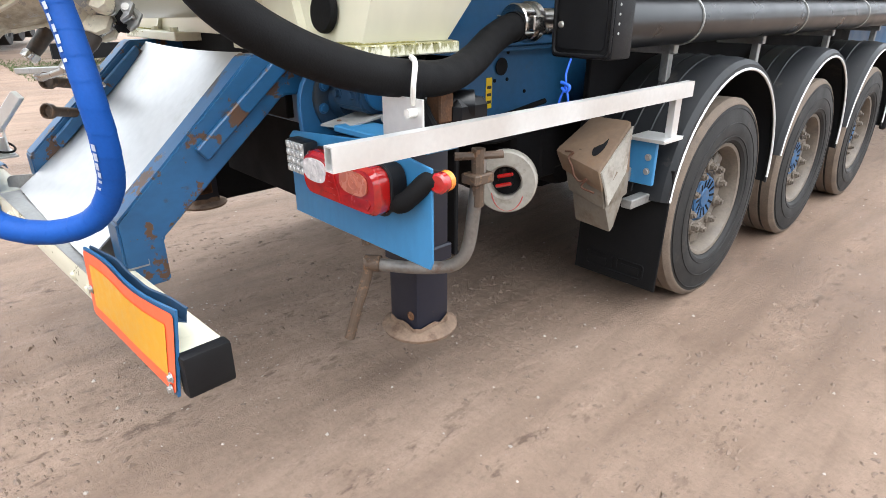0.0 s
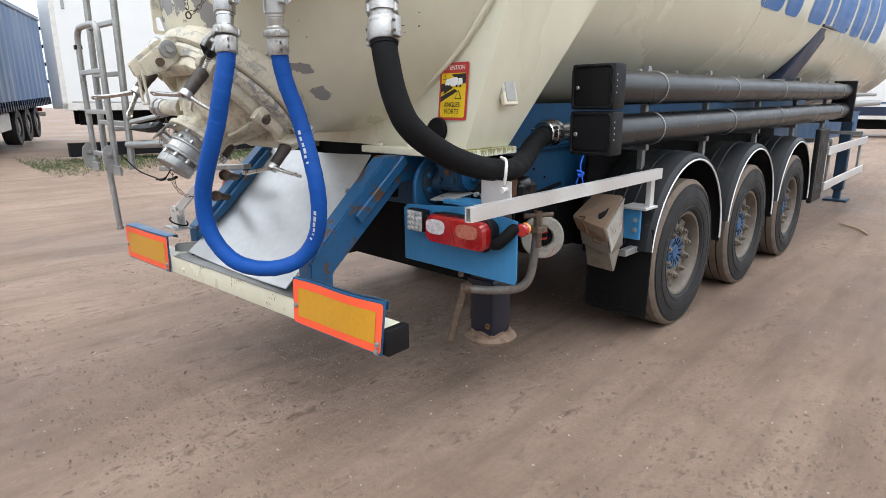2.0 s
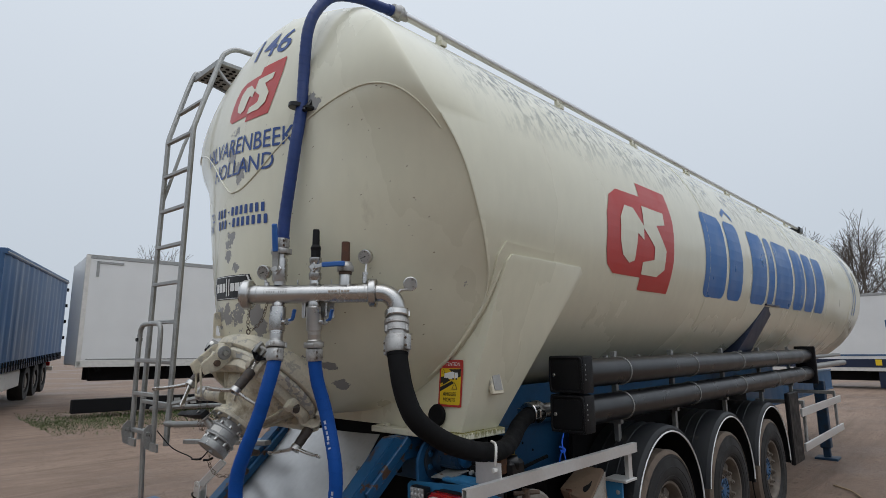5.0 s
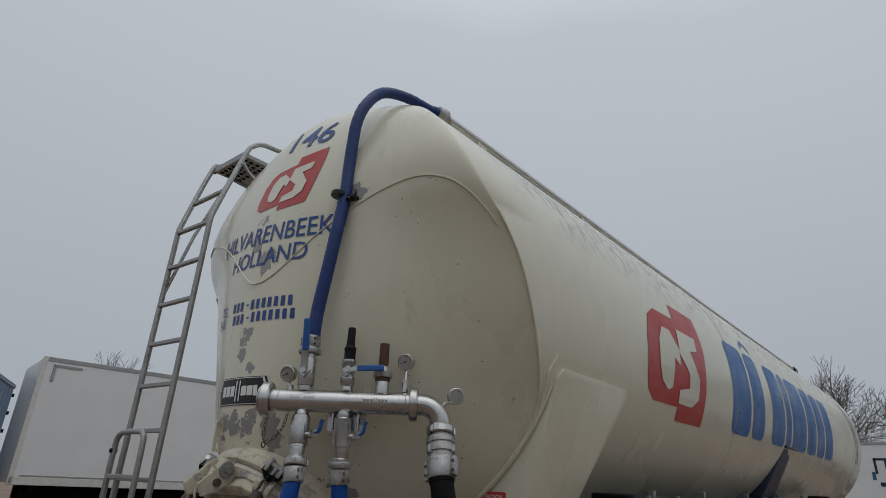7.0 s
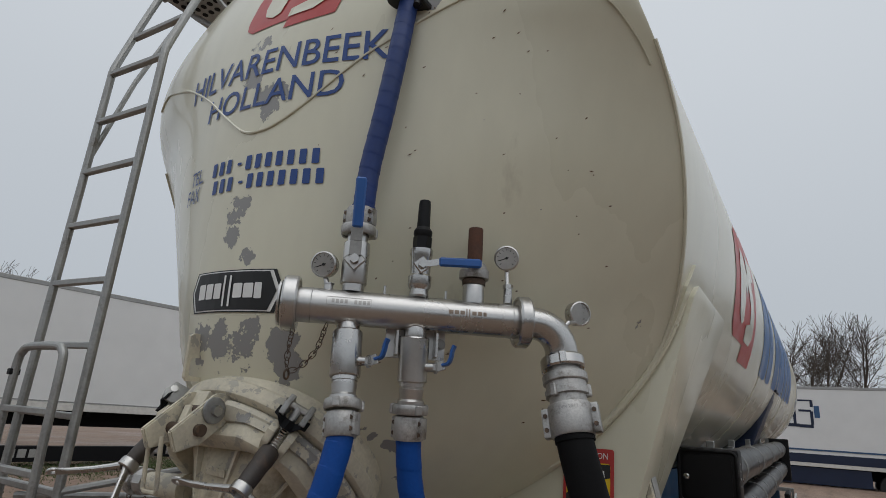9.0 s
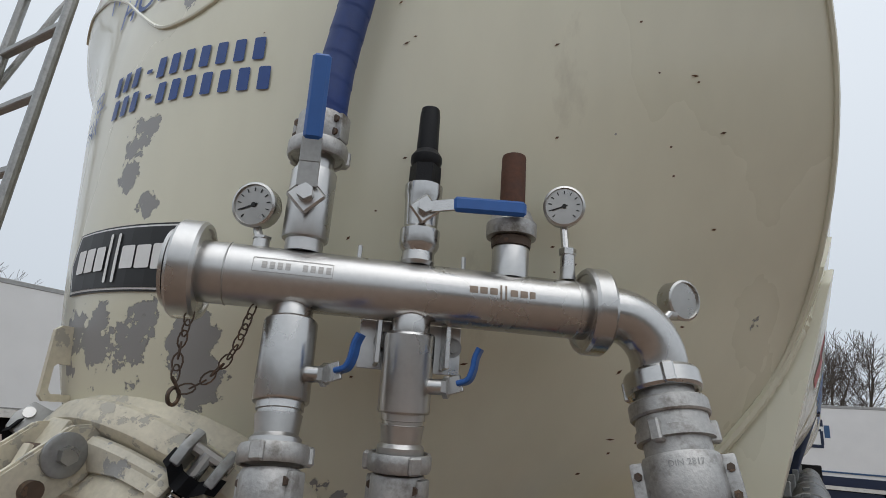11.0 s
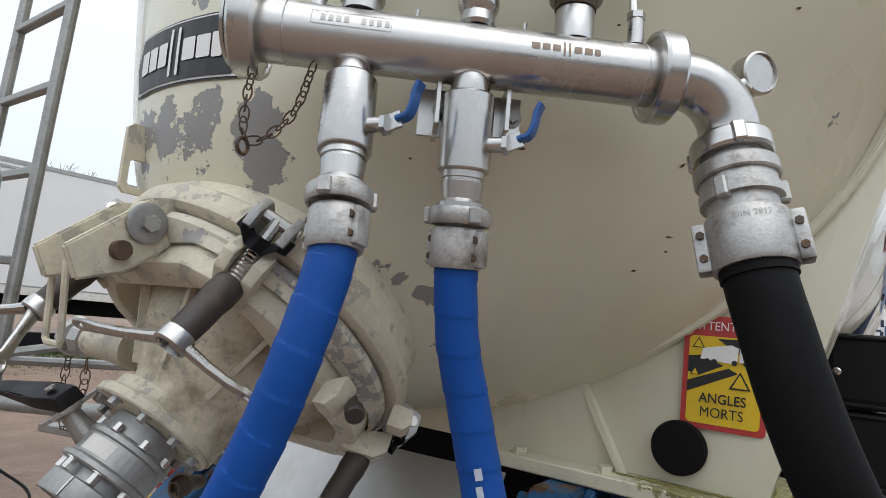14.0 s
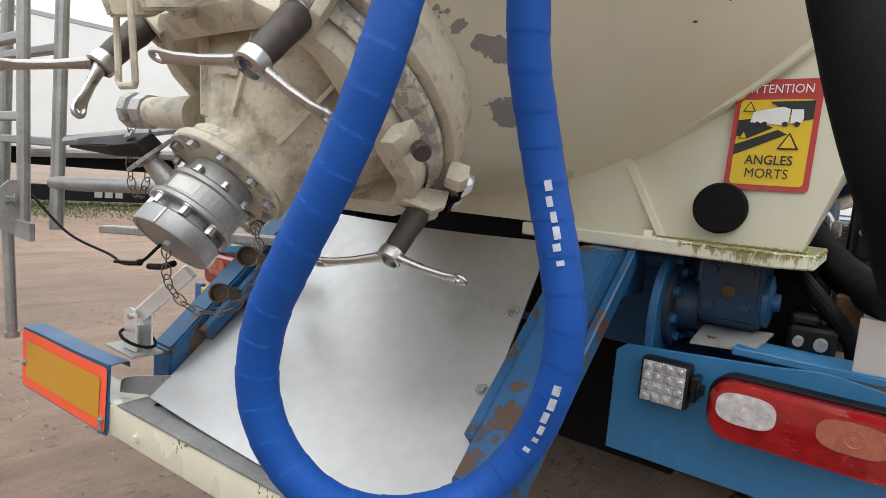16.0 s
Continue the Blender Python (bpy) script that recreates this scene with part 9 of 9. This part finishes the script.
# swing bolts with two-armed spanner nuts
def swing_bolt(a):
    for da in (-4.2, 4.2):
        bm = bmesh.new()
        hull(bm, [hd(a + da + q, r, h) for q in (-1.7, 1.7) for r, h in ((0.300, 0.060), (0.385, 0.020), (0.395, 0.062), (0.375, 0.088), (0.305, 0.105))], 0.004)
        part("bolt_fork", bm, CREAM_WORN, door)
    for da in (-4.6, 4.6):
        bm = bmesh.new()
        hull(bm, [hd(a + da + q, r, h) for q in (-1.2, 1.2) for r, h in ((0.355, -0.06), (0.420, -0.05), (0.428, -0.010), (0.418, 0.018), (0.385, 0.014), (0.36, -0.005))], 0.005)
        part("bolt_hinge", bm, GALV, door)
    bm = bmesh.new()
    tube(bm, [hd(a - 6.4, 0.408, -0.026), hd(a + 6.4, 0.408, -0.026)], 0.012, 10)
    part("hinge_pin", bm, CHROME, door)
    bm = bmesh.new()
    tube(bm, [hd(a, 0.408, -0.026), hd(a, 0.385, 0.02), hd(a, 0.355, 0.085), hd(a, 0.35, 0.11)], 0.012, 10)
    part("bolt_shank", bm, CHROME, door)
    bm = bmesh.new()
    strap(bm, [hd(a + q, r, h) for q, r, h in ((-7.0, 0.404, 0.004), (-5.0, 0.414, 0.012), (-2.4, 0.398, 0.026), (0.0, 0.408, 0.032), (2.4, 0.396, 0.026), (5.0, 0.414, 0.012), (7.0, 0.404, 0.004))], 0.030, 0.004, HN)
    part("keeper_plate", bm, ROAD_BLACK, door, "dark bent keeper plate")
    bm = bmesh.new()
    p0_, p1_ = hd(a, 0.385, 0.02), hd(a, 0.352, 0.10)
    rip = [(0.0135 + (0.0022 if k % 2 else 0.0), (p1_ - p0_).length * k / 22) for k in range(23)]
    lathe(bm, p0_, p1_ - p0_, rip, 14)
    part("bolt_thread", bm, CHROME, door)
    s0 = hd(a, 0.35, 0.085)
    bm = bmesh.new()
    lathe(bm, s0, HN, [(0.018, 0), (0.025, 0.002), (0.028, 0.010), (0.029, 0.036), (0.0262, 0.055), (0.0262, 0.09), (0.0245, 0.115), (0.0235, 0.128)], 24)
    part("bolt_sleeve", bm, GRIP_DARK, door, "dark brown spanner sleeve")
    e = hd(a, 0.35, 0.215)
    bm = bmesh.new()
    lathe(bm, e, HN, [(0.024, -0.014), (0.0285, -0.010), (0.0295, 0.0), (0.0285, 0.014), (0.023, 0.017), (0.021, 0.004), (0, 0.004)], 24)
    part("nut_head", bm, CHROME, door)
    return e


def spanner(e, tips):
    """Two drop-forged arms from a nut head, each ending in an eye."""
    for tip in tips:
        tip = Vector(tip)
        d = (tip - e).normalized()
        ln = (tip - e).length
        wide = d.cross(HN).normalized()
        flat_ = wide.cross(d).normalized()
        bm = bmesh.new()
        rows = []
        for f, w, h in ((0.10, 0.016, 0.012), (0.22, 0.0125, 0.010), (0.5, 0.0105, 0.0085), (0.78, 0.0115, 0.008), (0.90, 0.015, 0.007), (0.96, 0.016, 0.006)):
            c = e + d * (ln * f) + flat_ * 0.004 * math.sin(f * 3)
            rows.append([bm.verts.new(c + wide * (w * math.cos(t)) + flat_ * (h * math.sin(t))) for t in [6.2832 * i / 12 for i in range(12)]])
        for a, b in zip(rows, rows[1:]):
            for k in range(12):
                bm.faces.new((a[k], b[k], b[(k + 1) % 12], a[(k + 1) % 12]))
        bm.faces.new(rows[0])
        bm.faces.new(rows[-1][::-1])
        bmesh.ops.recalc_face_normals(bm, faces=bm.faces[:])
        m = Matrix((d, wide, flat_)).transposed().to_4x4()
        m.translation = tip
        b2 = bmesh.new()
        tube(b2, [m @ V(0.0145 * math.cos(t), 0.0115 * math.sin(t), 0) for t in [6.2832 * i / 18 for i in range(18)]], 0.0055, 8, closed=True)
        me_ = bpy.data.meshes.new("tmp")
        b2.to_mesh(me_)
        b2.free()
        bm.from_mesh(me_)
        bpy.data.meshes.remove(me_)
        part("spanner_arm", bm, CHROME, door, "bright forged two-armed spanner")


e = swing_bolt(46)
spanner(e, ((0.075, -2.985, 1.566), (0.348, -2.853, 1.484)))
e = swing_bolt(-39)
spanner(e, (e + V(-0.135, -0.14, -0.025), e + V(0.075, -0.075, -0.105)))
e = swing_bolt(138)
spanner(e, (e + V(-0.155, -0.06, -0.035), e + V(0.165, 0.03, -0.03)))
swing_bolt(-134)
# hinge plates with pins, hung on a lug on the stern
for x in (-0.07, 0.052):
    bm = bmesh.new()
    prism(bm, [(x, -2.845, 1.80), (x, -2.90, 1.795), (x, -3.03, 1.69), (x, -3.005, 1.635), (x, -2.93, 1.655), (x, -2.85, 1.715)], (0.016, 0, 0))
    bmesh.ops.bevel(bm, geom=bm.edges[:], offset=0.004, segments=2, affect="EDGES")
    part("hinge_plate", bm, CREAM_WORN, door)
bm = bmesh.new()
hull(bm, [(x, y, z) for x in (-0.075, 0.0) for y, z in ((-2.80, 1.83), (-2.875, 1.80), (-2.90, 1.755), (-2.80, 1.72))], 0.008)
part("stern_lug", bm, CREAM_WORN, door)
for y, z, r in ((-2.905, 1.748, 0.012), (-2.945, 1.694, 0.017)):
    bm = bmesh.new()
    cyl(bm, (-0.085, y, z), (0.084, y, z), r, seg=18)
    part("hinge_pin", bm, BROWN_GRIP, door)
bm = bmesh.new()
lathe(bm, (0.069, -2.905, 1.748), (1, 0, 0), [(0.037, 0), (0.037, 0.006), (0.033, 0.008), (0.026, 0.008)], 28)
part("pin_washer", bm, GALV, door)
bm = bmesh.new()
hexbolt(bm, (0.073, -2.905, 1.748), (1, 0, 0), 0.016, 0.016)
part("pin_nut", bm, CHROME, door)
bm = bmesh.new()
hull(bm, [hd(a, r, h) for a in (-7, -2) for r, h in ((0.27, 0.09), (0.285, 0.125), (0.345, 0.135), (0.375, 0.06), (0.30, 0.05))], 0.006)
part("hinge_boss", bm, CREAM_WORN, door)
# stop lug and knob at the flank
bm = bmesh.new()
hull(bm, [hd(a, r, h) for a in (91, 98.5) for r, h in ((0.300, 0.080), (0.345, 0.060), (0.350, 0.105), (0.336, 0.130), (0.302, 0.130))], 0.006)
part("stop_lug", bm, CREAM_WORN, door)
bm = bmesh.new()
lathe(bm, V(0.357, -2.628, 1.454), (0.75, -0.60, -0.25), [(0.012, -0.03), (0.012, 0.004), (0.018, 0.008), (0.018, 0.034), (0.014, 0.038), (0, 0.038)], 18)
part("stop_knob", bm, GRIP_DARK, door)
bm = bmesh.new()
hull(bm, [hd(a, r, h) for a in (121, 127) for r, h in ((0.36, -0.01), (0.405, -0.015), (0.415, 0.015), (0.405, 0.035), (0.37, 0.04))], 0.004)
part("keeper_tab", bm, CREAM_WORN, door)
bm = bmesh.new()
hexbolt(bm, hd(127.5, 0.395, 0.012), hd(130, 0.395, 0.012) - hd(124, 0.395, 0.012), 0.013, 0.012)
part("tab_bolt", bm, CHROME, door)
bm = bmesh.new()
tube(bm, [V(-0.085, -2.985, 1.68), V(-0.09, -2.975, 1.53), V(-0.082, -2.974, 1.522), V(-0.035, -2.972, 1.522), V(-0.03, -2.973, 1.53), V(-0.03, -2.985, 1.67)], 0.0065, 8)
part("wire_catch", bm, CREAM_WORN, door)
BRACKET = (-2.868, 1.905)
# worn box bracket on the stern above the hinge, open in the middle
bm = bmesh.new()
oy, oz = BRACKET
outer = [(oy + 0.10 * u, oz + 0.075 * v) for u, v in ((1, -1), (1, 1), (0.12, 1), (0, 0.86), (0, -0.85), (0.1, -1))]
inner = [(oy + 0.10 * u, oz + 0.075 * v) for u, v in ((0.62, -0.80), (0.62, -0.02), (0.2, -0.02), (0.14, -0.1), (0.14, -0.70), (0.2, -0.80))]
va = [[bm.verts.new((xx, y, z)) for y, z in o] for xx in (-0.148, -0.136) for o in (outer, inner)]
for k in range(6):
    j = (k + 1) % 6
    bm.faces.new((va[0][k], va[0][j], va[1][j], va[1][k]))
    bm.faces.new((va[2][k], va[3][k], va[3][j], va[2][j]))
    bm.faces.new((va[0][k], va[2][k], va[2][j], va[0][j]))
    bm.faces.new((va[1][k], va[1][j], va[3][j], va[3][k]))
bmesh.ops.recalc_face_normals(bm, faces=bm.faces[:])
part("stern_bracket", bm, CREAM_WORN, tank, "chipped cream bracket plate on the stern")
# raised cast marks on the door as plain bars
for k in range(3):
    bm = bmesh.new()
    p0 = hd(2 + 7 * k, 0.19, 0.140)
    box(bm, (-0.013, -0.012, 0), (0.013, 0.012, 0.004), 0.001, Matrix.Translation(p0) @ turn_to((hd(5, 1) - HC) * 0.55 + HN * 0.8))
    part("cast_mark", bm, CREAM_WORN, door)

# prop arm and pipe stubs beside the door
bm = bmesh.new()
beam(bm, PROP[1], PROP[2], 0.03, 0.042, (0, 0, 1), 0.003)
prop = part("prop_arm", bm, ALU_BAR, trailer, "aluminium prop arm")
bm = bmesh.new()
for dy in (-0.024, 0.020):
    prism(bm, [PROP[0] + V(u, dy, w) for u, w in ((-0.036, 0.0), (0.036, 0.0), (0.034, 0.108), (0.022, 0.120), (0.0, 0.124), (-0.036, 0.112))], (0, 0.005, 0))
box(bm, PROP[0] + V(-0.037, -0.024, 0.0), PROP[0] + V(-0.031, 0.024, 0.060), 0.001)
part("prop_post", bm, ALU_BAR, prop, "folded aluminium post")
bm = bmesh.new()
box(bm, PROP[0] + V(-0.105, -0.045, -0.010), PROP[0] + V(0.06, 0.045, -0.002), 0.002)
part("prop_foot", bm, GALV, prop)
bm = bmesh.new()
cyl(bm, PROP[0] + V(0.008, -0.032, 0.100), PROP[0] + V(0.008, 0.032, 0.100), 0.008, seg=12)
part("prop_pin", bm, CHROME, prop)
bm = bmesh.new()
ring(bm, PROP[0] + V(0, 0, 0.03), (0.35, 0.3, 1), 0.050, 0.0045, 20, 6)
part("cable_tie", bm, RUBBER, prop)
for q in (V(-0.34, -2.50, 1.137), V(-0.47, -2.50, 1.008)):
    bm = bmesh.new()
    lathe(bm, q, (0.6, -0.75, 0.2), [(0.02, -0.12), (0.02, 0.0), (0.030, 0.006), (0.031, 0.03), (0.026, 0.032), (0.022, 0.012), (0, 0.012)], 22)
    part("pipe_stub", bm, BROWN_GRIP, trailer, "dark open pipe stub")
bm = bmesh.new()
box(bm, (-1.13, -2.20, 0.82), (-1.08, -2.18, 0.90), 0.004)
part("blue_tag", bm, LEVER_BLUE, trailer)
bm = bmesh.new()
box(bm, (-1.08, -2.205, 0.82), (-1.02, -2.18, 0.89), 0.004)
part("yellow_tag", bm, YELLOW, trailer, "yellow plate with plain marks")
bm = bmesh.new()
tube(bm, spline([(-0.87, -2.86, 1.26), (-0.70, -2.83, 1.17), (-0.52, -2.80, 1.135), (-0.30, -2.87, 1.150), (-0.152, -2.90, 1.175), (-0.06, -2.905, 1.224)], 8), 0.0035, 6)
cable = part("cable", bm, RUBBER, trailer)
bm = bmesh.new()
for p, r in (((-0.152, -2.90, 1.175), 0.0075), ((-0.162, -2.90, 1.172), 0.006), ((-0.143, -2.902, 1.179), 0.005)):
    bmesh.ops.create_icosphere(bm, subdivisions=2, radius=r, matrix=Matrix.Translation(p))
tube(bm, [(-0.264, -2.90, 1.160), (-0.152, -2.90, 1.175)], 0.0035, 6)
part("knot", bm, RUBBER, cable)
bm = bmesh.new()
tube(bm, [(-0.112, -2.90, 1.173), (-0.06, -2.90, 1.180), (-0.019, -2.898, 1.193)], 0.0065, 10)
part("cord_toggle", bm, ROAD_BLACK, cable)
bm = bmesh.new()
beam(bm, (-1.41, -2.43, 1.092), (-0.42, -2.33, 1.165), 0.055, 0.030, (0, 0, 1), 0.004)
rail_bar = part("cross_bar", bm, GALV, trailer, "grey aluminium box-section cross bar")
bm = bmesh.new()
bar_dir = V(0.99, 0.10, 0.073).normalized()
beam(bm, V(-1.41, -2.43, 1.092) - bar_dir * 0.002, V(-1.41, -2.43, 1.092) + bar_dir * 0.001, 0.047, 0.022, (0, 0, 1), 0.0)
part("bar_opening", bm, ROAD_BLACK, rail_bar)
bm = bmesh.new()
tube(bm, [(-0.88, -2.80, 1.298), (-0.735, -2.798, 1.303), (-0.25, -2.62, 1.33)], 0.020, 14)
part("stay_bar", bm, GALV, trailer)

# pitch the trailer as it stands
trailer.matrix_world = Matrix.Translation((0, -2.0, 1.6)) @ Matrix.Rotation(PITCH, 4, "X") @ Matrix.Translation((0, 2.0, -1.6))

# ---- loose things ----
t = thing("wheel_chock", "dirty tan plastic wheel chock with two slots", "wheel chock")
CHA, CHB, CHC, CHD = V(0.974, -1.06, 0.878), V(1.206, -1.10, 0.838), V(1.186, -0.86, 1.000), V(0.982, -0.82, 0.990)


def chock_top(u, v, d=0.0):
    """A place on the chock's sloping top: across, back, and depth below it."""
    return CHA.lerp(CHB, u).lerp(CHD.lerp(CHC, u), v) + V(0.02, 0.06, -0.10).normalized() * d


bm = bmesh.new()
hull(bm, [CHA, CHB, CHC, CHD, V(1.008, -1.045, 0.800), V(1.226, -1.085, 0.754), V(1.205, -0.86, 0.80), V(1.0, -0.80, 0.80)], 0.010)
part("chock_top", bm, CHOCK, t)
bm = bmesh.new()
hull(bm, [V(1.014, -1.036, 0.806), V(1.220, -1.074, 0.762), V(1.20, -0.855, 0.81), V(1.0, -0.80, 0.81), V(1.030, -1.02, 0.715), V(1.218, -1.05, 0.680), V(1.20, -0.85, 0.70), V(1.0, -0.79, 0.70)], 0.006)
part("chock_collar", bm, CHOCK_GREY, t)
bm = bmesh.new()
hull(bm, [V(1.036, -1.010, 0.735), V(1.210, -1.036, 0.700), V(1.19, -0.85, 0.72), V(1.0, -0.79, 0.72), V(1.040, -0.965, 0.575), V(1.222, -0.99, 0.572), V(1.20, -0.93, 0.572), V(1.05, -0.90, 0.575)], 0.007)
part("chock_body", bm, CHOCK_GREY, t, "dirty grey lower body")
bm = bmesh.new()
cheek = [V(1.210, -1.090, 0.832), V(1.229, -1.075, 0.756), V(1.224, -1.045, 0.694), V(1.203, -0.90, 0.80), V(1.193, -0.870, 0.980)]
prism(bm, cheek, (0.006, 0.003, 0.002))
part("side_plate", bm, DRUM_DIRTY, t, "pale grey side plate")
for u in (0.42, 0.74):
    bm = bmesh.new()
    rim_ = [chock_top(u + 0.10 * math.cos(q), 0.40 + 0.21 * math.sin(q), -0.003) for q in [6.2832 * i / 20 for i in range(20)]]
    prism(bm, rim_, (0, 0, 0.002))
    part("slot", bm, ROAD_BLACK, t)
bm = bmesh.new()
tube(bm, spline([chock_top(0.22, 0.05, -0.006), chock_top(0.40, 0.08, -0.012), chock_top(0.36, -0.02, -0.004), V(1.085, -1.095, 0.835), V(1.10, -1.095, 0.80), V(1.13, -1.098, 0.785), V(1.16, -1.10, 0.80), V(1.14, -1.10, 0.765), V(1.20, -1.105, 0.755)], 6), 0.0042, 6)
part("wire", bm, RUST_PIPE, t)
bm = bmesh.new()
box(bm, (1.0, -0.80, 0.72), (1.14, -0.72, 0.78), 0.004)
box(bm, (1.15, -0.80, 0.62), (1.2, -0.62, 0.66), 0.004)
part("holder", bm, GALV, t)
t = thing("cord", "bright blue plastic cord knotted round the pipe bracket", "cord")
bm = bmesh.new()
tube(bm, spline([(1.10, -1.185, 1.24), (1.095, -1.2, 1.19), (1.10, -1.205, 1.15), (1.075, -1.2, 1.09), (1.06, -1.18, 1.02)], 6), 0.004, 6)
tube(bm, spline([(1.10, -1.205, 1.15), (1.115, -1.21, 1.12), (1.12, -1.205, 1.08)], 6), 0.004, 6)
tube(bm, spline([(1.08, -1.205, 1.16), (1.12, -1.21, 1.15), (1.11, -1.21, 1.13), (1.085, -1.205, 1.14)], 6), 0.006, 6)
part("strand", bm, material("bright_blue_cord", (0.02, 0.13, 0.75), 0.5, vary=0.15, scale=30), t)
t = thing("stick", "thin pale wooden stick lying on the dirt", "stick")
bm = bmesh.new()
tube(bm, spline([(1.75, 4.3, 0.03), (1.60, 4.6, 0.035), (1.38, 4.85, 0.03)], 6), 0.012, 7)
part("wood", bm, material("pale_wood", (0.36, 0.27, 0.17), 0.8, vary=0.2, scale=15), t)
